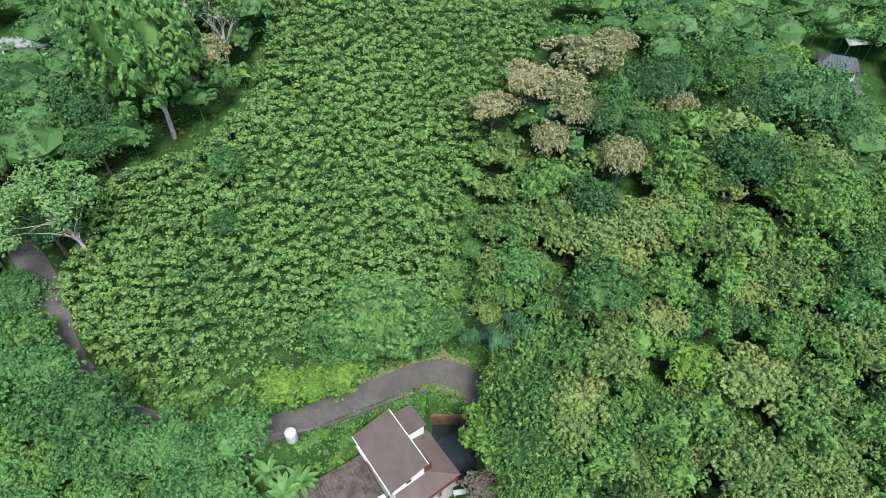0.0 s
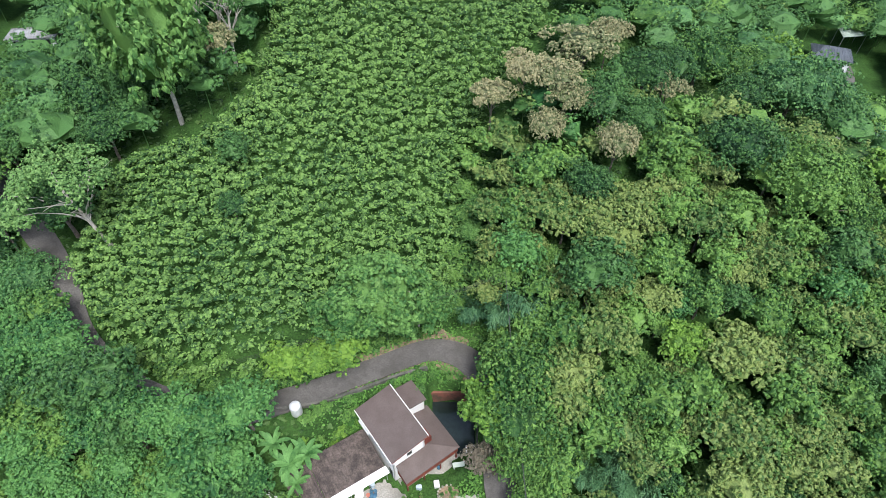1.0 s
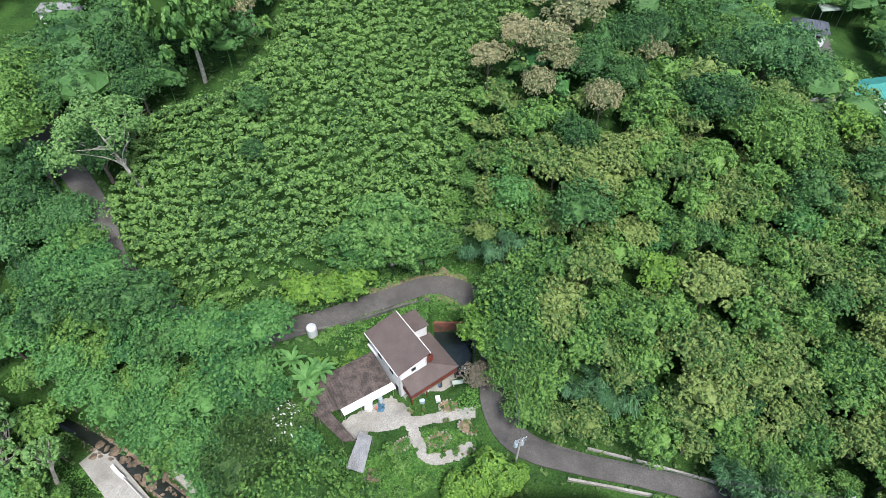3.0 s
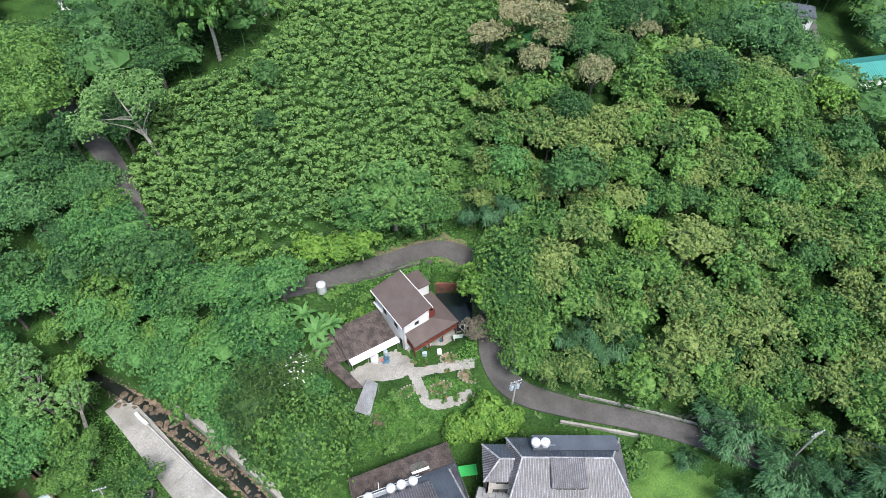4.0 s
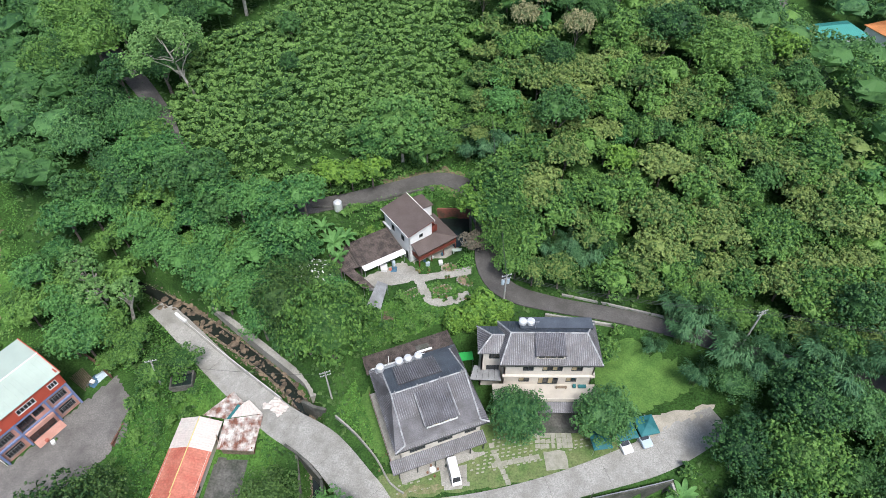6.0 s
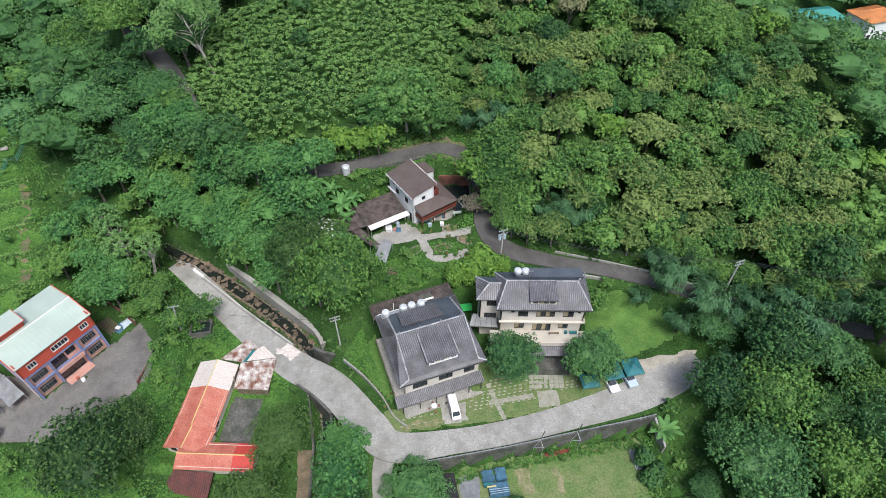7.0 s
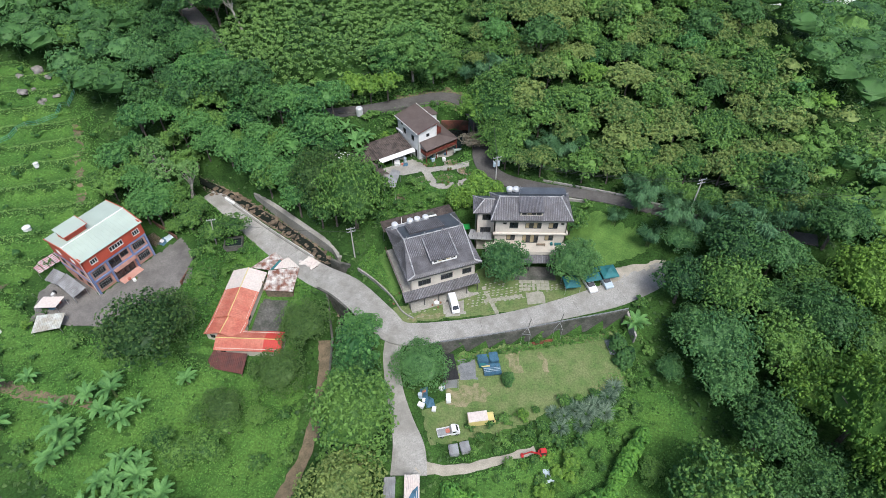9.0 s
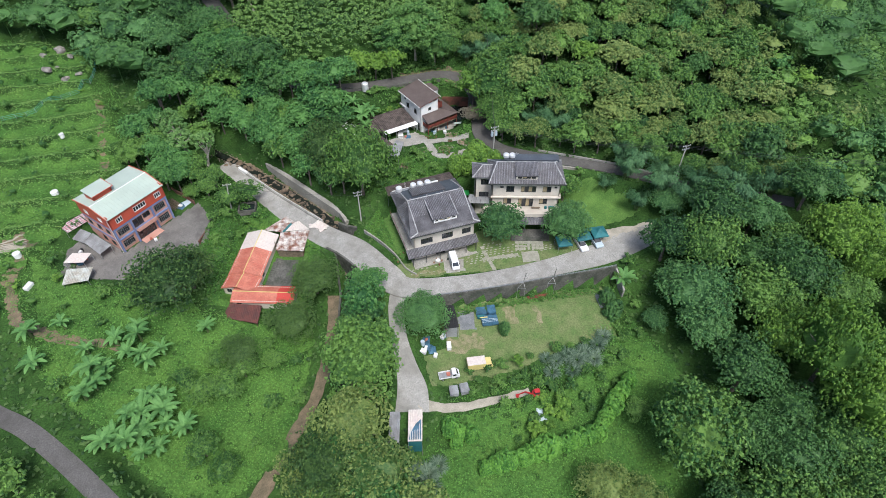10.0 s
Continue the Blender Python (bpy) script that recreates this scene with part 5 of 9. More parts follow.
def carpet(name, poly, label, mat, per_m2, size, seed, lift=0.1, upright=0.0, aspect=0.5, clear=0.3, skip=(), patchy=0.0, rows=0.0, low=0.35, stuff_name="undergrowth"):
    """Low plants strewn thickly over a stretch of ground."""
    rng = np.random.default_rng(seed)
    x0, x1, y0, y1 = min(p[0] for p in poly), max(p[0] for p in poly), min(p[1] for p in poly), max(p[1] for p in poly)
    n = int((x1 - x0) * (y1 - y0) * per_m2)
    x, y = rng.uniform(x0, x1, n), rng.uniform(y0, y1, n)

    def mask(pl):
        hit = np.zeros(len(x), bool)
        for (ax, ay), (bx, by) in zip(pl, pl[1:] + pl[:1]):
            if ay != by:
                hit ^= ((ay > y) != (by > y)) & (x < (bx - ax) * (y - ay) / (by - ay) + ax)
        return hit

    keep = mask(poly)
    for pl in skip:
        keep &= ~mask(pl)
    x, y = x[keep], y[keep]
    keep = np.ones(len(x), bool)
    for a in LANE_XY:
        for px, py, _, pw in a:
            near = (np.abs(x - px) < 5) & (np.abs(y - py) < 5)
            keep[near] &= np.hypot(x[near] - px, y[near] - py) > pw + clear
    if patchy:
        keep &= np.array([noise.noise((float(a) * 0.12, float(b) * 0.12, seed)) for a, b in zip(x, y)]) + rng.normal(0, 0.15, len(x)) > patchy
    if rows:
        phase = np.array([terrace_phase(float(a), float(b)) for a, b in zip(x, y)]) % 1.0
        keep &= (np.abs(phase - 0.3) + rng.normal(0, 0.07, len(x)) < 0.16) == (rows > 0)
    x, y = x[keep], y[keep]
    n = len(x)
    at = np.stack([x, y, heights(x, y) + lift + rng.uniform(0, low, n)], -1)
    lie = rng.normal(0, 1, (n, 3)) * [1, 1, 0.2]
    if upright:
        ahead = unit(lie * (1 - upright) + [0, 0, upright])
        normal = unit(np.cross(ahead, rng.normal(0, 1, (n, 3))))
    else:
        ahead, normal = unit(lie), unit(np.array([0, 0, 1.0]) + rng.normal(0, 0.35, (n, 3)))
    s = size * rng.uniform(0.6, 1.4, n)
    v, f = leaves(rng, at, normal, ahead, s, s * aspect) if upright else tufts(rng, at, normal, s * 0.8, 4, 0.25)
    tagged(new(stuff_name, leaf_mesh(stuff_name, v, f, mat)), label, stuff_name.replace("_", " "), kind="stuff")

# ---- parts of buildings ----
def add_box(bm, a, b):
    xs, ys, zs = sorted((a[0], b[0])), sorted((a[1], b[1])), sorted((a[2], b[2]))
    v = [bm.verts.new((x, y, z)) for x in xs for y in ys for z in zs]
    for f in ((0, 1, 3, 2), (4, 6, 7, 5), (0, 4, 5, 1), (2, 3, 7, 6), (0, 2, 6, 4), (1, 5, 7, 3)):
        bm.faces.new([v[i] for i in f])


def block(name, a, b, mat, parent, label="", bevel=0.0):
    bm = bmesh.new()
    add_box(bm, a, b)
    if bevel:
        bmesh.ops.bevel(bm, geom=bm.edges[:], offset=bevel, segments=2, affect="EDGES")
    return part(name, bm, mat, parent, label)


def blocks(name, boxes, mat, parent, label=""):
    bm = bmesh.new()
    for a, b in boxes:
        add_box(bm, a, b)
    return part(name, bm, mat, parent, label)


def add_slab(bm, pts, thick):
    """A sheet with the given outline, thickened downwards."""
    top = [bm.verts.new(p) for p in pts]
    low = [bm.verts.new((p[0], p[1], p[2] - thick)) for p in pts]
    bm.faces.new(top), bm.faces.new(low[::-1])
    for i in range(len(pts)):
        j = (i + 1) % len(pts)
        bm.faces.new((top[j], top[i], low[i], low[j]))


def slab(name, pts, thick, mat, parent, label=""):
    bm = bmesh.new()
    add_slab(bm, pts, thick)
    return part(name, bm, mat, parent, label)


def add_bar(bm, p, q, r, sides=4):
    v, f = tube([p, q], [r, r], sides)
    vs = [bm.verts.new(x) for x in v.tolist()]
    for t in f.tolist():
        bm.faces.new([vs[i] for i in t])
    bm.faces.new(vs[:sides][::-1]), bm.faces.new(vs[sides:])


def bars(name, pairs, r, mat, parent=None, label="", sides=4):
    bm = bmesh.new()
    for p, q in pairs:
        add_bar(bm, p, q, r, sides)
    return part(name, bm, mat, parent, label)


def ribs(name, pts, down, spacing, mat, parent, wide=0.075, tall=0.075, label=""):
    """Raised ribs that run down a roof plane, cut to its outline."""
    bm = bmesh.new()
    dx, dy = down
    k = math.hypot(dx, dy)
    ex, ey = -dy / k, dx / k
    along_e = [p[0] * ex + p[1] * ey for p in pts]
    s = min(along_e) + spacing * 0.5
    while s < max(along_e):
        cut = []
        for i in range(len(pts)):
            a, b, sa, sb = pts[i], pts[(i + 1) % len(pts)], along_e[i], along_e[(i + 1) % len(pts)]
            if (sa - s) * (sb - s) < 0:
                u = (s - sa) / (sb - sa)
                cut.append([a[n] + (b[n] - a[n]) * u for n in range(3)])
        if len(cut) == 2:
            rows = []
            for c in cut:
                rows.append([bm.verts.new((c[0] + ex * o, c[1] + ey * o, c[2] + h)) for o, h in ((-wide, 0), (-wide * 0.5, tall), (wide * 0.5, tall), (wide, 0))])
            for i in range(3):
                bm.faces.new((rows[0][i], rows[0][i + 1], rows[1][i + 1], rows[1][i]))
            bm.faces.new(rows[0]), bm.faces.new(rows[1][::-1])
        s += spacing
    return tagged(part(name, bm, mat, parent, label), kind="stuff")


def roof_plane(parent, pts, down, mat=None, rib_mat=None, spacing=0.34, thick=0.14, name="roof_plane"):
    ob = slab(name, pts, thick, mat or M_TILE, parent)
    ribs("tile_ribs", pts, down, spacing, rib_mat or M_RIBSHEEN, ob)
    return ob


def caps(parent, lines_, r=0.13, mat=None):
    for p, q in lines_:
        bars("ridge_cap", [(p, q)], r, mat or M_CAP, parent, sides=6)


def window(parent, p0, d, n, u0, u1, z0, z1, frame_mat, inner=None, bars_=1, back=0.12):
    """A framed pane in an opening of a wall that starts at p0, runs along d and faces n."""
    def at(u, out, z):
        return (p0[0] + d[0] * u + n[0] * out, p0[1] + d[1] * u + n[1] * out, z)

    def bar(bm, ua, ub, za, zb, o0, o1):
        v = [bm.verts.new(at(u, o, z)) for u in (ua, ub) for o in (o0, o1) for z in (za, zb)]
        for f in ((0, 1, 3, 2), (4, 6, 7, 5), (0, 4, 5, 1), (2, 3, 7, 6), (0, 2, 6, 4), (1, 5, 7, 3)):
            bm.faces.new([v[i] for i in f])

    bm = bmesh.new()
    w = 0.07
    mull = [u0 + (u1 - u0) * (i + 1) / (bars_ + 1) for i in range(bars_)]
    us = sorted([u0, u0 + w, u1 - w, u1] + [u - 0.03 for u in mull] + [u + 0.03 for u in mull])
    zs = [z0, z0 + w, z1 - w, z1]
    for i in range(len(us) - 1):
        for j in range(3):
            if i % 2 == 0 or j != 1:
                bar(bm, us[i], us[i + 1], zs[j], zs[j + 1], -back, 0.04)
    bmesh.ops.remove_doubles(bm, verts=bm.verts, dist=0.001)
    win = part("window", bm, frame_mat, parent)
    panes = max(1, bars_ + 1)
    for i in range(panes):
        bm = bmesh.new()
        bar(bm, u0 + (u1 - u0) * i / panes + 0.03, u0 + (u1 - u0) * (i + 1) / panes - 0.03, z0 + w, z1 - w, -back, -back + 0.02)
        part("pane", bm, inner if inner and (i % 2 == 0 or panes == 1) else M_GLASS, win)
    return win


def wall(parent, p0, p1, z0, z1, mat, holes=(), thick=0.22, frame_mat=None, name="wall", label=""):
    """An upright wall whose outer face runs from p0 to p1 (its outside lies to the right of that way), with windows.
    holes: u0, u1, z0, z1 and, if wanted, the number of mullions and the curtain behind."""
    long = math.dist(p0, p1)
    d = ((p1[0] - p0[0]) / long, (p1[1] - p0[1]) / long)
    n = (d[1], -d[0])
    us = sorted({0.0, long, *(h[0] for h in holes), *(h[1] for h in holes)})
    zs = sorted({z0, z1, *(h[2] for h in holes), *(h[3] for h in holes)})
    bm = bmesh.new()
    for ua, ub in zip(us, us[1:]):
        for za, zb in zip(zs, zs[1:]):
            um, zm = (ua + ub) / 2, (za + zb) / 2
            if any(h[0] < um < h[1] and h[2] < zm < h[3] for h in holes):
                continue
            v = [bm.verts.new((p0[0] + d[0] * u - n[0] * o, p0[1] + d[1] * u - n[1] * o, z)) for u in (ua, ub) for o in (0, thick) for z in (za, zb)]
            for f in ((0, 1, 3, 2), (4, 6, 7, 5), (0, 4, 5, 1), (2, 3, 7, 6), (0, 2, 6, 4), (1, 5, 7, 3)):
                bm.faces.new([v[i] for i in f])
    bmesh.ops.remove_doubles(bm, verts=bm.verts, dist=0.001)
    ob = part(name, bm, mat, parent, label)
    for h in holes:
        window(ob, p0, d, n, *h[:4], frame_mat or M_FRAME, h[5] if len(h) > 5 else None, h[4] if len(h) > 4 else 1)
    return ob


def cylinder(name, x, y, z0, z1, r, mat, parent=None, label="", sides=16, dome=0.0):
    rings = [(r, z0), (r, z1)] + ([(r * 0.85, z1 + dome * 0.6), (r * 0.45, z1 + dome * 0.95), (r * 0.12, z1 + dome)] if dome else [])
    bm = bmesh.new()
    loops = [[bm.verts.new((x + rr * math.cos(6.2832 * k / sides), y + rr * math.sin(6.2832 * k / sides), z)) for k in range(sides)] for rr, z in rings]
    for a, b in zip(loops, loops[1:]):
        for k in range(sides):
            bm.faces.new((a[k], a[(k + 1) % sides], b[(k + 1) % sides], b[k]))
    bm.faces.new(loops[0][::-1]), bm.faces.new(loops[-1])
    return part(name, bm, mat, parent, label)


def water_tank(m, r=0.62, tall=1.0, group="rooftop water tanks"):
    t = thing("water_tank", "round stainless steel water tank on short legs", "water tank", m, group)
    cylinder("body", 0, 0, 0.35, 0.35 + tall, r, M_STEEL, t, dome=0.22)
    cylinder("lid", 0, 0, 0.57 + tall, 0.63 + tall, r * 0.3, M_STEEL, t, sides=10)
    for a in (45, 135, 225, 315):
        c, s = math.cos(radians(a)) * r * 0.8, math.sin(radians(a)) * r * 0.8
        bars("leg", [((c, s, 0), (c, s, 0.4))], 0.04, M_GALV, t)
    return t


# ---- large tiled house beside the lane ----
def house_a():
    h = thing("tiled_house", "two-storey cream house with a wide dark tiled roof", "house", pose(-8.6, -2.4, 0, 0, 0, 20.7))
    E, R = 7.6, 10.4
    fl, fr, bl, br = (0, 0, E), (14.85, 0, E), (0, 14.8, E), (14.85, 14.8, E)
    rl, rr = (1.9, 7.9, R), (13.9, 7.9, R)
    hl, hr, kl, kr = (1.7, 0.6, E + 0.35), (13.6, 0.6, E + 0.35), (1.9, 14.0, E + 0.4), (13.6, 14.0, E + 0.4)
    roof_plane(h, [fl, fr, hr, rr, rl, hl], (0, -1))
    roof_plane(h, [bl, fl, hl, rl, kl], (-1, 0))
    roof_plane(h, [fr, br, kr, rr, hr], (1, 0))
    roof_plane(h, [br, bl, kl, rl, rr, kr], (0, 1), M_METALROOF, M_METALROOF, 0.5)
    caps(h, [(rl, rr), (rl, hl), (hl, fl), (rr, hr), (hr, fr), (rl, kl), (rr, kr)])
    for u in (0.05, 0.35, 0.65, 0.95):
        cylinder("ridge_ornament", 1.9 + 12 * u, 7.9, R, R + 0.45, 0.12, M_CAP, h, sides=8)
    blocks("gutter", [((-0.05, -0.12, E - 0.22), (14.9, 0.02, E - 0.08))], M_FRAME, h)
    # Raised panel on the back slope and the long dormer on the front one.
    roof_plane(h, [(3.6, 13.2, 8.9), (3.4, 9.2, 10.25), (10.6, 9.2, 10.25), (10.4, 13.2, 8.9)][::-1], (0, 1), M_TILE, M_RIBSHEEN, 0.34, 0.3)
    dorm = thing_part("dormer", h)
    for u in (5.4, 10.3):
        block("dormer_cheek", (u, 1.9, 8.1), (u + 0.15, 6.0, 9.45), M_TILE, dorm)
    roof_plane(dorm, [(5.2, 1.62, 9.4), (10.6, 1.62, 9.4), (10.6, 6.9, 10.4), (5.2, 6.9, 10.4)], (0, -1), name="dormer_roof")
    wall(dorm, (5.45, 1.75), (10.4, 1.75), 8.15, 9.3, M_WHITE, [(0.25, 1.0, 8.55, 9.15, 0), (1.15, 3.6, 8.55, 9.15, 2, M_CURTAIN), (3.75, 4.7, 8.55, 9.15, 0)], 0.15, M_WFRAME, "dormer_front")
    caps(dorm, [((5.2, 1.62, 9.45), (5.2, 6.9, 10.45)), ((10.6, 1.62, 9.45), (10.6, 6.9, 10.45))], 0.09)
    # Walls, front to back.
    x0, x1, y0, y1 = 0.95, 13.9, 0.95, 13.9
    wall(h, (x0, y0), (x1, y0), 0, E, M_CREAM, [(1.4, 3.9, 4.2, 5.6, 2), (5.9, 8.3, 4.3, 5.7, 2), (10.3, 12.2, 4.3, 5.7, 1), (1.0, 3.0, 0.9, 2.2, 1), (4.6, 6.6, 0.2, 2.3, 1), (8.6, 10.6, 0.9, 2.2, 1)])
    wall(h, (x1, y0), (x1, y1), 0, E, M_CREAM, [(2, 4, 4.3, 5.7, 1), (8, 10, 4.3, 5.7, 1)])
    wall(h, (x1, y1), (x0, y1), 0, E, M_CREAM)
    wall(h, (x0, y1), (x0, y0), 0, E, M_CREAM, [(2.0, 3.4, 4.3, 5.7, 1), (6.0, 7.4, 4.3, 5.7, 1), (10, 11.4, 4.3, 5.7, 1)])
    for u in (4.7, 9.6):
        block("pilaster", (x0 + u, y0 - 0.08, 3.0), (x0 + u + 0.18, y0 - 0.003, E - 0.1), M_CREAM, h)
    # Tiled pent roof over the ground floor, deck and plinth.
    roof_plane(h, [(-0.9, -0.95, 2.75), (14.3, -0.95, 2.75), (14.3, 0.93, 3.5), (-0.9, 0.93, 3.5)], (0, -1), name="pent_roof", spacing=0.3)
    block("balcony_floor", (-0.7, 0.96, 2.9), (0.93, 13.2, 3.1), M_PALE, h)
    blocks("deck", [((0.2, -1.6, 0), (13.9, 0.94, 0.22))], M_PALE, h)
    for u in (0.0, 2.9, 5.8, 8.7, 11.6, 13.8):
        block("post", (u, -0.75, 0.2), (u + 0.14, -0.61, 2.72), M_FRAME, h)
    bars("balcony_rail", [((-0.65, 1.0, 3.9), (-0.65, 13.5, 3.9))], 0.03, M_BRICK, h)
    for y in np.arange(1, 13.6, 0.5):
        bars("baluster", [((-0.65, y, 3.0), (-0.65, y, 3.87))], 0.03, M_BRICK, h)
    # Lean-to of brown sheets behind, with poles sticking up.
    roof_plane(h, [(-0.4, 14.4, 7.1), (14.9, 14.4, 7.1), (15.0, 18.6, 6.5), (-0.2, 18.3, 6.5)], (0, 1), M_RUSTBROWN, M_RUSTBROWN, 0.28, 0.08, "leanto_roof")
    for u in (0.2, 3.6, 7.4, 11, 14.5):
        bars("leanto_post", [((u, 18.0, 0), (u, 18.0, 6.5))], 0.05, M_GALV, h)
    bars("pipe", [((0.4, 14.3, 8.3), (9.5, 14.3, 8.45)), ((0.4, 14.9, 7.6), (9.3, 14.9, 7.7)), ((3.4, 14.6, 7.2), (3.6, 15.4, 9.0))], 0.06, M_WFRAME, h)
    block("roof_hatch", (8.6, 15.6, 6.95), (10.9, 16.9, 7.15), M_DARKCON, h)
    block("hatch_cover", (8.5, 15.4, 7.2), (11.1, 15.75, 7.35), M_WHITE, h)
    blocks("tank_stand", [((1.0, 13.3, 7.9), (8.6, 14.5, 8.05))] + [((u, 13.8, 7.0), (u + 0.1, 13.9, 7.9)) for u in (1.1, 3.5, 6.0, 8.4)], M_GALV, h)
    return h


def thing_part(name, parent):
    """A small shared base for the pieces of one part: a plate hidden in the roof."""
    bm = bmesh.new()
    add_box(bm, (5.6, 2.2, 8.0), (10.2, 6.2, 8.05))
    return part(name, bm, M_TILE, parent)


house_a()
for lx, ly in ((1.8, 13.9), (5.0, 14.0), (6.5, 14.0), (8.2, 13.9)):
    m = pose(-8.6, -2.4, 0, 0, 0, 20.7) @ Matrix.Translation((lx, ly, 8.05))
    water_tank(m, 0.66, 0.75)


# ---- three-storey house with a terrace ----
def house_b():
    h = thing("terrace_house", "three-storey cream house with a dark tiled roof", "house", pose(0, 0, 0.2))
    E, R = 11.0, 13.2
    fl, fr, br, bl = (7.1, 10.4, E), (23.1, 10.4, E), (23.1, 18.8, E), (7.1, 18.8, E)
    rl, rr = (8.9, 15.0, R), (21.0, 15.0, R)
    roof_plane(h, [fl, fr, rr, rl], (0, -1))
    roof_plane(h, [fr, br, rr], (1, 0))
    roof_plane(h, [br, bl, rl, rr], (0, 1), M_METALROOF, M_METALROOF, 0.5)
    roof_plane(h, [bl, fl, rl], (-1, 0))
    caps(h, [(rl, rr), (fl, rl), (fr, rr), (br, rr), (bl, rl)])
    # Wing on the west side with a lower hipped roof.
    e = E - 0.2
    a, b, c, d, top = (3.7, 12.6, e), (7.3, 12.6, e), (7.3, 17.9, e), (3.7, 17.9, e), (6.0, 15.2, e + 1.5)
    top2 = (8.0, 15.2, e + 1.5)
    roof_plane(h, [a, b, top2, top], (0, -1))
    roof_plane(h, [d, a, top], (-1, 0))
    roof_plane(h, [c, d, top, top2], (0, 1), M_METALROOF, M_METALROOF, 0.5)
    caps(h, [(top, top2), (a, top), (d, top)])
    # Flat-topped box dormer.
    roof_plane(h, [(12.6, 11.2, 12.4), (17.4, 11.2, 12.4), (17.4, 14.9, 13.3), (12.6, 14.9, 13.3)], (0, -1), name="dormer_roof", spacing=0.28)
    wall(h, (12.8, 11.35), (17.2, 11.35), 11.2, 12.33, M_CREAM, [(0.3, 1.2, 11.65, 12.2, 0), (1.35, 3.0, 11.65, 12.2, 1, M_CURTAIN), (3.15, 4.1, 11.65, 12.2, 0)], 0.15, name="dormer_front")
    for u in (12.8, 17.05):
        block("dormer_cheek", (u, 11.6, 11.3), (u + 0.15, 13.6, 12.45), M_TILE, h)
    block("rear_roof", (10.5, 16.3, 12.2), (22.2, 18.4, 12.75), M_METALROOF, h)
    blocks("gutter", [((7.0, 10.28, E - 0.24), (23.2, 10.38, E - 0.08))], M_FRAME, h)
    # Walls.
    x0, x1, y0, y1 = 7.9, 22.3, 11.2, 18.0
    up, mid = (8.2, 9.75), (4.9, 6.5)
    wall(h, (x0, y0), (x1, y0), 0, E, M_CREAM, [
        (1.7, 2.4, 9.3, 9.7, 0), (3.0, 4.7, *up, 1), (6.1, 9.3, *up, 3, M_CURTAIN), (10.7, 12.5, *up, 1, M_CURTAIN), (13.1, 13.7, 9.3, 9.7, 0),
        (2.6, 4.3, *mid, 1, M_CURTAIN), (5.8, 9.0, 4.2, 6.5, 3, M_CURTAIN), (10.3, 12.0, *mid, 1, M_CURTAIN),
        (2.0, 5.0, 0.3, 2.6, 2), (6.5, 9.5, 0.3, 2.6, 2), (10.5, 13.0, 0.3, 2.6, 2)])
    wall(h, (x1, y0), (x1, y1), 0, E, M_CREAM, [(2, 3.6, *up, 1), (2, 3.6, *mid, 1)])
    wall(h, (x1, y1), (x0, y1), 0, E, M_CREAM)
    wall(h, (x0, y1), (x0, y0), 0, E, M_CREAM, [(4.8, 6.5, *up, 1)])
    wall(h, (4.4, 13.3), (x0 - 0.003, 13.3), 0, e, M_CREAM, [(1.2, 2.9, 8.4, 9.9, 2), (0.9, 3.0, 4.3, 6.4, 2)])
    wall(h, (4.4, 17.2), (4.4, 13.3), 0, e, M_CREAM, [(1.2, 2.4, 8.4, 9.8, 1)])
    wall(h, (x0 - 0.003, 17.2), (4.4, 17.2), 0, e, M_CREAM)
    block("ledge", (x0 - 0.2, y0 - 0.45, 6.75), (x1 + 0.3, y0 - 0.003, 7.1), M_CREAM, h, bevel=0.04)
    block("ledge", (x1 + 0.003, y0 - 0.3, 6.75), (x1 + 0.35, y1, 7.1), M_CREAM, h, bevel=0.04)
    block("terrace", (6.3, 8.3, 3.85), (x1 + 0.8, y0 - 0.003, 4.15), M_TERRACE, h, bevel=0.03)
    block("terrace_parapet", (6.3, 8.15, 3.85), (x1 + 0.8, 8.297, 4.75), M_CREAM, h)
    roof_plane(h, [(6.6, 6.6, 3.1), (x1 + 0.8, 6.6, 3.1), (x1 + 0.8, 8.1, 3.75), (6.6, 8.1, 3.75)], (0, -1), name="porch_roof")
    for x in (7.0, 11, 15, 19, 22.6):
        block("porch_post", (x, 6.8, 0), (x + 0.18, 6.98, 3.1), M_FRAME, h)
    blocks("porch_deck", [((12.2, 4.6, -0.15), (20.4, 8.1, 0.35))], M_DARKCON, h, "dark timber porch deck")
    for near, far in (((20.3, 10.4, 4.16), (21.6, 10.9, 4.6)), ((19.4, 10.4, 4.16), (19.9, 10.9, 4.7))):
        block("planter", near, far, M_TEAL, h, "dark green planter", 0.03)
    blocks("terrace_bench", [((16.6, 10.2, 4.5), (18.4, 10.6, 4.6)), ((16.7, 10.25, 4.16), (16.8, 10.55, 4.5)), ((18.2, 10.25, 4.16), (18.3, 10.55, 4.5))], M_TIMBER, h)
    bars("antenna", [((12.9, 16.2, 12.7), (12.9, 16.2, 14.8)), ((12.4, 16.2, 14.5), (13.4, 16.2, 14.5)), ((12.5, 16.2, 14.2), (13.3, 16.2, 14.2))], 0.03, M_GALV, h)
    return h


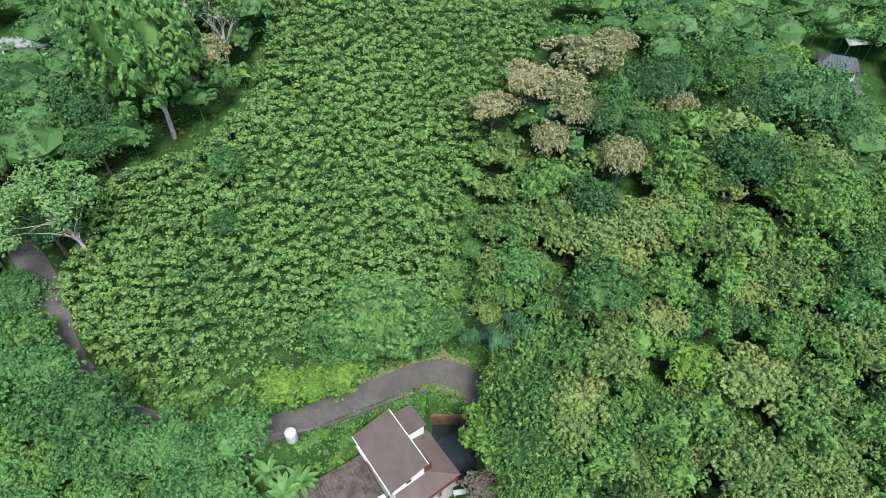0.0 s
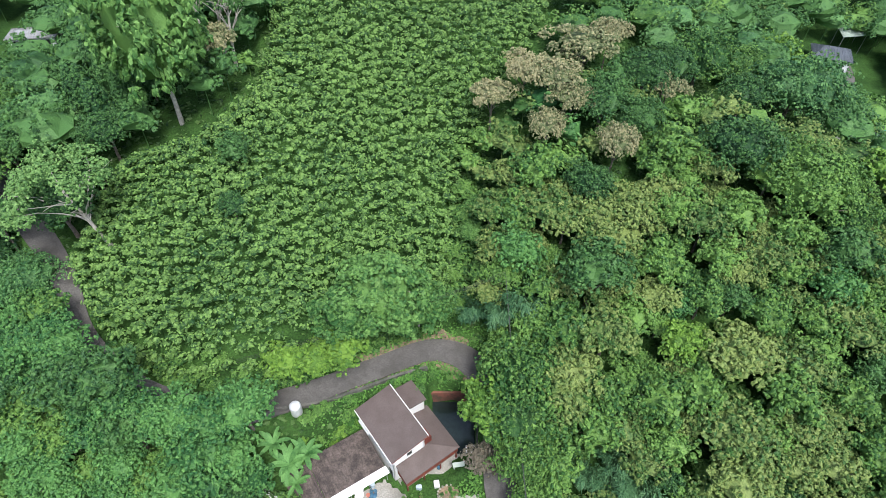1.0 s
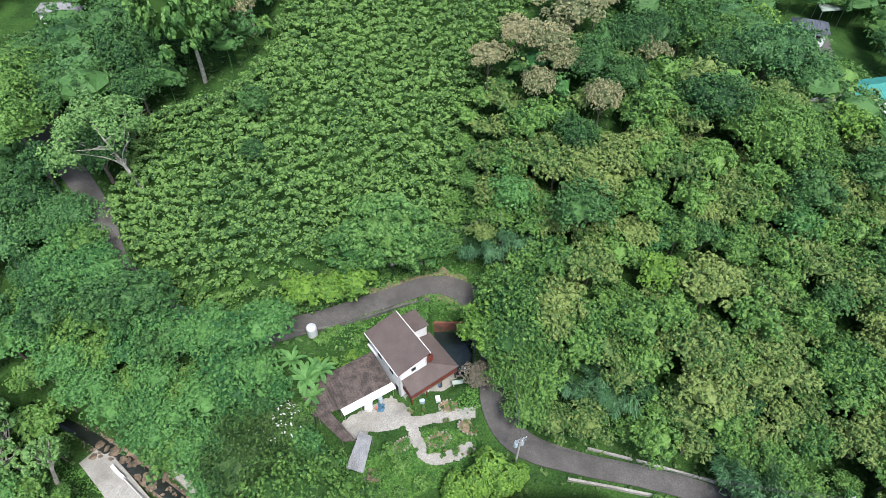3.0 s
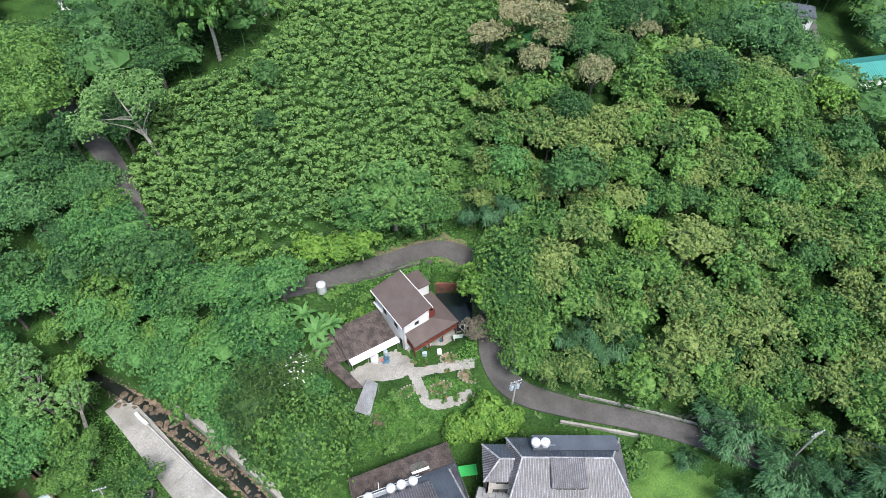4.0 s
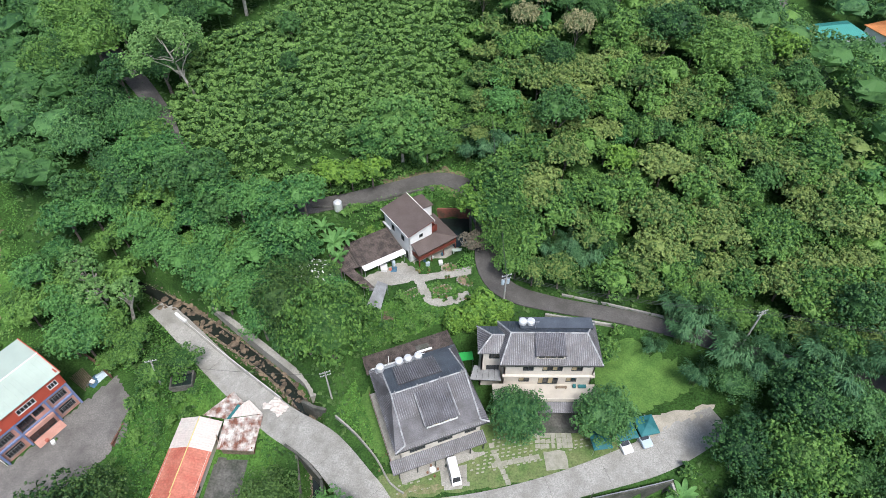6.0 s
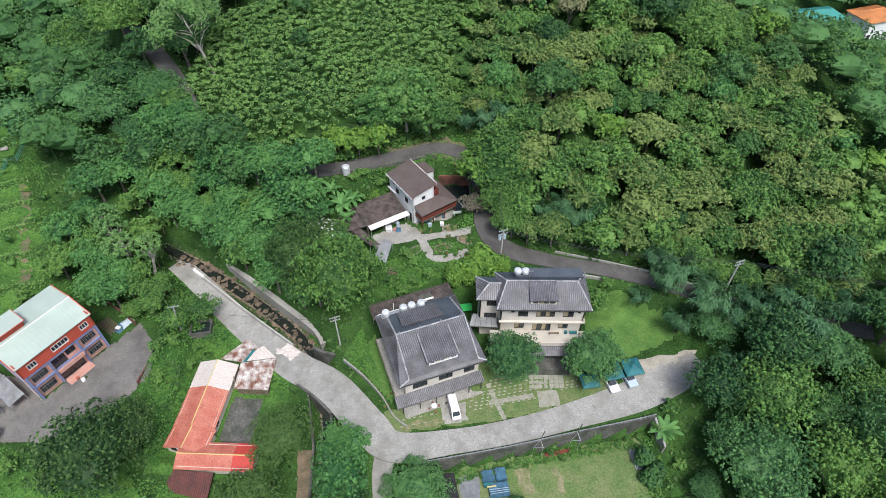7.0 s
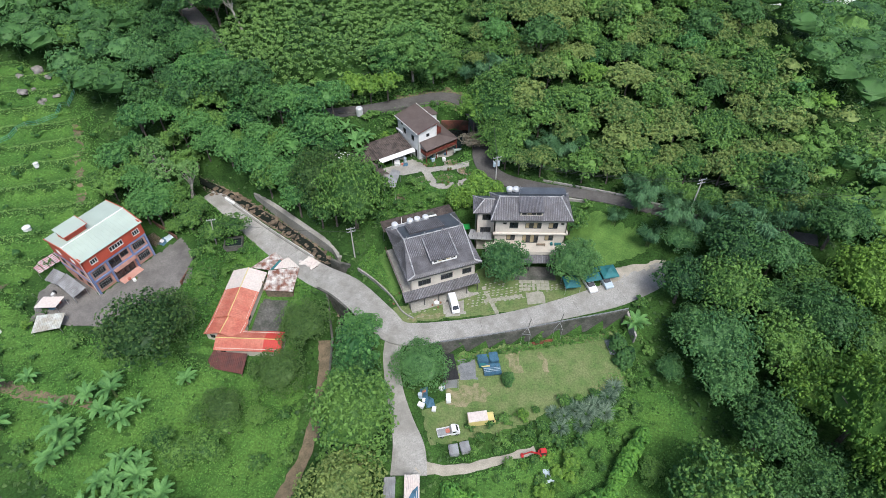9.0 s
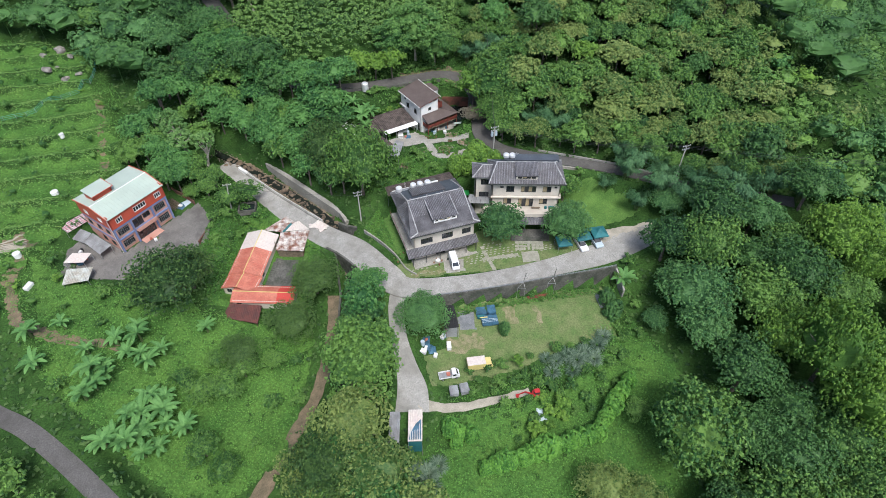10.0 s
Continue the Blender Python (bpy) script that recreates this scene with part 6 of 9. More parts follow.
house_b()
for x in (10.9, 12.2):
    water_tank(pose(x, 17.0, 12.94), 0.66, 0.55)
lc = thing("glass_passage", "glazed link roof between the two tiled houses", "canopy", pose(0, 0, 0.2))
slab("glazing", [(2.6, 11.6, 4.6), (7.7, 11.4, 4.6), (7.7, 13.2, 5.0), (3.4, 14.2, 5.0)], 0.06, M_GREYSHEET, lc)
bars("rafter", [((2.6 + i, 11.6, 4.68), (3.2 + i * 0.9, 14.0, 5.08)) for i in range(6)], 0.04, M_FRAME, lc)
for p in ((2.7, 11.7), (7.6, 11.5), (3.4, 14.0)):
    bars("post", [((*p, -0.2), (*p, 4.6))], 0.05, M_FRAME, lc)
bars("eave_beam", [((2.6, 11.6, 4.6), (7.7, 11.4, 4.6))], 0.05, M_FRAME, lc)
gs = thing("green_shelter", "bright green sheet roof on short posts", "shelter", pose(2.0, 17.6, 0.1, 0, 0, 8))
slab("sheet", [(-1.4, -0.8, 2.4), (1.4, -0.8, 2.4), (1.4, 0.8, 2.5), (-1.4, 0.8, 2.5)], 0.06, M_GREENNET, gs)
for p in ((-1.3, -0.7), (1.3, -0.7), (1.3, 0.7), (-1.3, 0.7)):
    bars("post", [((*p, -0.2), (*p, 2.4))], 0.04, M_GALV, gs)


# ---- white house on the hill ----
def house_w():
    h = thing("white_house", "white two-storey house with brown shingle roofs", "house", pose(-8.2, 36.6, 5.75, 0, 0, 36.2))
    def sl(name, pts, thick, mat, label=""):
        return slab(name, pts, thick, mat, h, label)
    roof = sl("upper_roof", [(-0.5, -0.4, 7.45), (5.4, -0.4, 8.5), (5.4, 9.2, 8.5), (-0.5, 9.2, 7.45)], 0.16, M_BROWNROOF)
    blocks("fascia", [((5.4, -0.4, 8.2), (5.5, 9.2, 8.52)), ((-0.6, -0.42, 7.2), (-0.5, 9.2, 7.44))], M_WHITE, roof)
    bars("drip_edge", [((-0.5, -0.42, 7.4), (5.4, -0.42, 8.45))], 0.05, M_REDWOOD, roof)
    sl("rear_roof", [(5.2, 5.0, 7.1), (8.9, 5.0, 6.6), (8.9, 8.9, 6.6), (5.2, 8.9, 7.1)], 0.14, M_BROWNROOF)
    low = sl("lower_roof", [(0.3, -2.5, 3.75), (9.3, -2.5, 3.75), (5.35, 0.4, 4.85), (0.3, 0.4, 4.85)], 0.14, M_BROWNROOF)
    sl("lower_roof", [(9.3, -2.5, 3.75), (9.3, 6.5, 3.75), (5.35, 6.5, 4.85), (5.35, 0.4, 4.85)], 0.14, M_BROWNROOF)
    bars("hip_cap", [((9.3, -2.5, 3.8), (5.35, 0.4, 4.9))], 0.07, M_BROWNROOF, low)
    wall(h, (0, 0.1), (5.1, 0.1), 0, 7.4, M_WHITE, [(2.2, 3.0, 5.4, 6.2, 0)])
    wall(h, (5.1, 0.1), (5.1, 8.9), 0, 8.2, M_WHITE, [(0.6, 1.6, 5.3, 6.6, 1)])
    wall(h, (5.1, 8.9), (0, 8.9), 0, 7.4, M_WHITE)
    wall(h, (0, 8.9), (0, 0.1), 0, 7.3, M_WHITE, [(1.6, 2.4, 6.0, 6.8, 0), (2.6, 3.6, 4.2, 5.5, 1), (6.0, 7.0, 4.2, 5.5, 1), (7.4, 8.2, 0.1, 2.3, 0)])
    wall(h, (5.103, 5.2), (8.6, 5.2), 0, 6.6, M_WHITE)
    wall(h, (8.6, 5.2), (8.6, 8.7), 0, 6.5, M_WHITE, [(1, 2, 4.6, 5.6, 1)])
    wall(h, (8.6, 8.7), (5.103, 8.7), 0, 6.6, M_WHITE)
    block("sill", (-0.3, 6.6, 3.6), (-0.003, 9.3, 3.9), M_WHITE, h)
    block("eave_balcony", (5.2, 0.3, 4.9), (6.3, 1.9, 5.0), M_TIMBER, h)
    blocks("balcony_screen", [((5.15, 0.12, 5.0), (6.3, 0.2, 6.6)), ((6.2, 0.2, 5.0), (6.28, 1.9, 6.2))], M_REDWOOD, h)
    # Raised veranda with red boarding, on posts.
    deck = block("veranda_deck", (0.5, -2.3, 1.9), (9.1, 0.08, 2.1), M_TIMBER, h)
    block("veranda_deck", (5.2, 0.1, 1.9), (9.1, 5.1, 2.1), M_TIMBER, h)
    for z in (2.2, 2.5, 2.8):
        blocks("board", [((0.5, -2.32, z), (9.12, -2.25, z + 0.22))], M_REDWOOD, deck)
        blocks("board", [((9.05, -2.24, z), (9.12, 5.1, z + 0.22))], M_REDWOOD, deck)
        blocks("board", [((0.48, -2.24, z), (0.55, 0.05, z + 0.22))], M_REDWOOD, deck)
    for x, y in ((0.6, -2.2), (3.4, -2.2), (6.2, -2.2), (9.0, -2.2), (9.0, 1.4), (9.0, 5.0)):
        block("post", (x - 0.08, y - 0.08, -0.2), (x + 0.08, y + 0.08, 3.75), M_REDWOOD, h)
    block("porch_floor", (0.3, -3.0, -0.15), (9.2, 0.05, 0.08), M_PALE, h)
    return h


house_w()


def garage():
    g = thing("garage", "low garage with a mottled brown sheet roof", "garage", pose(-17, 33, 5.65, 0, 0, 32))
    roof_plane(g, [(-0.2, 0.2, 2.7), (8.7, 0.2, 2.7), (8.7, 6.5, 3.2), (-0.2, 6.5, 3.2)], (0, -1), M_RUSTBROWN, M_RUSTBROWN, 0.45, 0.1, "roof")
    roof_plane(g, [(-4.0, 1.2, 2.4), (-0.25, 0.4, 2.6), (-0.25, 6.4, 3.0), (-4.0, 6.0, 2.8)], (0, -1), M_RUSTBROWN, M_RUSTBROWN, 0.45, 0.1, "roof")
    slab("awning", [(0.1, -0.9, 2.35), (8.9, -0.9, 2.35), (8.8, 0.15, 2.72), (0.0, 0.15, 2.72)], 0.06, M_WHITE, g, "white sheet awning")
    wall(g, (8.6, 6.3), (-0.1, 6.3), -0.1, 3.0, M_DARKCON)
    wall(g, (-0.1, 6.3), (-0.1, 0.4), -0.1, 2.6, M_DARKCON)
    wall(g, (8.6, 0.4), (8.6, 6.3), -0.1, 2.6, M_CREAM)
    wall(g, (-3.8, 5.8), (-3.8, 1.3), -0.1, 2.4, M_DARKCON)
    for x in (0.2, 3.0, 5.8, 8.5):
        bars("post", [((x, -0.7, -0.2), (x, -0.7, 2.4))], 0.05, M_GALV, g)
    return g


garage()


# ---- red house with its yard ----
def house_red():
    h = thing("red_house", "three-storey red and pink house with a pale sheet roof", "house", pose(-67.2, -2.6, 2.7, 0, 0, 58.2))
    W, D = 12.7, 10.2
    roof = slab("roof_plane", [(-0.2, -0.3, 9.1), (W + 0.2, -0.3, 9.1), (W + 0.2, 4.6, 10.3), (-0.2, 4.6, 10.3)], 0.12, M_PALEROOF, h)
    slab("roof_plane", [(W + 0.2, D + 0.2, 9.6), (-0.2, D + 0.2, 9.6), (-0.2, 4.62, 10.3), (W + 0.2, 4.62, 10.3)], 0.12, M_PALEROOF, h)
    ribs("seams", [(-0.2, -0.3, 9.1), (W + 0.2, -0.3, 9.1), (W + 0.2, 4.6, 10.3), (-0.2, 4.6, 10.3)], (0, -1), 0.75, M_PALEROOF, roof, 0.03, 0.03)
    bars("ridge_cap", [((-0.2, 4.6, 10.33), (W + 0.2, 4.6, 10.33))], 0.1, M_WHITE, roof)
    for x in (-0.24, W + 0.24):
        bars("verge", [((x, -0.3, 9.12), (x, 4.6, 10.32)), ((x, 4.6, 10.32), (x, D + 0.2, 9.62))], 0.1, M_REDCLAD, roof)
    box_ = wall(h, (1.6, 5.4), (5.6, 5.4), 9.9, 11.5, M_REDCLAD, name="roof_room")
    for p, q in (((5.6, 5.4), (5.6, 8.4)), ((5.6, 8.4), (1.6, 8.4)), ((1.6, 8.4), (1.6, 5.4))):
        wall(box_, p, q, 9.5, 11.5, M_REDCLAD, name="cladding")
    slab("cap_roof", [(1.3, 4.9, 11.55), (5.9, 4.9, 11.55), (5.9, 8.6, 11.75), (1.3, 8.6, 11.75)], 0.12, M_PALEROOF, box_)
    bars("cap_trim", [((1.3, 4.9, 11.5), (5.9, 4.9, 11.5)), ((5.9, 4.9, 11.5), (5.9, 8.6, 11.7))], 0.08, M_REDCLAD, box_)
    # Top floor in red sheet, two floors in pink render below.
    wall(h, (0, 0), (W, 0), 6.2, 9.0, M_REDCLAD, [(1.4, 2.8, 7.0, 8.2, 2), (5.4, 8.2, 7.0, 8.2, 4), (10.4, 11.8, 7.0, 8.2, 2)], frame_mat=M_WFRAME, name="upper_wall")
    wall(h, (W, 0), (W, D), 6.2, 9.4, M_REDCLAD, name="upper_wall")
    wall(h, (W, D), (0, D), 6.2, 9.4, M_REDCLAD, name="upper_wall")
    wall(h, (0, D), (0, 0), 6.2, 9.4, M_REDCLAD, [(2, 3.2, 7.0, 8.0, 1), (6.4, 7.6, 7.0, 8.0, 1)], frame_mat=M_WFRAME, name="upper_wall")
    wall(h, (0.1, 0.35), (W - 0.1, 0.35), 0, 6.197, M_PINK, [(0.7, 3.2, 3.9, 5.3, 3), (0.7, 3.2, 0.8, 2.3, 3), (9.4, 11.8, 3.9, 5.3, 3), (9.4, 11.8, 0.8, 2.3, 3), (4.2, 6.4, 3.4, 5.4, 1), (6.6, 8.2, 4.2, 5.4, 1), (4.2, 8.2, 0.1, 2.5, 3)])
    wall(h, (W - 0.1, 0.35), (W - 0.1, D - 0.1), 0, 6.197, M_PINK, [(2, 3.6, 4, 5.3, 1)])
    wall(h, (W - 0.1, D - 0.1), (0.1, D - 0.1), 0, 6.197, M_PINK)
    wall(h, (0.1, D - 0.1), (0.1, 0.35), 0, 6.197, M_PINK, [(1.2, 2.4, 4, 5.2, 1), (4.2, 5.4, 4, 5.2, 1), (7, 8.2, 4, 5.2, 1), (4.2, 5.4, 1, 2.2, 1), (7, 8.2, 1, 2.2, 1)])
    for x in (0.1, 3.8, 8.7, W - 0.4):
        block("pillar", (x, -0.05, 0), (x + 0.32, 0.33, 6.19), M_BLUETRIM, h)
    for z in (3.0, 5.75):
        block("blue_band", (0.44, 0.02, z), (W - 0.44, 0.34, z + 0.32), M_BLUETRIM, h)
        block("blue_band", (-0.02, 0.4, z), (0.097, D - 0.2, z + 0.32), M_BLUETRIM, h)
    blocks("balcony", [((4.2, -0.9, 3.0), (8.68, 0.0, 3.15)), ((4.2, -0.95, 3.15), (8.68, -0.83, 3.9))], M_PINK, h)
    block("porch_step", (4.2, -1.5, -0.1), (8.7, 0.3, 0.12), M_PINK, h)
    for x in (0.75, 9.45):
        for z in (0.75, 3.85):
            bars("window_grille", [((x + i * 0.4, 0.1, z), (x + i * 0.4, 0.1, z + 1.55)) for i in range(7)] + [((x, 0.1, z + 0.1), (x + 2.4, 0.1, z + 0.1)), ((x, 0.1, z + 1.4), (x + 2.4, 0.1, z + 1.4))], 0.03, M_GALV, h)
    bars("drainpipe", [((-0.1, 0.2, 0.0), (-0.1, 0.2, 9.0))], 0.06, M_WFRAME, h)
    return h


house_red()


# ---- orange farmhouse with rusty sheds ----
def gable(parent, p0, p1, half, eave, ridge, mats, wall_mat, base, name="roof_plane"):
    """A gabled sheet roof along p0-p1, in bands of one or more materials, on low walls."""
    d = math.dist(p0, p1)
    ux, uy = (p1[0] - p0[0]) / d, (p1[1] - p0[1]) / d
    n = (-uy, ux)
    for a, b, mat in mats:
        for s in (1, -1):
            c = [(p0[0] + ux * u * d + n[0] * o * s, p0[1] + uy * u * d + n[1] * o * s, z) for u, o, z in ((a, half, eave), (b, half, eave), (b, 0, ridge), (a, 0, ridge))]
            pl = slab(name, c if s < 0 else c[::-1], 0.07, mat, parent)
            ribs("corrugations", c if s < 0 else c[::-1], (n[0] * s, n[1] * s), 0.4, mat, pl, 0.05, 0.04)
    bars("ridge_cap", [((*p0, ridge + 0.03), (*p1, ridge + 0.03))], 0.09, M_YELLOW if mats[0][2] is M_ORANGE or len(mats) > 1 else mats[0][2], parent)
    k = half - 0.35
    cs = [(p0[0] + ux * u + n[0] * o, p0[1] + uy * u + n[1] * o) for u, o in ((0.3, -k), (d - 0.3, -k), (d - 0.3, k), (0.3, k))]
    for a, b in zip(cs, cs[1:] + cs[:1]):
        wall(parent, a, b, base, eave + 0.15, wall_mat, [(0.8, 1.8, base + 0.9, base + 1.9, 1)] if math.dist(a, b) > 4 else ())


o = thing("orange_farmhouse", "long low farmhouse with faded orange and white sheet roofs", "house")
gable(o, (-41.7, 6.8), (-42.6, -5.6), 3.5, -0.5, 0.75, [(0, 0.42, M_WHITESHEET), (0.42, 1.0, M_ORANGE)], M_CREAM, -2.8)
gable(o, (-42.5, -5.2), (-43.2, -9.4), 3.6, -0.75, 0.45, [(0, 1, M_ORANGE)], M_CREAM, -2.8)
gable(o, (-43.9, -10.0), (-31.4, -10.3), 2.3, -0.85, -0.12, [(0, 0.72, M_ORANGE), (0.72, 1.0, M_REDSHEET)], M_CREAM, -2.9)
roof_plane(o, [(-45.0, -15.2, -1.9), (-37.7, -16.6, -1.9), (-37.6, -12.7, -1.25), (-44.0, -12.2, -1.25)], (0, -1), M_MAROON, M_MAROON, 0.35, 0.08, "lean_to_roof")
for p in ((-44.7, -15.0), (-41.4, -15.7), (-38.0, -16.3)):
    bars("post", [((*p, -4.2), (*p, -1.85))], 0.07, M_TIMBER, o)
r = thing("rusty_shed", "shed roofed with rust-streaked white sheets", "shed", group="sheds by the farmhouse")
roof_plane(r, [(-37.9, 1.7, -0.35), (-31.9, 1.4, -0.35), (-31.6, 7.6, 0.1), (-37.7, 6.6, 0.1)], (0, -1), M_RUSTY, M_RUSTY, 0.4, 0.06, "roof_sheet")
roof_plane(r, [(-41.6, 7.4, 0.0), (-37.8, 6.7, 0.15), (-35.2, 9.6, 0.4), (-37.5, 11.6, 0.3)], (-0.7, 0.7), M_RUSTY, M_RUSTY, 0.4, 0.06, "roof_sheet")
roof_plane(r, [(-37.6, 6.75, 0.2), (-31.7, 7.7, 0.15), (-34.4, 10.0, 0.45), (-35.1, 9.5, 0.45)], (0, -1), M_WHITESHEET, M_WHITESHEET, 0.4, 0.06, "roof_sheet")
wall(r, (-37.5, 2.0), (-32.2, 1.8), -2.8, -0.5, M_TIMBER)
wall(r, (-32.2, 1.8), (-31.9, 7.4), -2.8, -0.3, M_BRICK)
wall(r, (-31.9, 7.4), (-34.6, 9.6), -2.8, -0.1, M_BRICK)
wall(r, (-40.9, 7.6), (-37.5, 2.0), -2.8, -0.4, M_TIMBER)
slab("patch_sheet", [(-37.4, 6.6, 0.3), (-36.8, 6.7, 0.3), (-35.6, 9.0, 0.5), (-36.1, 9.2, 0.5)], 0.05, M_TEAL, r, "teal patch sheet")
yd = sheet("courtyard", [(-38.4, 1.4), (-33, 1.2), (-33, -7.4), (-38.8, -7.0)], M_DARKCON, "dark stained concrete courtyard of the farmhouse", 0.06, category="yard", wobble=0.1)

# ---- lawns, yards and paving ----
sheet("lawn", [(-13, -3), (-9.5, -6.4), (9, -3.8), (20, -1), (28, 1.6), (27, 5.5), (23, 6.5), (7, 9), (-6, -1)], M_LAWN, "patchy mown lawn before the houses", 0.05)
sheet("lawn", [(24, 8.5), (31, 7.6), (41, 12), (38, 16), (30, 19.5), (24, 19)], M_GREENLAWN, "mown grass bank beside the terrace house", 0.16)
sheet("lawn", [(-17, 9), (-14.6, 3), (-10.5, -1), (-9.6, 1), (-14.6, 13)], M_GREENLAWN, "narrow strip of grass by the lane", 0.05)
sheet("lawn", [(-3.8, -11.8), (9, -9.1), (31.6, -4.6), (32, -16), (22, -19), (12, -24), (-4, -28), (-5.6, -22), (-1, -19)], M_LAWN, "wide mown lawn below the retaining wall", 0.05)
sheet("yard", [(-67.3, -2.7), (-70, 1.2), (-75.6, 1.8), (-78.4, -3), (-76.8, -9.8), (-70, -10), (-63.5, -9.8), (-56, -4.5), (-51.8, 3), (-52.6, 8.4), (-57, 13.2), (-60.6, 8)], M_DARKYARD, "grey stained concrete yard of the red house", 0.06, category="yard")
sheet("yard", [(-17.8, 32.2), (-9.8, 37), (-6.6, 34.6), (-6.2, 32.2), (-8.6, 31.0), (-12.6, 30.6), (-15.4, 29.4)], M_PALE, "pale concrete forecourt of the white house", 0.05, category="yard", wobble=0.25)
def strip(points, half):
    """The outline of a winding path of one width."""
    mid = [p[:2] for p in along([(*p, 0, 0) for p in points], 0.8)]
    left, right = [], []
    for i, (x, y) in enumerate(mid):
        (ax, ay), (bx, by) = mid[max(i - 1, 0)], mid[min(i + 1, len(mid) - 1)]
        d = math.hypot(bx - ax, by - ay)
        left.append((x - (by - ay) / d * half, y + (bx - ax) / d * half))
        right.append((x + (by - ay) / d * half, y - (bx - ax) / d * half))
    return left + right[::-1]


GARDEN_WALKS = []
for up, line in enumerate(([(-9.5, 33.4), (-6.6, 32.2), (-3.2, 32.8), (0.4, 33.5), (3.4, 33.2)], [(-6.8, 32.4), (-5.6, 29.6), (-4.4, 27.2), (-2.4, 26.4), (0.4, 27.2), (2.9, 28.6)])):
    GARDEN_WALKS.append(strip(line, 1.05))
    sheet("path", strip(line, 0.95), M_PALE, "winding pale concrete garden path", 0.09 + 0.02 * up, 0.4, "path", wobble=0.25)
sheet("apron", [(29, 3.5), (33, 2.5), (42, 6.5), (43, 9.2), (38, 8.2), (31, 7.4)], M_SAND, "sandy gravel apron beside the lane", 0.07, category="gravel")
sheet("bare_ground", [(-1, -17.6), (5, -16), (7, -18.6), (2, -21), (-2, -20)], M_DIRTLAWN, "worn bare patch in the grass", 0.07, category="ground", wobble=0.8)
sheet("bare_ground", [(9.5, -10.4), (12, -10), (13, -14), (10.6, -14.4)], M_DIRTLAWN, "worn bare patch in the grass", 0.07, category="ground", wobble=0.8)
sheet("bare_ground", [(15.6, -10.2), (16.8, -10), (18, -14), (16.8, -14.6)], M_DIRTLAWN, "worn bare patch in the grass", 0.07, category="ground", wobble=0.8)
sheet("bare_ground", [(-9, -5.9), (-1, -4.6), (-1, -3.4), (-8.6, -4.4)], M_DIRTLAWN, "worn bare patch in the grass", 0.07, category="ground", wobble=0.8)
sheet("pad", [(0.6, -12), (4.2, -11.4), (4.5, -15.6), (1.1, -15.8)], M_GRAVEL, "grey gravel pad below the wall", 0.08, category="gravel")
sheet("pad", [(-2.2, -1.4), (2.2, -0.6), (2.4, -4.2), (-1.8, -4.7)], M_PALE, "pale concrete parking pad", 0.08, category="paving", wobble=0.05)
sheet("pad", [(14.2, 1.6), (17.8, 1.6), (17.9, -1.3), (14.3, -1.6)], M_STONE, "round worn stone patio in the lawn", 0.08, category="paving", wobble=0.3)
sheet("verge", [(-17, -2.2), (-14.5, -6.6), (-15.4, -8.6), (-18.4, -5)], M_DIRT, "bare earth verge beside the lane", 0.06, category="ground")
sheet("verge", [(-15, 53), (-8, 56.6), (-2, 58.6), (3, 57.4), (2, 56), (-3, 57.2), (-9, 54.4), (-14, 51.6)], M_LITTER, "leaf-strewn verge under the bank", 0.06, category="ground", wobble=0.6)
sheet("verge", [(-16, 48.6), (-8, 52), (-2, 54), (3, 51), (1, 49.8), (-3, 52.4), (-9, 50.2), (-15, 47)], M_LITTER, "leaf-strewn verge along the retaining wall", 0.06, category="ground", wobble=0.6)
sheet("river_bed", [(p[0] - 0.8, p[1] - 1.2) for p in CREEK[8:40]] + [(p[0] + 0.8, p[1] + 1.2) for p in CREEK[8:40]][::-1], M_ROCK, "stony brown bed of the creek", 0.04, category="creek", wobble=0.2)
sheet("path", [(-89, 42), (-87, 42), (-82.6, 31), (-80, 24), (-77, 18), (-78.6, 17), (-82, 24), (-85, 32)], M_DIRT, "worn earth footpath down the grassy slope", 0.05, category="path", wobble=0.6)
sheet("path", [(-86, -2), (-84, -2), (-84.5, -12), (-79, -20), (-70, -23), (-58, -24.6), (-58, -26), (-71, -25), (-80.6, -21.6), (-86.6, -12)], M_DIRT, "narrow earth footpath through the weeds", 0.05, category="path", wobble=0.5)

sheet("meadow", TERRACES, M_MEADOW, "rough green meadow on worn field terraces", 0.02, 1.3, "meadow", wobble=0.8)
for poly in SLOPES:
    sheet("meadow", poly, M_MEADOW, "rough green weedy slope below the houses", 0.02, 0.9, "meadow", wobble=0.8)

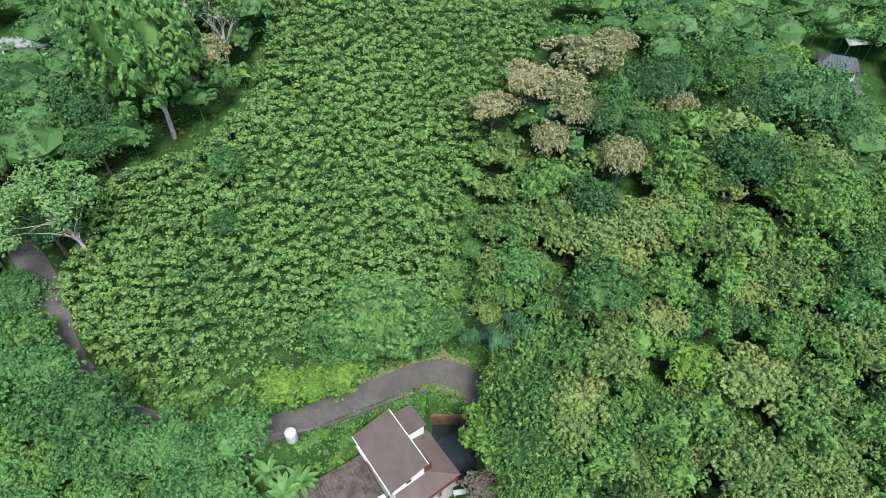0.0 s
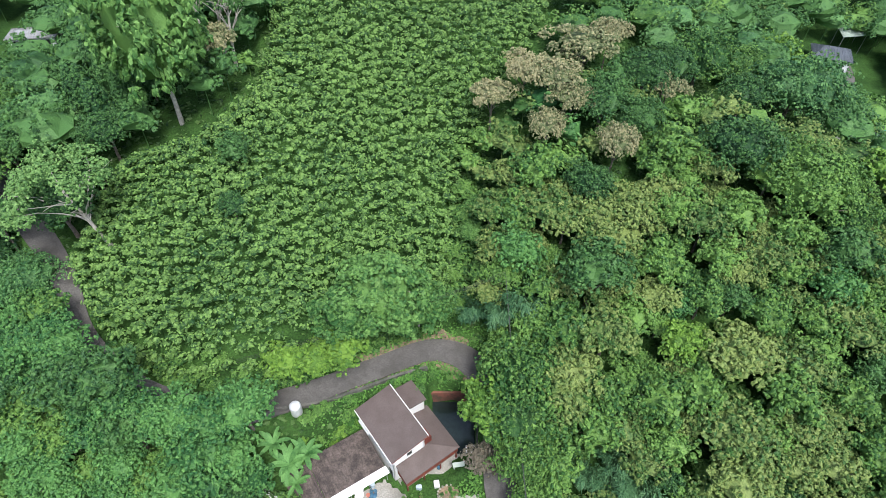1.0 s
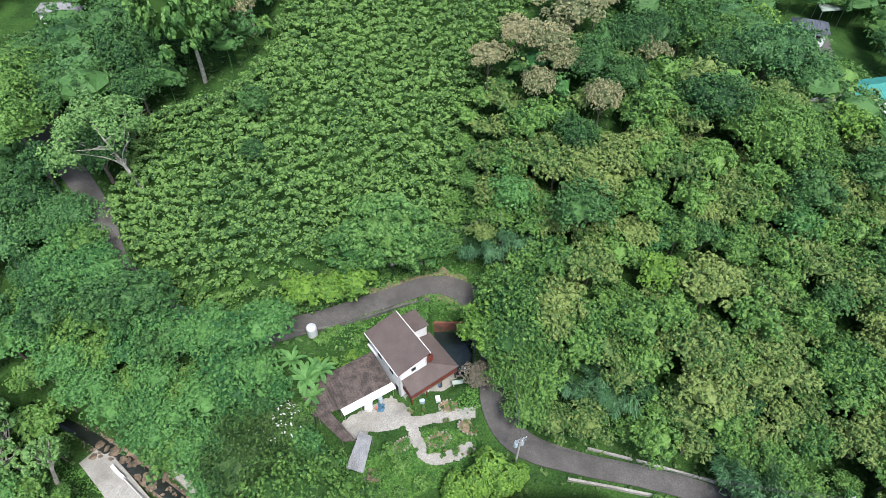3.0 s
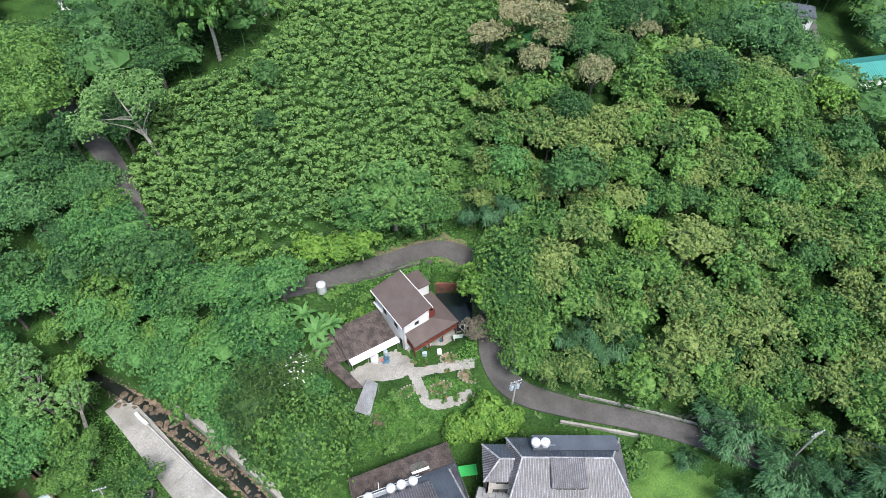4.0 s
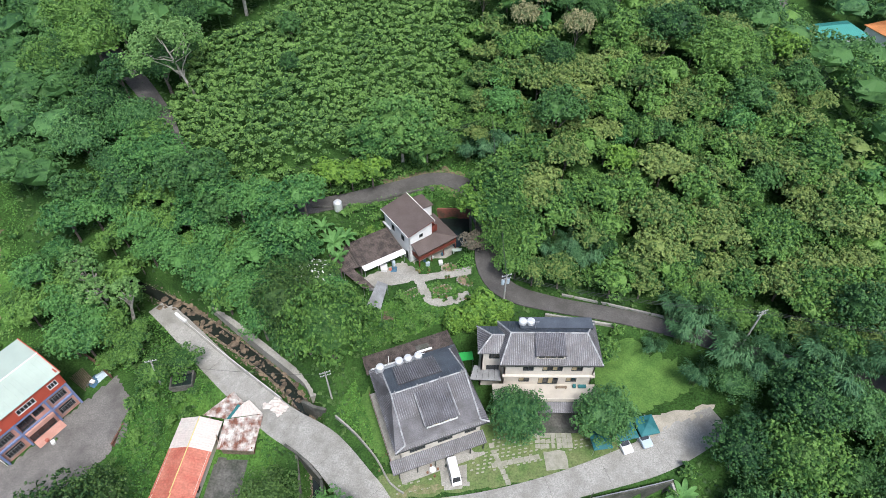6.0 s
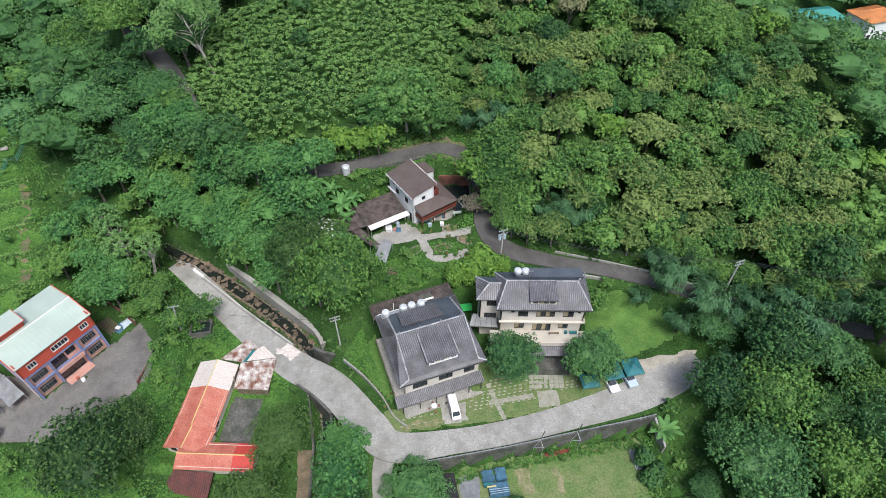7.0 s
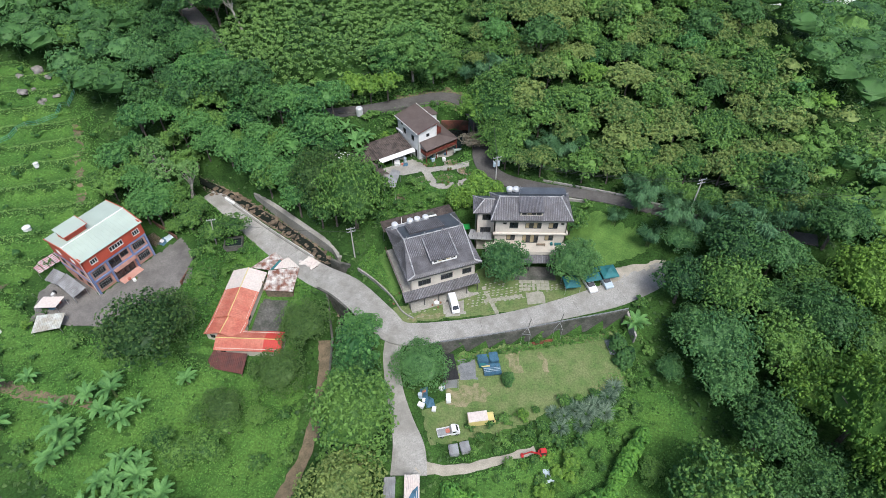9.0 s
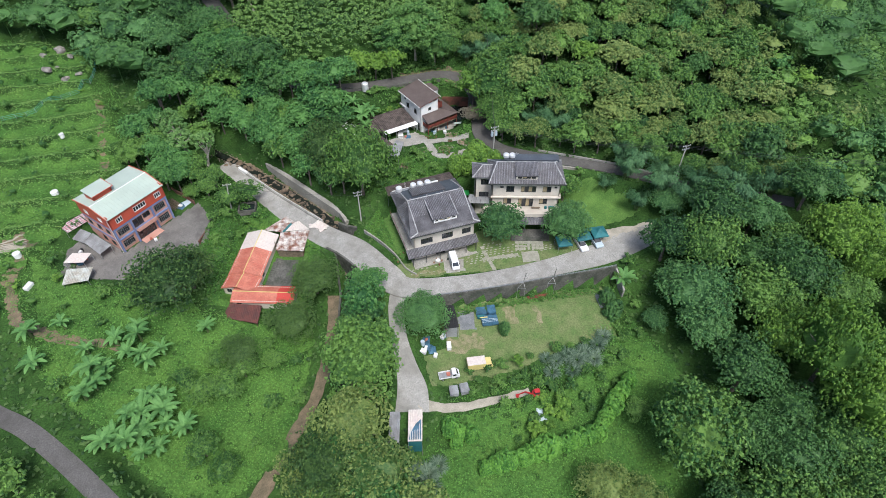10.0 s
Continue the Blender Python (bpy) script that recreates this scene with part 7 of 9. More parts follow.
# Stepping stones in the lawn.
paving = thing("stepping_stones", "rows of small pale stepping stones set in grass", "paving", group="", kind="")
stone = bmesh.new()
add_box(stone, (-0.25, -0.12, -0.08), (0.25, 0.12, 0.05))
bmesh.ops.bevel(stone, geom=[e for e in stone.edges if abs(e.verts[0].co.z - e.verts[1].co.z) > 0.05], offset=0.05, segments=1, affect="EDGES")
first = part("stone", stone, M_STONE, paving)
rs = random.Random(3)
made = 0
for i in range(34):
    for j in range(14):
        x, y = -8.5 + i * 0.92 + 0.12 * j, -5.2 + j * 0.62 + i * 0.2
        free = not (-2.6 < x < 2.7 and -5 < y < 0) and not (13.8 < x < 18.2 and -2 < y < 2) and y > -5.6 + 0.245 * (x + 9) + 0.15 and y < (0.385 * (x + 8) - 3.4 if x < 5.8 else 3.9) and x < 22.5
        if free and not (x < -1 and j % 2) and rs.random() < 0.86:
            ob = first if not made else new("stone", first.data)
            ob.parent = paving
            ob.matrix_basis = pose(x + rs.uniform(-0.06, 0.06), y + rs.uniform(-0.05, 0.05), height(x, y) + 0.06, 0, 0, 14 + rs.uniform(-6, 6))
            made += 1
        if made > 290:
            break
walk_tiles = thing("paved_walk", "straight walks of square pale paving slabs", "paving")
slab_bm = bmesh.new()
add_box(slab_bm, (-0.4, -0.4, -0.08), (0.4, 0.4, 0.05))
tile = part("paving_slab", slab_bm, M_STONE, walk_tiles)
spots = [(6.3 + i * 0.85, -0.7 + i * 0.17) for i in range(9)] + [(6.0 + 0.32 * i, 2.4 - i * 0.82) for i in range(8)] + [(13.4 + i * 0.86, 4.2 - j * 0.86) for i in range(7) for j in range(3)]
for i, (x, y) in enumerate(spots):
    ob = tile if not i else new("paving_slab", tile.data)
    ob.parent = walk_tiles
    ob.matrix_basis = pose(x, y, height(x, y) + 0.07, 0, 0, 12 + rs.uniform(-2, 2) if i < 17 else 0)

# ---- walls, rails and fences ----
def wall_strip(name, pts, z_low, z_high, thick, mat, label, kind="structure", category="wall"):
    """A thick wall along a line; heights are functions or numbers."""
    bm = bmesh.new()
    rows = []
    for i, (x, y) in enumerate(pts):
        a, b = pts[max(i - 1, 0)], pts[min(i + 1, len(pts) - 1)]
        d = math.hypot(b[0] - a[0], b[1] - a[1])
        n = (-(b[1] - a[1]) / d * thick / 2, (b[0] - a[0]) / d * thick / 2)
        lo, hi = (f(x, y) if callable(f) else f for f in (z_low, z_high))
        rows.append([bm.verts.new((x + n[0] * s, y + n[1] * s, z)) for s, z in ((1, lo), (1, hi), (-1, hi), (-1, lo))])
    for p, q in zip(rows, rows[1:]):
        for k in range(4):
            bm.faces.new((p[k], q[k], q[(k + 1) % 4], p[(k + 1) % 4]))
    bm.faces.new(rows[0][::-1]), bm.faces.new(rows[-1])
    return tagged(part(name, bm, mat), label, category, kind=kind)


wl_line = [p[:2] for p in along([(*p, 0, 0) for p in WALL_LINE], 1.5)]
road_z = lambda x, y: beside(ROAD_WEST, x, y)[1]
wall_strip("retaining_wall", wl_line, -5.5, lambda x, y: road_z(x, y) + 0.45, 0.35, M_DARKCON, "tall dark stained concrete retaining wall below the lane")
wall_strip("retaining_wall", [(33.0, -3.4), (33.6, -5.2), (34.3, -7.5)], -6, lambda x, y: 1.0 + 0.55 * (y + 3.4), 0.35, M_CONCRETE, "stepped end of the retaining wall")
rail = thing("pipe_rail", "low metal pipe rail along the wall top", "railing")
for a, b in zip(wl_line, wl_line[1:]):
    za, zb = road_z(*a) + 0.45, road_z(*b) + 0.45
    bars("rail", [((*a, za + 0.35), (*b, zb + 0.35)), ((*a, za + 0.15), (*b, zb + 0.15))], 0.05, M_GALV, rail)
    bars("post", [((*a, za - 0.1), (*a, za + 0.4))], 0.04, M_GALV, rail)
for x, y in ((13.3, -7.8), (19.4, -6.5)):
    sf = thing("steel_frame", "leaning grey steel post with a white bracket", "frame", pose(x, y, -3.0), "steel frames at the wall")
    bars("post", [((0, 0, -0.4), (0.9, 0.5, 6.2))], 0.07, M_DARKCON, sf)
    bars("brace", [((-0.6, -0.8, 3.2), (0.5, 0.2, 3.9)), ((0.9, -0.8, 3.2), (0.5, 0.2, 3.9)), ((-0.6, -0.8, 3.2), (0.9, -0.8, 3.2)), ((-0.6, -0.8, -0.3), (-0.6, -0.8, 3.2)), ((0.9, -0.8, -0.3), (0.9, -0.8, 3.2))], 0.035, M_GALV, sf)
logs = thing("timber_pile", "stack of brown timber against the wall", "timber", pose(17.0, -7.6, height(17, -7.9), 0, 0, 12))
for i in range(6):
    bars("log", [((-2.2, -0.1 - 0.2 * (i % 3), 0.1 + 0.18 * (i // 3)), (2.2, -0.1 - 0.2 * (i % 3), 0.12 + 0.18 * (i // 3)))], 0.1, M_REDWOOD, logs, sides=6)
wall_strip("river_wall", [p[:2] for p in along([(-45.2, 28.4, 0, 0), (-37, 22.6, 0, 0), (-29, 16.9, 0, 0), (-25.6, 14.3, 0, 0), (-24.0, 11.6, 0, 0)], 1.5)], -5.5, lambda x, y: 2.4 - 0.16 * (x + 45), 1.1, M_PALE, "thick pale concrete river wall")
west_z = lambda x, y: beside(ROAD_WEST, x, y)[1]
edge_n = [p[:2] for p in along([(-51.4, 26.6, 0, 0), (-41, 18.9, 0, 0), (-31.8, 12.4, 0, 0), (-29.3, 10.6, 0, 0)], 1.5)]
wall_strip("kerb_wall", edge_n, -5, lambda x, y: west_z(x, y) + 0.45, 0.4, M_CONCRETE, "low concrete parapet along the creek")
wall_strip("kerb_wall", [(-51.8, 27.0), (-50.6, 26.0), (-49.4, 25.2)], 0, 2.0, 0.5, M_WHITE, "white painted end of the parapet")
creek_rail = thing("guard_rail", "pale pipe guard rail above the creek", "railing")
for a, b in zip(edge_n[1:], edge_n[2:]):
    za, zb = west_z(*a) + 0.45, west_z(*b) + 0.45
    bars("rail", [((*a, za + 0.4), (*b, zb + 0.4))], 0.05, M_WFRAME, creek_rail)
    bars("post", [((*a, za - 0.1), (*a, za + 0.42))], 0.04, M_WFRAME, creek_rail)
wall_strip("culvert_wall", [(-27.2, 2.6), (-25, 1.2), (-22.8, -0.6), (-20.4, -3.0)], -6, lambda x, y: west_z(x, y) + 0.3, 0.4, M_DARKCON, "dark concrete head wall of the culvert")
wall_strip("culvert_wall", [(-20.4, -3.2), (-20.0, -5), (-19.3, -7)], -7, -0.1, 0.4, M_DARKCON, "dark concrete side wall of the creek")
wall_strip("culvert_wall", [(-25.0, 0.9), (-24.2, -3), (-23.3, -7), (-23.0, -14), (-23.4, -26)], -10, lambda x, y: ground(x - 1.6, y) + 0.25, 0.4, M_DARKCON, "dark concrete side wall of the creek")
wall_strip("culvert_wall", [(-25.6, 10.2), (-23.6, 9.2), (-21.4, 8.6)], -5.5, 0.0, 0.5, M_DARKCON, "dark concrete head wall of the culvert")
wall_strip("kerb_wall", [p[:2] for p in along([(-19.6, 7.4, 0, 0), (-16, 4.4, 0, 0), (-12.2, 0.2, 0, 0), (-9.8, -3.6, 0, 0), (-7.6, -5.2, 0, 0)], 1.2)], -1.5, 0.35, 0.25, M_CONCRETE, "low curved concrete kerb beside the lawn")
hill_wall = [p[:2] for p in along([(-27, 43.2, 0, 0), (-20, 44.6, 0, 0), (-14, 47.2, 0, 0), (-8.5, 49.9, 0, 0), (-4, 51.6, 0, 0)], 1.5)]
wall_strip("retaining_wall", hill_wall, 4.0, lambda x, y: beside(ROAD_HILL, x, y)[1] + 0.5, 0.4, M_DARKCON, "mossy retaining wall under the hill lane")
wall_strip("brick_wall", [(-3.7, 49.5), (0, 49.6), (3.7, 49.4)], 3.5, 8.0, 0.4, M_BRICK, "mossy red brick wall behind the pond")
wall_strip("pond_rim", [(3.5, 49.1), (3.6, 44.5), (3.5, 40.6)], 4.0, lambda x, y: 6.2 + 0.22 * (y - 40), 0.4, M_DARKCON, "dark stained concrete side wall of the pond")
wall_strip("pond_rim", [(3.2, 40.5), (-2.0, 40.5)], 4.0, 5.85, 0.3, M_PALE, "pale concrete kerb of the pond")
sluice = thing("sluice_frame", "white concrete sluice frame at the pond edge", "sluice", pose(2.6, 41.2, 5.0))
block("side", (-0.8, -0.6, -0.6), (-0.62, 0.6, 1.3), M_WHITE, sluice)
block("side", (0.62, -0.6, -0.6), (0.8, 0.6, 1.3), M_WHITE, sluice)
block("crosspiece", (-0.617, -0.55, 1.05), (0.617, -0.4, 1.3), M_WHITE, sluice)
block("crosspiece", (-0.617, 0.4, 1.05), (0.617, 0.55, 1.3), M_WHITE, sluice)
pond = bmesh.new()
add_box(pond, (-3.2, 40.7, 4.5), (3.25, 49.25, 5.45))
tagged(part("pond_water", pond, M_POND), "still dark pond water between concrete rims", "water", kind="structure")
wall_strip("yard_wall", [(-69.2, 17.8), (-65.0, 17.6), (-60.5, 14.8), (-57.6, 12.6)], 1, 3.7, 0.3, M_BRICK, "low red brick wall behind the yard")
wall_strip("kerb_wall", [(-57.4, 12.4), (-54.2, 9.6), (-52.6, 5.0), (-53.2, 1.0)], 0, 2.75, 0.25, M_BRICK, "weedy brick edge of the yard")
wall_strip("lane_wall", [(19.5, 27.8), (27, 25.9), (36, 23.2), (44, 19.6)], 5, lambda x, y: beside(ROAD_HILL, x, y)[1] + 0.35, 0.3, M_CONCRETE, "low concrete edge of the hill lane")
wall_strip("lane_wall", [(16, 23.3), (22, 22.2), (28.4, 20.9)], 3, 7.35, 0.35, M_PALE, "pale concrete edge wall of the hill lane")
wall_strip("field_wall", [(70, 97), (78, 100.5), (86, 104)], 12, 19.6, 0.4, M_CONCRETE, "grey concrete boundary wall beyond the wood")
fn = thing("green_fence", "low green mesh fence curving up the slope", "fence")
fl_ = along([(-112, 28, 0, 0), (-104, 33, 0, 0), (-98, 39, 0, 0), (-93.4, 46.5, 0, 0), (-93.8, 55, 0, 0)], 2.0)
for a, b in zip(fl_, fl_[1:]):
    za, zb = height(*a[:2]), height(*b[:2])
    bars("post", [((*a[:2], za - 0.2), (*a[:2], za + 1.2))], 0.05, M_GALV, fn)
    bars("rail", [((*a[:2], za + h), (*b[:2], zb + h)) for h in (0.3, 0.75, 1.15)], 0.04, M_TEALROOF, fn)


# ---- rocks ----
def boulder(seed):
    rng = random.Random(seed)
    bm = bmesh.new()
    bmesh.ops.create_icosphere(bm, subdivisions=2, radius=1.0)
    o1 = Vector((rng.random() * 9, rng.random() * 9, rng.random() * 9))
    for v in bm.verts:
        v.co *= 1 + 0.5 * noise.noise(v.co * 1.1 + o1)
        v.co.z *= 0.7
        v.co.x *= 1.15
    ob = part("boulder", bm, M_ROCK)
    return tagged(ob, "rounded brown river boulder in the creek bed", "rock", "boulders of the creek")


rk = random.Random(8)
shapes = [boulder(i) for i in range(5)]
for i in range(295):
    x, y, z, w = CREEK[rk.randrange(9, 36)]
    x, y = x + rk.uniform(-1, 1) * w * 0.72, y + rk.uniform(-1, 1) * w * 0.72
    s = rk.choice((0.16, 0.2, 0.24, 0.28, 0.34, 0.42)) * rk.uniform(0.7, 1.3) * (1.6 if i % 29 == 7 else 1.0)
    m = Matrix.LocRotScale((x, y, height(x, y) + s * 0.2), Euler((rk.uniform(-0.4, 0.4), rk.uniform(-0.4, 0.4), rk.uniform(0, 6))), (s * rk.uniform(0.8, 1.3), s, s * rk.uniform(0.8, 1.2)))
    if i < 5:
        shapes[i].matrix_basis = m
    else:
        copy_thing(shapes[i % 5], pose(0, 0, 0)).matrix_basis = m
for x, y, s in ((-38.6, 21.0, 0.6), (-40.5, 22.2, 0.8), (-36.6, 19.6, 0.5), (-52.6, 29.5, 0.8), (-55, 30.5, 0.7)):
    copy_thing(shapes[0], pose(0, 0, 0)).matrix_basis = Matrix.LocRotScale((x, y, height(x, y) + 0.2 * s), Euler((0, 0, x)), (s, s, s))


field_stone = boulder(9)
field_stone.name = "field_boulder"
field_stone.data.materials[0] = M_GREYROCK
tagged(field_stone, "pale grey boulder lying in the meadow grass", "rock", "boulders of the meadow")
spots = ((-104, 50.6, 1.3), (-104.7, 60.2, 1.5), (-99.6, 49.4, 1.0), (-102.4, 52, 0.8), (-106.5, 62, 1.2), (-101.2, 57.5, 0.9), (-98.4, 47.6, 0.7), (-108, 57, 1.1), (-96.8, 51.4, 0.8))
for i, (x, y, size) in enumerate(spots):
    m = Matrix.LocRotScale((x, y, height(x, y) + 0.2 * size), Euler((0, 0, x)), (size, size * 0.8, size * 0.75))
    if i:
        copy_thing(field_stone, pose(0, 0, 0)).matrix_basis = m
    else:
        field_stone.matrix_basis = m


def pebbles():
    """Countless small stones over the creek bed."""
    rng = np.random.default_rng(77)
    vs, fs = [], []
    base = np.array([(1, 0, 0), (-1, 0, 0), (0, 1, 0), (0, -1, 0), (0, 0, 1), (0, 0, -1)], float)
    tri = [(0, 2, 4), (2, 1, 4), (1, 3, 4), (3, 0, 4), (2, 0, 5), (1, 2, 5), (3, 1, 5), (0, 3, 5)]
    for x, y, z, w in CREEK[6:48]:
        for _ in range(60):
            px, py = x + rng.uniform(-1, 1) * w * 0.85, y + rng.uniform(-1, 1) * w * 0.85
            s = rng.uniform(0.06, 0.2)
            k = len(vs)
            turn = rng.uniform(0, 6.28)
            c, sn = math.cos(turn), math.sin(turn)
            for v in base * rng.uniform(0.6, 1.3, (6, 1)) * s:
                vs.append((px + v[0] * c - v[1] * sn, py + v[0] * sn + v[1] * c, height(px, py) + 0.08 + v[2] * 0.7))
            fs += [tuple(k + i for i in t) for t in tri]
    return tagged(plain("creek_stones", vs, fs, M_PEBBLE), "small mixed brown and grey stones over the creek bed", "stones", kind="stuff")


pebbles()

# ---- poles and cables ----
def pole(x, y, tall, label, arms=2, lean=0.0):
    p = thing("utility_pole", label, "utility pole", pose(x, y, height(x, y), 0, lean, 20), "utility poles")
    v, f = tube([(0, 0, -0.5), (0, 0, tall * 0.5), (0, 0, tall)], [0.17, 0.14, 0.11], 10)
    sh = new("shaft", leaf_mesh("shaft", v, f, M_POLE))
    sh.parent = p
    for i in range(arms):
        z = tall - 0.35 - 0.8 * i
        block("crossarm", (-0.9, -0.06, z), (0.9, 0.06, z + 0.12), M_GALV, p)
        for u in (-0.8, -0.3, 0.3, 0.8):
            cylinder("insulator", u, 0, z + 0.12, z + 0.32, 0.06, M_WFRAME, p, sides=6)
    return p


p1 = pole(-20.6, 10.6, 8.6, "grey concrete utility pole above the creek")
p2 = pole(8.8, 25.6, 8.2, "concrete utility pole with two grey transformers")
for u in (-0.45, 0.5):
    cylinder("transformer", u, 0.25, 5.6, 6.6, 0.3, M_CARBLUE, p2, "pale blue-grey transformer", sides=10, dome=0.1)
p3 = pole(48.5, 17.5, 9.0, "grey utility pole rising from the trees")
p4 = pole(-49.5, 12.0, 7.0, "grey utility pole beside the yard", 1, 6)
cab = thing("power_cables", "thin power cables sagging between poles", "cable")


def cable(a, b, sag):
    pts = [Vector(a).lerp(Vector(b), i / 14) - Vector((0, 0, sag * 4 * (i / 14) * (1 - i / 14))) for i in range(15)]
    v, f = tube(pts, [0.022] * 15, 4)
    ob = new("cable", leaf_mesh("cable", v, f, M_FRAME))
    ob.parent = cab


for dz in (0, -0.35, -0.7):
    z1, z2, z3 = height(8.8, 25.6) + 8.2 + dz, height(48.5, 17.5) + 9 + dz, height(-20.6, 10.6) + 8.6 + dz
    cable((8.8, 25.6, z1), (48.5, 17.5, z2), 1.6)
    cable((8.8, 25.6, z1), (7.8, 62, 22 + dz), 1.2)
    cable((48.5, 17.5, z2), (110, 0, 26 + dz), 2)
    cable((-30, 47.5, 20 + dz), (7.8, 62, 22 + dz), 1.0)
cable((-20.6, 10.6, height(-20.6, 10.6) + 7.6), (-49.5, 12, height(-49.5, 12) + 6.6), 0.8)

# ---- vehicles ----
def wheels(parent, spots, r=0.3, wide=0.18):
    for x, y in spots:
        bm = bmesh.new()
        bmesh.ops.create_cone(bm, cap_ends=True, segments=14, radius1=r, radius2=r, depth=wide, matrix=Matrix.Translation((x, y, r)) @ Matrix.Rotation(radians(90), 4, "X"))
        w = part("wheel", bm, M_TYRE, parent)
        bm = bmesh.new()
        bmesh.ops.create_cone(bm, cap_ends=True, segments=10, radius1=r * 0.55, radius2=r * 0.55, depth=wide + 0.03, matrix=Matrix.Translation((x, y, r)) @ Matrix.Rotation(radians(90), 4, "X"))
        part("rim", bm, M_GALV, w)


def profile(name, pts, half, mat, parent, label="", inset=0.08):
    """A body drawn from the side (x ahead, z up) and widened, a little narrower at the top."""
    bm = bmesh.new()
    top = max(p[1] for p in pts)
    rows = [[bm.verts.new((x, s * (half - inset * max(0, (z - 0.8)) / max(0.1, top - 0.8)), z)) for x, z in pts] for s in (-1, 1)]
    n = len(pts)
    bm.faces.new(rows[0]), bm.faces.new(rows[1][::-1])
    for i in range(n):
        bm.faces.new((rows[0][(i + 1) % n], rows[0][i], rows[1][i], rows[1][(i + 1) % n]))
    bmesh.ops.bevel(bm, geom=[e for e in bm.edges if abs(e.verts[0].co.y - e.verts[1].co.y) < 0.2], offset=0.05, segments=2, affect="EDGES")
    return part(name, bm, mat, parent, label)


def van(m):
    v = thing("van", "small white van parked on a concrete pad", "van", m)
    profile("body", [(-1.95, 0.3), (1.95, 0.3), (2.0, 0.85), (1.75, 1.05), (1.25, 1.75), (1.0, 1.9), (-1.9, 1.9), (-1.97, 1.0)], 0.76, M_CARWHITE, v)
    slab("windscreen", [(1.77, -0.6, 1.1), (1.77, 0.6, 1.1), (1.32, 0.54, 1.72), (1.32, -0.54, 1.72)], 0.02, M_GLASS, v)
    for s in (-1, 1):
        block("side_window", (-0.1, s * 0.735, 1.1), (1.0, s * 0.75, 1.6), M_GLASS, v)
        block("headlight", (1.93, s * 0.6, 0.7), (2.0, s * 0.4, 0.86), M_WFRAME, v)
        block("mirror", (1.3, s * 0.8, 1.15), (1.4, s * 0.95, 1.35), M_FRAME, v)
    block("bumper", (1.95, -0.7, 0.3), (2.06, 0.7, 0.55), M_CARWHITE, v, bevel=0.03)
    bars("roof_seam", [((-1.8, y, 1.905), (0.95, y, 1.905)) for y in (-0.4, 0, 0.4)], 0.015, M_CARWHITE, v)
    wheels(v, [(-1.25, -0.68), (-1.25, 0.68), (1.3, -0.68), (1.3, 0.68)])
    return v


van(pose(0.0, -2.1, height(0, -2.1) + 0.12, 0, 0, -76))


def pickup(m):
    v = thing("pickup_truck", "small white pickup with an open grey bed", "truck", m)
    profile("cab", [(0.35, 0.35), (1.85, 0.35), (1.9, 0.9), (1.6, 1.1), (1.25, 1.7), (0.5, 1.75), (0.35, 1.0)], 0.75, M_CARWHITE, v)
    slab("windscreen", [(1.63, -0.58, 1.14), (1.63, 0.58, 1.14), (1.3, 0.52, 1.66), (1.3, -0.52, 1.66)], 0.02, M_GLASS, v)
    block("bed_floor", (-1.95, -0.72, 0.6), (0.3, 0.72, 0.68), M_GREYSHEET, v)
    for a, b in (((-1.95, -0.75, 0.68), (0.3, -0.7, 1.0)), ((-1.95, 0.7, 0.68), (0.3, 0.75, 1.0)), ((-2.0, -0.75, 0.68), (-1.95, 0.75, 1.0))):
        block("bed_side", a, b, M_CARWHITE, v)
    for s in (-1, 1):
        block("side_window", (0.6, s * 0.72, 1.12), (1.2, s * 0.74, 1.55), M_GLASS, v)
    block("load", (-0.5, -0.3, 0.69), (0.2, 0.4, 1.05), M_ORANGE, v, "orange load in the bed", 0.08)
    block("chassis", (-1.9, -0.35, 0.3), (1.5, 0.35, 0.6), M_FRAME, v)
    wheels(v, [(-1.3, -0.66), (-1.3, 0.66), (1.3, -0.66), (1.3, 0.66)])
    return v


pickup(pose(-0.7, -25.3, height(-0.7, -25.3) + 0.06, 0, 0, 13))


def box_truck(m):
    v = thing("box_truck", "cream yellow box truck with a pale roof", "truck", m)
    profile("cab", [(1.0, 0.4), (2.4, 0.4), (2.45, 1.0), (2.35, 1.3), (2.05, 2.0), (1.0, 2.05)], 0.85, M_YELLOW, v)
    slab("windscreen", [(2.38, -0.7, 1.3), (2.38, 0.7, 1.3), (2.1, 0.62, 1.95), (2.1, -0.62, 1.95)], 0.02, M_GLASS, v)
    block("cargo_box", (-2.4, -0.92, 0.7), (0.95, 0.92, 2.35), M_YELLOW, v, bevel=0.04)
    block("cargo_roof", (-2.42, -0.94, 2.353), (0.97, 0.94, 2.41), M_WHITESHEET, v, "bleached white roof", 0.02)
    for s in (-1, 1):
        block("side_window", (1.3, s * 0.82, 1.35), (2.0, s * 0.84, 1.85), M_GLASS, v)
    block("chassis", (-2.3, -0.4, 0.3), (2.2, 0.4, 0.7), M_FRAME, v)
    wheels(v, [(-1.5, -0.76), (-1.5, 0.76), (1.6, -0.76), (1.6, 0.76)], 0.36, 0.22)
    return v


box_truck(pose(5.0, -23.4, height(5.0, -23.4) + 0.06, 0, 0, 9))


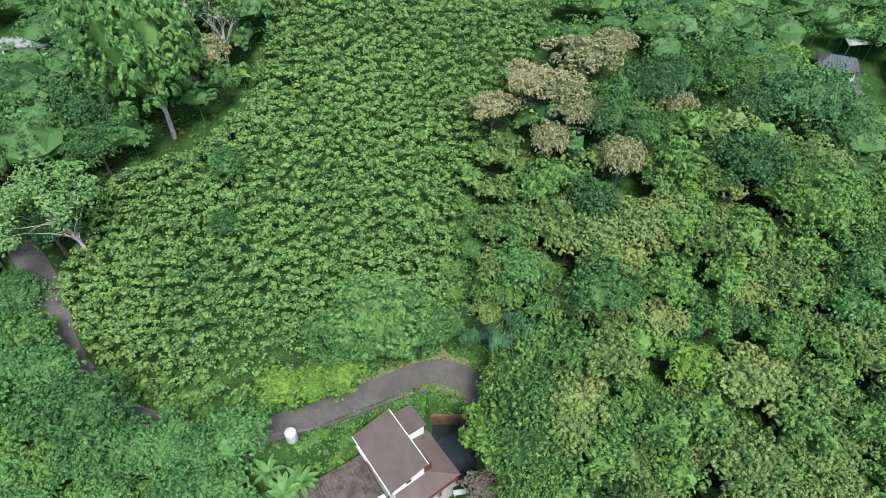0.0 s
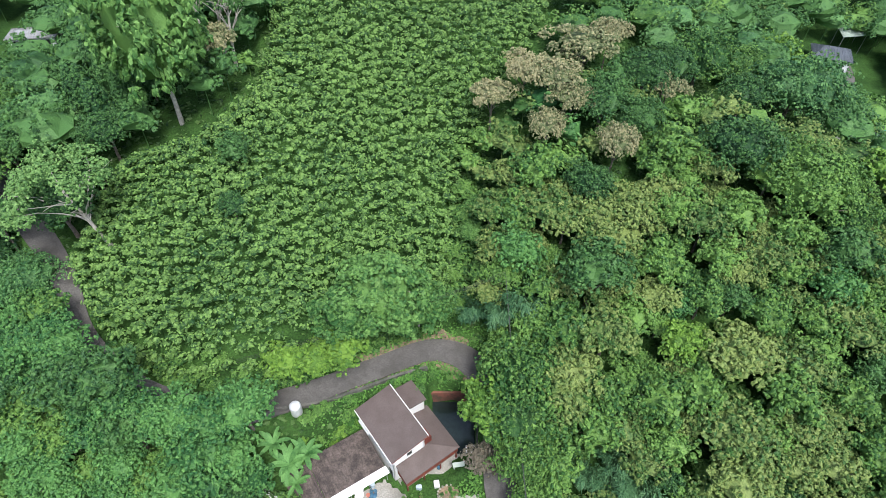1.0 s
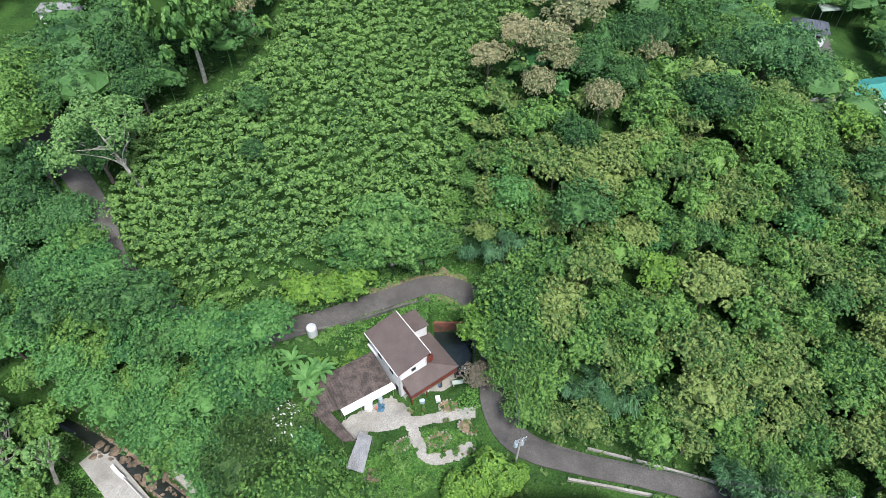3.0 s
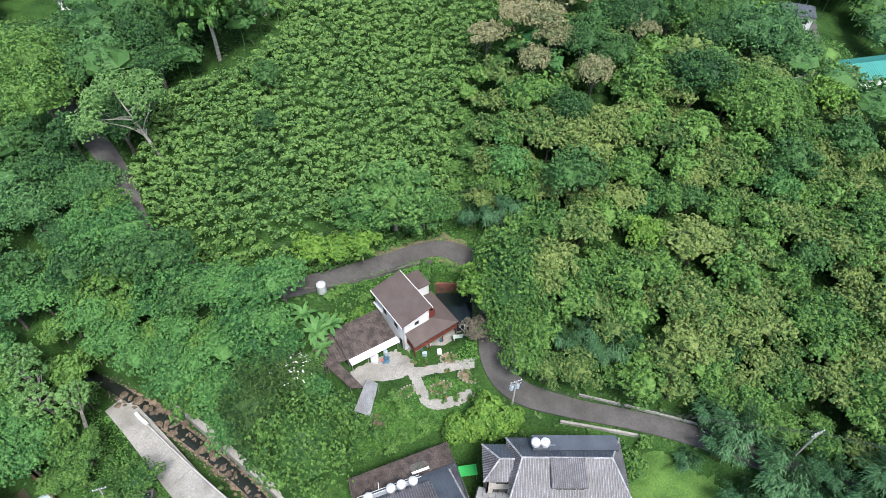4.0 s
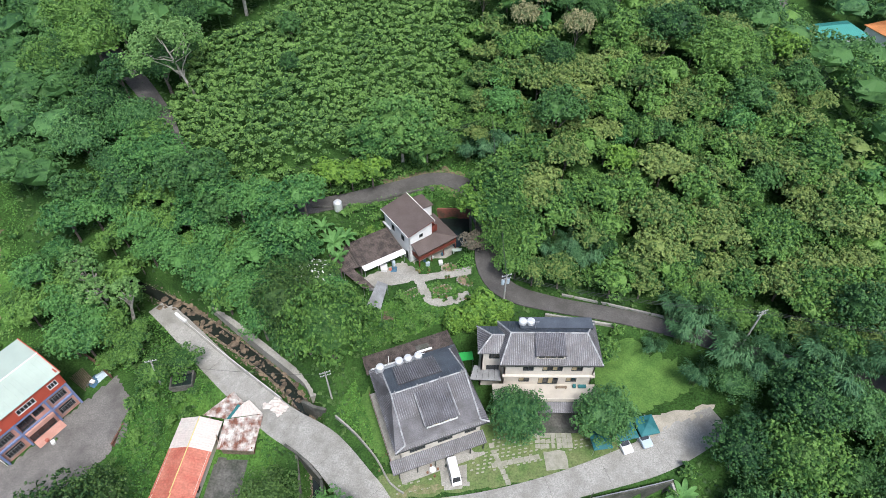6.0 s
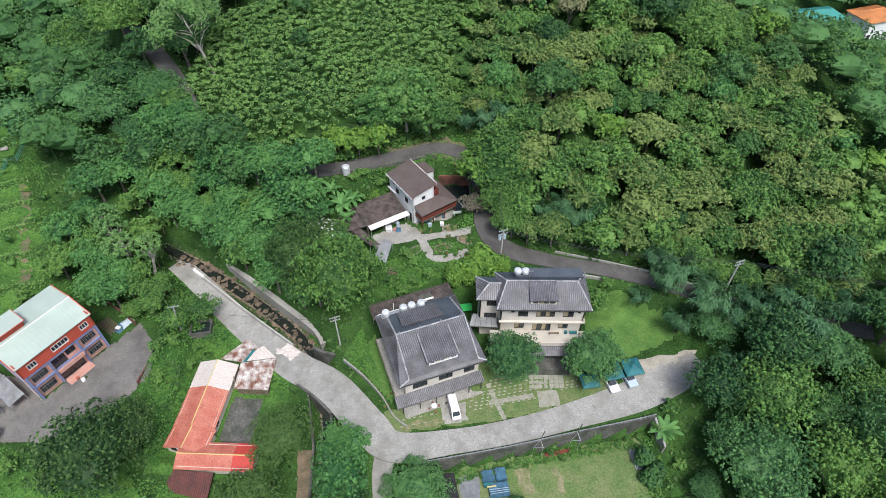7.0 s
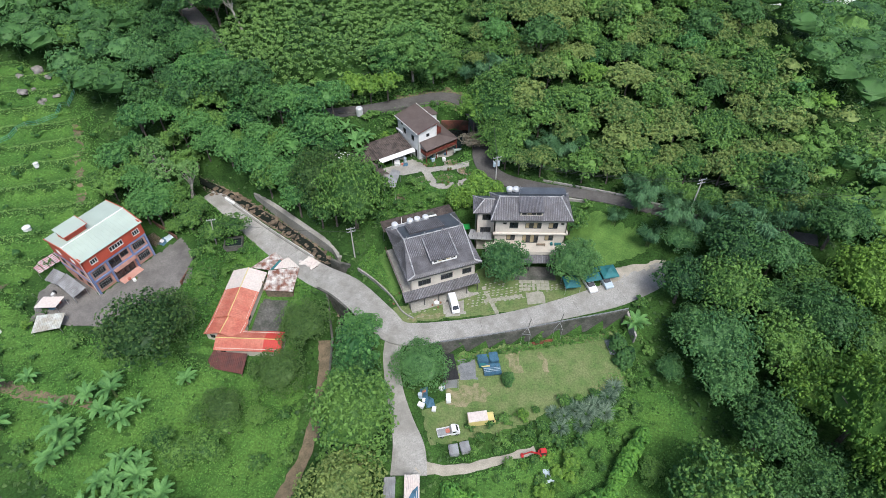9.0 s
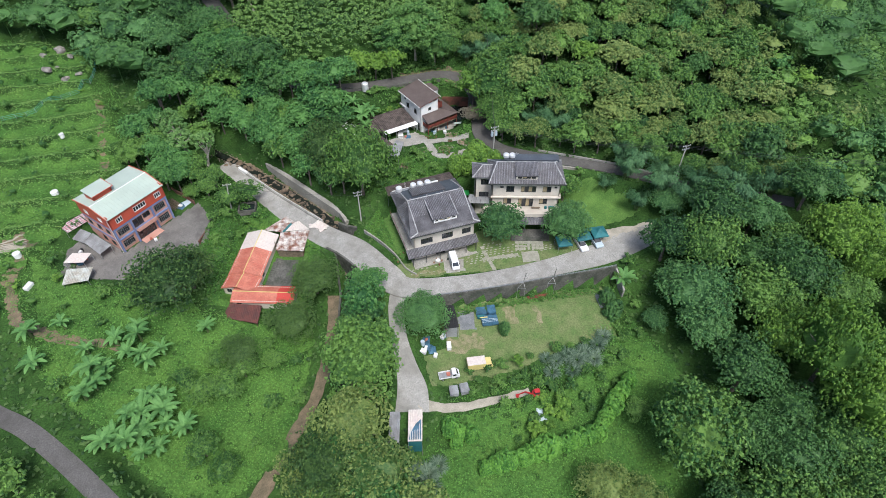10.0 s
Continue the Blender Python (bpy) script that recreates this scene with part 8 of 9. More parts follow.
def car(m, mat, label):
    v = thing("car", label, "car", m)
    profile("body", [(-2.0, 0.25), (2.05, 0.25), (2.1, 0.6), (1.95, 0.75), (1.0, 0.9), (-1.9, 0.95), (-2.05, 0.65)], 0.84, mat, v, inset=0.03)
    profile("cabin", [(0.95, 0.9), (0.35, 1.42), (-1.1, 1.45), (-1.8, 0.95)], 0.74, M_GLASS, v, inset=0.16)
    block("roof_panel", (-1.05, -0.55, 1.43), (0.3, 0.55, 1.5), mat, v, bevel=0.03)
    for s in (-1, 1):
        block("headlight", (1.95, s * 0.75, 0.55), (2.06, s * 0.45, 0.7), M_WFRAME, v)
    wheels(v, [(-1.25, -0.72), (-1.25, 0.72), (1.3, -0.72), (1.3, 0.72)])
    return v


car(pose(29.9, 3.7, height(29.9, 3.7) + 0.08, 0, 0, -72), M_CARBLUE, "pale blue car parked under a teal gazebo")
car(pose(26.7, 2.8, height(26.7, 2.8) + 0.08, 0, 0, -72), M_CARWHITE, "white car parked under a teal gazebo")


def gazebo(x, y, half=1.6, turn=12):
    z = height(x, y)
    g = thing("gazebo", "teal canvas gazebo on thin metal legs", "gazebo", pose(x, y, z, 0, 0, turn), "gazebos by the lane")
    bm = bmesh.new()
    rim = [(-half, -half, 2.2), (half, -half, 2.2), (half, half, 2.2), (-half, half, 2.2)]
    top, low = [bm.verts.new(p) for p in rim], [bm.verts.new((p[0], p[1], 1.95)) for p in rim]
    mid = [bm.verts.new((p[0] * 0.45, p[1] * 0.45, 2.62)) for p in rim]
    tip = bm.verts.new((0, 0, 3.25))
    for i in range(4):
        j = (i + 1) % 4
        bm.faces.new((low[i], low[j], top[j], top[i])), bm.faces.new((top[i], top[j], mid[j], mid[i])), bm.faces.new((mid[i], mid[j], tip))
    c = part("canopy", bm, M_TEAL, g)
    so = c.modifiers.new("cloth", "SOLIDIFY")
    so.thickness = 0.03
    for p in rim:
        bars("leg", [((p[0] * 0.97, p[1] * 0.97, -0.1), (p[0] * 0.97, p[1] * 0.97, 2.2))], 0.03, M_GALV, g)
    return g


gazebo(30.4, 4.6)
gazebo(27.0, 3.9)
gazebo(22.9, 2.4, 1.5, 8)


def excavator(m):
    e = thing("mini_excavator", "small red excavator with its arm folded low", "excavator", m)
    for s in (-1, 1):
        block("track", (-0.8, s * 0.35, 0), (0.8, s * 0.65, 0.42), M_TYRE, e, bevel=0.12)
    cylinder("body", 0.1, 0, 0.45, 1.0, 0.75, M_REDMACHINE, e, sides=14)
    block("cab", (-0.25, -0.45, 1.0), (0.65, 0.3, 1.75), M_FRAME, e, bevel=0.05)
    block("cab_roof", (-0.3, -0.5, 1.75), (0.7, 0.35, 1.82), M_REDMACHINE, e, bevel=0.03)
    bars("boom", [((-0.6, 0, 0.7), (-1.9, 0.1, 1.5))], 0.14, M_REDMACHINE, e)
    bars("arm", [((-1.9, 0.1, 1.5), (-3.1, 0.15, 0.7))], 0.12, M_REDMACHINE, e)
    block("bucket", (-3.5, -0.15, 0.05), (-3.0, 0.45, 0.65), M_REDMACHINE, e, bevel=0.08)
    return e


excavator(pose(14.9, -28.9, height(14.9, -28.9) - 0.02, 0, 0, 8))


# ---- sheds, stores and clutter ----
def canopy_shed(name, label, category, corners, z_roof, mat, ground_z=None, group="", roof_name="roof_sheet", ribbed=True):
    """A sheet roof on posts that stand on the ground below its corners. corners: x, y, height above z_roof."""
    s = thing(name, label, category, group=group)
    pts = [(x, y, z_roof + dz) for x, y, dz in corners]
    d = (pts[0][0] - pts[-1][0], pts[0][1] - pts[-1][1])
    if ribbed:
        roof_plane(s, pts, d, mat, mat, 0.3, 0.05, roof_name)
    else:
        slab(roof_name, pts, 0.05, mat, s)
    cx, cy = sum(p[0] for p in pts) / len(pts), sum(p[1] for p in pts) / len(pts)
    for x, y, z in pts:
        px, py = x + (cx - x) * 0.06, y + (cy - y) * 0.06
        bars("post", [((px, py, (height(px, py) if ground_z is None else ground_z) - 0.2), (px, py, z - 0.03))], 0.05, M_GALV, s)
    return s


bs1 = canopy_shed("black_shed", "low shed with a black sheet roof below the wall", "shed", [(-1.7, -17.9, 0), (1.1, -17.5, 0), (0, -12.4, 0.25), (-2.0, -12.5, 0.25)], -1.0, M_BLACK)
wall(bs1, (-1.5, -17.4), (0.8, -17.2), -4.8, -1.1, M_GREYSHEET)
wall(bs1, (-1.8, -12.8), (-1.5, -17.4), -4.8, -1.0, M_TIMBER)
wall(bs1, (0.8, -17.2), (-0.1, -12.7), -4.8, -1.0, M_GREYSHEET)
rack = thing("covered_rack", "stack of timber and crates under blue tarpaulins", "covered stack", pose(6.6, -12.9, height(6.6, -12.9), 0, 0, 8))
for i, (a, b, mat) in enumerate((((-2.0, 0.3, 0), (0.1, 2.1, 0.95), M_BLUETARP), ((0.2, 0.2, 0), (1.9, 2.2, 1.2), M_BLUETARP), ((-1.2, -2.2, 0), (2.0, 0.05, 0.7), M_BLUETARP), ((-1.9, -0.4, 0), (-0.5, 0.25, 0.8), M_TEAL))):
    block("tarpaulin" if i < 3 else "crate", a, b, mat, rack, bevel=0.12)
bars("batten", [((-1.2, -1.0 - 0.35 * i, 0.74), (1.9, -1.0 - 0.3 * i, 0.74)) for i in range(3)], 0.04, M_CARBLUE, rack)
block("board", (-1.5, -0.7, 0.82), (0.0, -0.5, 0.95), M_YELLOW, rack)
fr = thing("freezer", "white chest freezer standing on the grass", "appliance", pose(-0.8, -19.4, height(-0.8, -19.4), 0, 0, 5))
block("cabinet", (-0.4, -0.75, 0), (0.4, 0.75, 0.85), M_WHITE, fr, bevel=0.04)
block("lid", (-0.42, -0.77, 0.853), (0.42, 0.77, 0.93), M_WFRAME, fr, bevel=0.02)


def junk(x, y, names, spread, seed):
    rng = random.Random(seed)
    for kind, mat, label in names:
        px, py = x + rng.uniform(-spread, spread), y + rng.uniform(-spread, spread)
        s = rng.uniform(0.7, 1.3)
        base = pose(px, py, height(px, py) + 0.02, 0, 0, rng.uniform(0, 360))
        t = thing(kind, label, kind.replace("_", " "), base, "scattered clutter")
        if kind in ("barrel", "bucket", "flower_pot"):
            k = {"barrel": (0.3, 0.9), "bucket": (0.22, 0.35), "flower_pot": (0.2, 0.3)}[kind]
            cylinder("vessel", 0, 0, 0, k[1] * s, k[0] * s, mat, t, sides=12)
            cylinder("rim", 0, 0, k[1] * s, k[1] * s + 0.04, k[0] * s * 1.08, mat, t, sides=12)
            if kind == "flower_pot":
                lf = np.random.default_rng(seed + int(abs(px) * 10))
                n = 26
                d = sphere_ways(lf, n, 0.0)
                v, f = leaves(lf, d * 0.3 * s + [0, 0, 0.4 * s], unit(d + [0, 0, 0.6]), d, 0.3, 0.13)
                o_ = new("foliage", leaf_mesh("foliage", v, f, L_BROAD))
                o_.parent = t
        elif kind == "tarpaulin":
            bm = bmesh.new()
            bmesh.ops.create_grid(bm, x_segments=8, y_segments=6, size=1.0)
            for v in bm.verts:
                v.co = Vector((v.co.x * 1.1 * s, v.co.y * 0.8 * s, 0.25 + 0.3 * noise.noise(v.co * 1.7 + Vector((px, py, 0))) - 0.25 * max(abs(v.co.x), abs(v.co.y)) ** 3))
            part("cloth", bm, mat, t)
            block("heap", (-0.6 * s, -0.4 * s, -0.05), (0.6 * s, 0.4 * s, 0.12), M_TIMBER, t, bevel=0.05)
        else:
            block("box", (-0.45 * s, -0.35 * s, 0), (0.45 * s, 0.35 * s, 0.55 * s), mat, t, bevel=0.03)
            block("lid", (-0.47 * s, -0.37 * s, 0.55 * s + 0.003), (0.47 * s, 0.37 * s, 0.6 * s), mat, t, bevel=0.01)


TARP, CRATE, BUCKET, BARREL = ("tarpaulin", M_BLUETARP, "crumpled blue tarpaulin over a heap"), ("crate", M_WFRAME, "pale plastic crate among clutter"), ("bucket", M_ORANGE, "orange plastic bucket on the ground"), ("barrel", M_CARBLUE, "pale blue plastic barrel standing upright")
junk(-4.2, -19.6, [TARP, TARP, CRATE, CRATE, BUCKET, BARREL, CRATE, BUCKET, TARP], 1.7, 1)
junk(-2.2, -17.6, [TARP, BARREL, CRATE], 0.8, 2)
junk(-12.5, 36.0, [CRATE, BUCKET, CRATE, BARREL, CRATE, BUCKET, CRATE, BARREL, CRATE, TARP], 1.6, 3)
junk(-3.6, 37.2, [BARREL, ("bucket", M_BLUETARP, "blue plastic bucket under the veranda"), CRATE, BARREL, ("bucket", M_BLUETARP, "blue plastic bucket under the veranda"), CRATE], 2.2, 4)
POT = ("flower_pot", M_POT, "clay pot with a leafy plant")
junk(0.5, 29.5, [POT] * 14, 3.2, 5)
junk(-5.5, 33.6, [POT] * 6, 1.5, 6)
junk(-11, -0.5, [POT] * 5, 1.6, 7)
junk(-74.4, -4.6, [("barrel", M_BLACK, "black plastic drum beside a shed"), BARREL, BUCKET, CRATE, CRATE, TARP], 1.8, 8)
junk(-62.0, 1.4, [CRATE, BUCKET, POT], 1.2, 9)
junk(-60.5, 12.2, [TARP, ("tarpaulin", M_CARBLUE, "pale blue tarpaulin over a heap"), CRATE], 1.4, 10)
junk(-31, 9.4, [("tarpaulin", M_WHITESHEET, "torn white plastic sheet on the ground")], 0.3, 11)
for x, y, a in ((0.2, -28.7, 10), (2.1, -28.1, 15)):
    ib = thing("water_crate", "pale square water container in a cage", "container", pose(x, y, height(x, y), 0, 0, a), "water containers on the grass")
    block("tank", (-0.75, -0.9, 0.15), (0.75, 0.9, 1.2), M_GREYSHEET, ib, bevel=0.1)
    for z in (0.3, 0.7, 1.1):
        for e in (-1, 1):
            bars("cage_bar", [((e * 0.78, -0.92, z), (e * 0.78, 0.92, z))], 0.025, M_GALV, ib)
            bars("cage_bar", [((-0.78, e * 0.93, z), (0.78, e * 0.93, z))], 0.025, M_GALV, ib)
    block("pallet", (-0.8, -0.95, -0.05), (0.8, 0.95, 0.147), M_TIMBER, ib)
canopy_shed("grey_shed", "grey sheet shed roof at the end of the driveway", "shed", [(-10.6, -40.1, 0), (-8.8, -40.0, 0), (-9.0, -34.5, 0.2), (-10.8, -34.6, 0.2)], -2.6, M_GREYSHEET, group="sheds by the driveway")
s2 = canopy_shed("white_shed", "pale sheet shed with a blue cover on its roof", "shed", [(-7.4, -39.9, 0), (-5.0, -39.8, 0), (-5.2, -34.2, 0.3), (-7.6, -34.3, 0.3)], -2.4, M_WHITESHEET, group="sheds by the driveway")
slab("cover", [(-7.2, -39.6, -2.33), (-5.2, -39.5, -2.33), (-5.4, -36.0, -2.12), (-6.2, -36.8, -2.15), (-7.1, -38.6, -2.26)], 0.02, M_BLUETARP, s2, "dark blue cover sheet")
wall(s2, (-7.3, -39.7), (-5.1, -39.6), -6.5, -2.5, M_TEAL)
tp = thing("tarpaulin_sheet", "blue-grey tarpaulin spread on the grass", "tarpaulin", pose(16.2, -31.6, height(16.2, -31.6) + 0.05, 0, 0, 10))
bm = bmesh.new()
bmesh.ops.create_grid(bm, x_segments=8, y_segments=8, size=0.95)
for v in bm.verts:
    v.co.z = height(16.2 + v.co.x, -31.6 + v.co.y) - height(16.2, -31.6) + 0.05 + 0.08 * noise.noise(v.co * 2)
part("cloth", bm, M_CARBLUE, tp)
pipes = thing("pipe_stack", "bundle of grey steel pipes on the lawn", "pipes", pose(29.6, -8.6, height(29.6, -8.6), 0, 0, 100))
for i in range(5):
    bars("pipe", [((-1.9, -0.5 + 0.25 * i, 0.12), (1.9, -0.45 + 0.25 * i, 0.12))], 0.1, M_GALV, pipes, sides=8)
# Sheds beside the red house.
canopy_shed("grey_awning", "sagging grey sheet awning by the red house", "shed", [(-75.2, -1.6, 0), (-70.6, -4.9, 0), (-69.0, -2.8, 0.5), (-74.3, 0.7, 0.5)], 4.6, M_GREYSHEET, group="sheds by the red house")
canopy_shed("grey_awning", "sagging grey sheet awning by the red house", "shed", [(-78.3, -0.4, 0), (-75.4, -1.6, 0), (-74.8, 0.9, 0.4), (-77.6, 2.2, 0.4)], 4.4, M_GREYSHEET, group="sheds by the red house")
canopy_shed("white_shed", "low flat shed with a white sheet roof", "shed", [(-76.5, -7.6, 0), (-72.6, -7.4, 0), (-72.0, -5.0, 0.2), (-75.8, -5.1, 0.2)], 4.9, M_WHITESHEET, group="sheds by the red house", ribbed=False)
canopy_shed("white_shed", "low shed with a pale streaked sheet roof", "shed", [(-74.5, -12.9, 0), (-70.0, -11.6, 0), (-70.4, -8.4, 0.3), (-75.2, -9.2, 0.3)], 4.4, M_RUSTYPALE, group="sheds by the red house")
mk = thing("washing_lines", "lines of pink and white cloth beside the red house", "laundry", pose(-79.0, 3.2, height(-79, 3.2), 0, 0, 55))
for i in range(6):
    bars("line", [((-2.6, i * 0.55 - 1.4, 1.1), (3.2, i * 0.55 - 1.4, 1.1))], 0.02, M_GALV, mk)
    for k in range(5):
        slab("cloth", [(-2.4 + k * 1.1, i * 0.55 - 1.6, 1.12), (-1.5 + k * 1.1, i * 0.55 - 1.6, 1.12), (-1.5 + k * 1.1, i * 0.55 - 1.25, 1.16), (-2.4 + k * 1.1, i * 0.55 - 1.25, 1.16)], 0.04, M_PINKCLOTH, mk)
for x in (-2.6, 3.2):
    for y in (-1.5, 1.5):
        bars("post", [((x, y, -0.2), (x, y, 1.2))], 0.04, M_GALV, mk)
sticks = thing("bamboo_poles", "pile of long dry bamboo poles", "poles", pose(-62.2, 12.2, height(-62.2, 12.2), 0, 0, -35))
for i in range(14):
    bars("pole", [((-2.4 + 0.1 * (i % 3), -1.2 + 0.18 * i, 0.1 + 0.08 * (i % 2)), (2.2 - 0.2 * (i % 4), -1.0 + 0.15 * i, 0.22 + 0.08 * (i % 3)))], 0.05, M_TIMBER, sticks, sides=5)
pit = thing("open_cistern", "open concrete cistern with dark water", "cistern", pose(-46.3, 13.0, height(-46.3, 13.0), 0, 0, 10))
for a, b in (((-1.9, -1.5, -0.6), (1.9, -1.25, 0.7)), ((-1.9, 1.25, -0.6), (1.9, 1.5, 0.7)), ((-1.9, -1.247, -0.6), (-1.65, 1.247, 0.7)), ((1.65, -1.247, -0.6), (1.9, 1.247, 0.7))):
    block("side", a, b, M_DARKCON, pit)
block("water", (-1.64, -1.24, -0.5), (1.64, 1.24, 0.25), M_POND, pit)
ws = thing("plastic_sheet", "crumpled white plastic sheet beside the lane", "sheet", pose(-29.6, 9.2, height(-29.6, 9.2) + 0.1, 0, 0, -40))
bm = bmesh.new()
bmesh.ops.create_grid(bm, x_segments=12, y_segments=8, size=1.0)
for v in bm.verts:
    v.co = Vector((v.co.x * 1.7 * (1 + 0.2 * noise.noise(v.co * 2)), v.co.y * 1.1 * (1 + 0.3 * noise.noise(v.co * 2.4)), 0.35 + 0.35 * noise.noise(v.co * 3.1)))
part("sheet", bm, M_WHITESHEET, ws)
block("heap", (-1.6, -0.7, -0.3), (1.6, 0.7, 0.1), M_ROCK, ws, bevel=0.1)
# In the meadow: tubs, and a tilled plot in ridges.
for x, y, r in ((-85.9, 10.6, 0.75), (-85.7, -6.5, 0.7), (-90.2, 26.5, 0.5)):
    tub = thing("water_tub", "round white plastic tub standing in the meadow", "tub", pose(x, y, height(x, y)), "tubs in the meadow")
    cylinder("vessel", 0, 0, -0.2, 0.75, r, M_WHITE, tub)
    cylinder("rim", 0, 0, 0.75, 0.83, r * 1.07, M_WFRAME, tub)
box = thing("white_cabinet", "old white appliance lying in the meadow", "appliance", pose(-81.2, -12.8, height(-81.2, -12.8), 0, 0, 80))
block("cabinet", (-0.9, -0.5, -0.1), (0.9, 0.5, 0.6), M_WHITE, box, bevel=0.05)
block("door", (-0.88, -0.48, 0.603), (0.88, 0.48, 0.66), M_WFRAME, box, bevel=0.02)
sheet("tilled_plot", [(-91.5, -2.9), (-87, -0.4), (-84.8, -4.2), (-89.4, -7.2)], M_DIRT, "small plot of bare tilled brown earth", 0.1, 0.6, "soil", wobble=0.2)
plot = thing("soil_ridges", "raised ridges of pale brown soil across a plot", "soil")
for i in range(7):
    x0, y0, x1, y1 = -91.1 + 0.32 * i, -3.2 - 0.6 * i, -87.2 + 0.34 * i, -0.9 - 0.55 * i
    v, f = tube([(x0 + (x1 - x0) * k / 6, y0 + (y1 - y0) * k / 6, height(x0 + (x1 - x0) * k / 6, y0 + (y1 - y0) * k / 6) + 0.14) for k in range(7)], [0.1, 0.19, 0.2, 0.17, 0.2, 0.19, 0.1], 6)
    new("ridge", leaf_mesh("ridge", v, f, M_SAND)).parent = plot
# By the white house.
canopy_shed("corrugated_shed", "small shed with a pale corrugated roof among plants", "shed", [(-15.3, 24.4, 0), (-12.8, 23.6, 0), (-11.9, 28.8, 0.5), (-13.8, 29.6, 0.5)], 8.0, M_GREYSHEET)
canopy_shed("long_shed", "narrow shed with a dull brown sheet roof", "shed", [(-16.2, 28.2, 0), (-14.2, 28.4, 0), (-18.8, 33.0, 0.1), (-20.4, 32.0, 0.1)], 8.0, M_RUSTBROWN)
tk = water_tank(pose(-22.0, 43.2, height(-22.0, 43.2)), 0.8, 1.9, "tanks by the lane")
gt = thing("garden_table", "pale green garden bench by the pond", "bench", pose(0.9, 38.4, height(0.9, 38.4), 0, 0, 8))
block("top", (-1.1, -0.35, 0.6), (1.1, 0.35, 0.7), M_PALEROOF, gt)
for x in (-0.9, 0.9):
    block("leg", (x - 0.08, -0.3, -0.1), (x + 0.08, 0.3, 0.6), M_PALEROOF, gt)
for lx, mat in ((5.2, M_POT), (8.2, M_FRAME)):
    tb = thing("porch_table", "round table with stools before the tiled house", "table", pose(-8.6, -2.4, 0, 0, 0, 20.7) @ Matrix.Translation((lx, -1.3, 0.1)), "porch furniture")
    cylinder("top", 0, 0, 0.68, 0.74, 0.5, M_WFRAME, tb)
    cylinder("foot", 0, 0, 0, 0.68, 0.08, mat, tb, sides=8)
    for a in range(4):
        cylinder("stool", 0.85 * math.cos(a * 1.57), 0.85 * math.sin(a * 1.57), 0, 0.45, 0.18, mat, tb, sides=10)


# ---- farther buildings ----
def far_house(x, y, z, w, d, h, turn, roof_mat, wall_mat, label, rise=1.6, over=0.5):
    b = thing("far_house", label, "house", pose(x, y, z, 0, 0, turn), "houses beyond the wood")
    e = [(-w / 2 - over, -d / 2 - over, h), (w / 2 + over, -d / 2 - over, h), (w / 2 + over, d / 2 + over, h), (-w / 2 - over, d / 2 + over, h)]
    r0, r1 = (-w / 2 + d / 2 * 0.6, 0, h + rise), (w / 2 - d / 2 * 0.6, 0, h + rise)
    for pts, dn in (([e[0], e[1], r1, r0], (0, -1)), ([e[1], e[2], r1], (1, 0)), ([e[2], e[3], r0, r1], (0, 1)), ([e[3], e[0], r0], (-1, 0))):
        roof_plane(b, pts, dn, roof_mat, roof_mat, 0.6)
    c = [(-w / 2, -d / 2), (w / 2, -d / 2), (w / 2, d / 2), (-w / 2, d / 2)]
    for p, q in zip(c, c[1:] + c[:1]):
        wall(b, p, q, -1.5, h, wall_mat, [(1.0, 2.2, 1.0, 2.3, 1), (math.dist(p, q) - 2.4, math.dist(p, q) - 1.2, 1.0, 2.3, 1)])
    return b


far_house(97.5, 107, height(97.5, 107), 16, 8, 4.5, 12, M_TEALROOF, M_WHITE, "white house with a teal metal roof beyond the wood")
far_house(117, 111, height(117, 111), 10, 8, 6.0, 20, M_ORANGETILE, M_WHITE, "white house with an orange tiled roof beyond the wood")
far_house(92, 135, height(92, 135), 8, 6, 3.2, -20, M_METALROOF, M_WHITE, "house with a slate blue roof behind the trees")
canopy_shed("carport", "pale flat carport roof on posts beyond the wood", "carport", [(97.5, 141.5, 0), (104, 142.5, 0), (104.5, 147, 0.3), (98, 146, 0.3)], height(101, 144) + 4.5, M_PALEROOF)
far_house(-95.5, 131.5, height(-95.5, 131.5), 10, 4.5, 3.0, 9, M_GREYSHEET, M_WHITE, "small white shed with a pale roof in the upper wood", 0.8)
hut = far_house(-62.5, 76, height(-62.5, 76), 4.6, 3.6, 2.4, 30, M_MAROONRED, M_BRICK, "small hut with a red roof beside the lane", 0.9)
sheet("road", [(84, 116), (88, 116), (96, 126), (100, 138), (96, 138), (92, 128)], M_ASPHALT, "lane between far houses and trees", 0.15, 1.5, "road")

# ---- low growth over open ground ----
SLOPE_CORE = [(16, 34), (40, 26), (60, 20), (76, 40), (70, 70), (58, 84), (30, 92), (14, 90), (10, 64), (14, 48)]
W0 = PLOTS[:5]
# Dark leaves that put the depth of shade between trees into the colour.
carpet("", [(-120, -62), (110, -62), (110, 124), (-120, 124)], "low weedy undergrowth over the ground between trees", L_OLIVEDARK, 0.9, 0.55, 401, skip=[*W0, SHRUBS, GRASS_W, GLADE])
EDGES = [[(-58.5, 62), (-52, 53), (-50, 54), (-55.5, 63)], [(-58, 72), (-53, 80), (-41, 83), (-33, 92), (-31, 92), (-40, 80), (-52, 77), (-56, 71)], [(-3, 60), (6, 60), (6, 95), (1, 90)], [(-46, 49), (-28, 47), (-12, 57), (-4, 61), (-2, 58), (-12, 53), (-24, 46), (-46, 46)]]
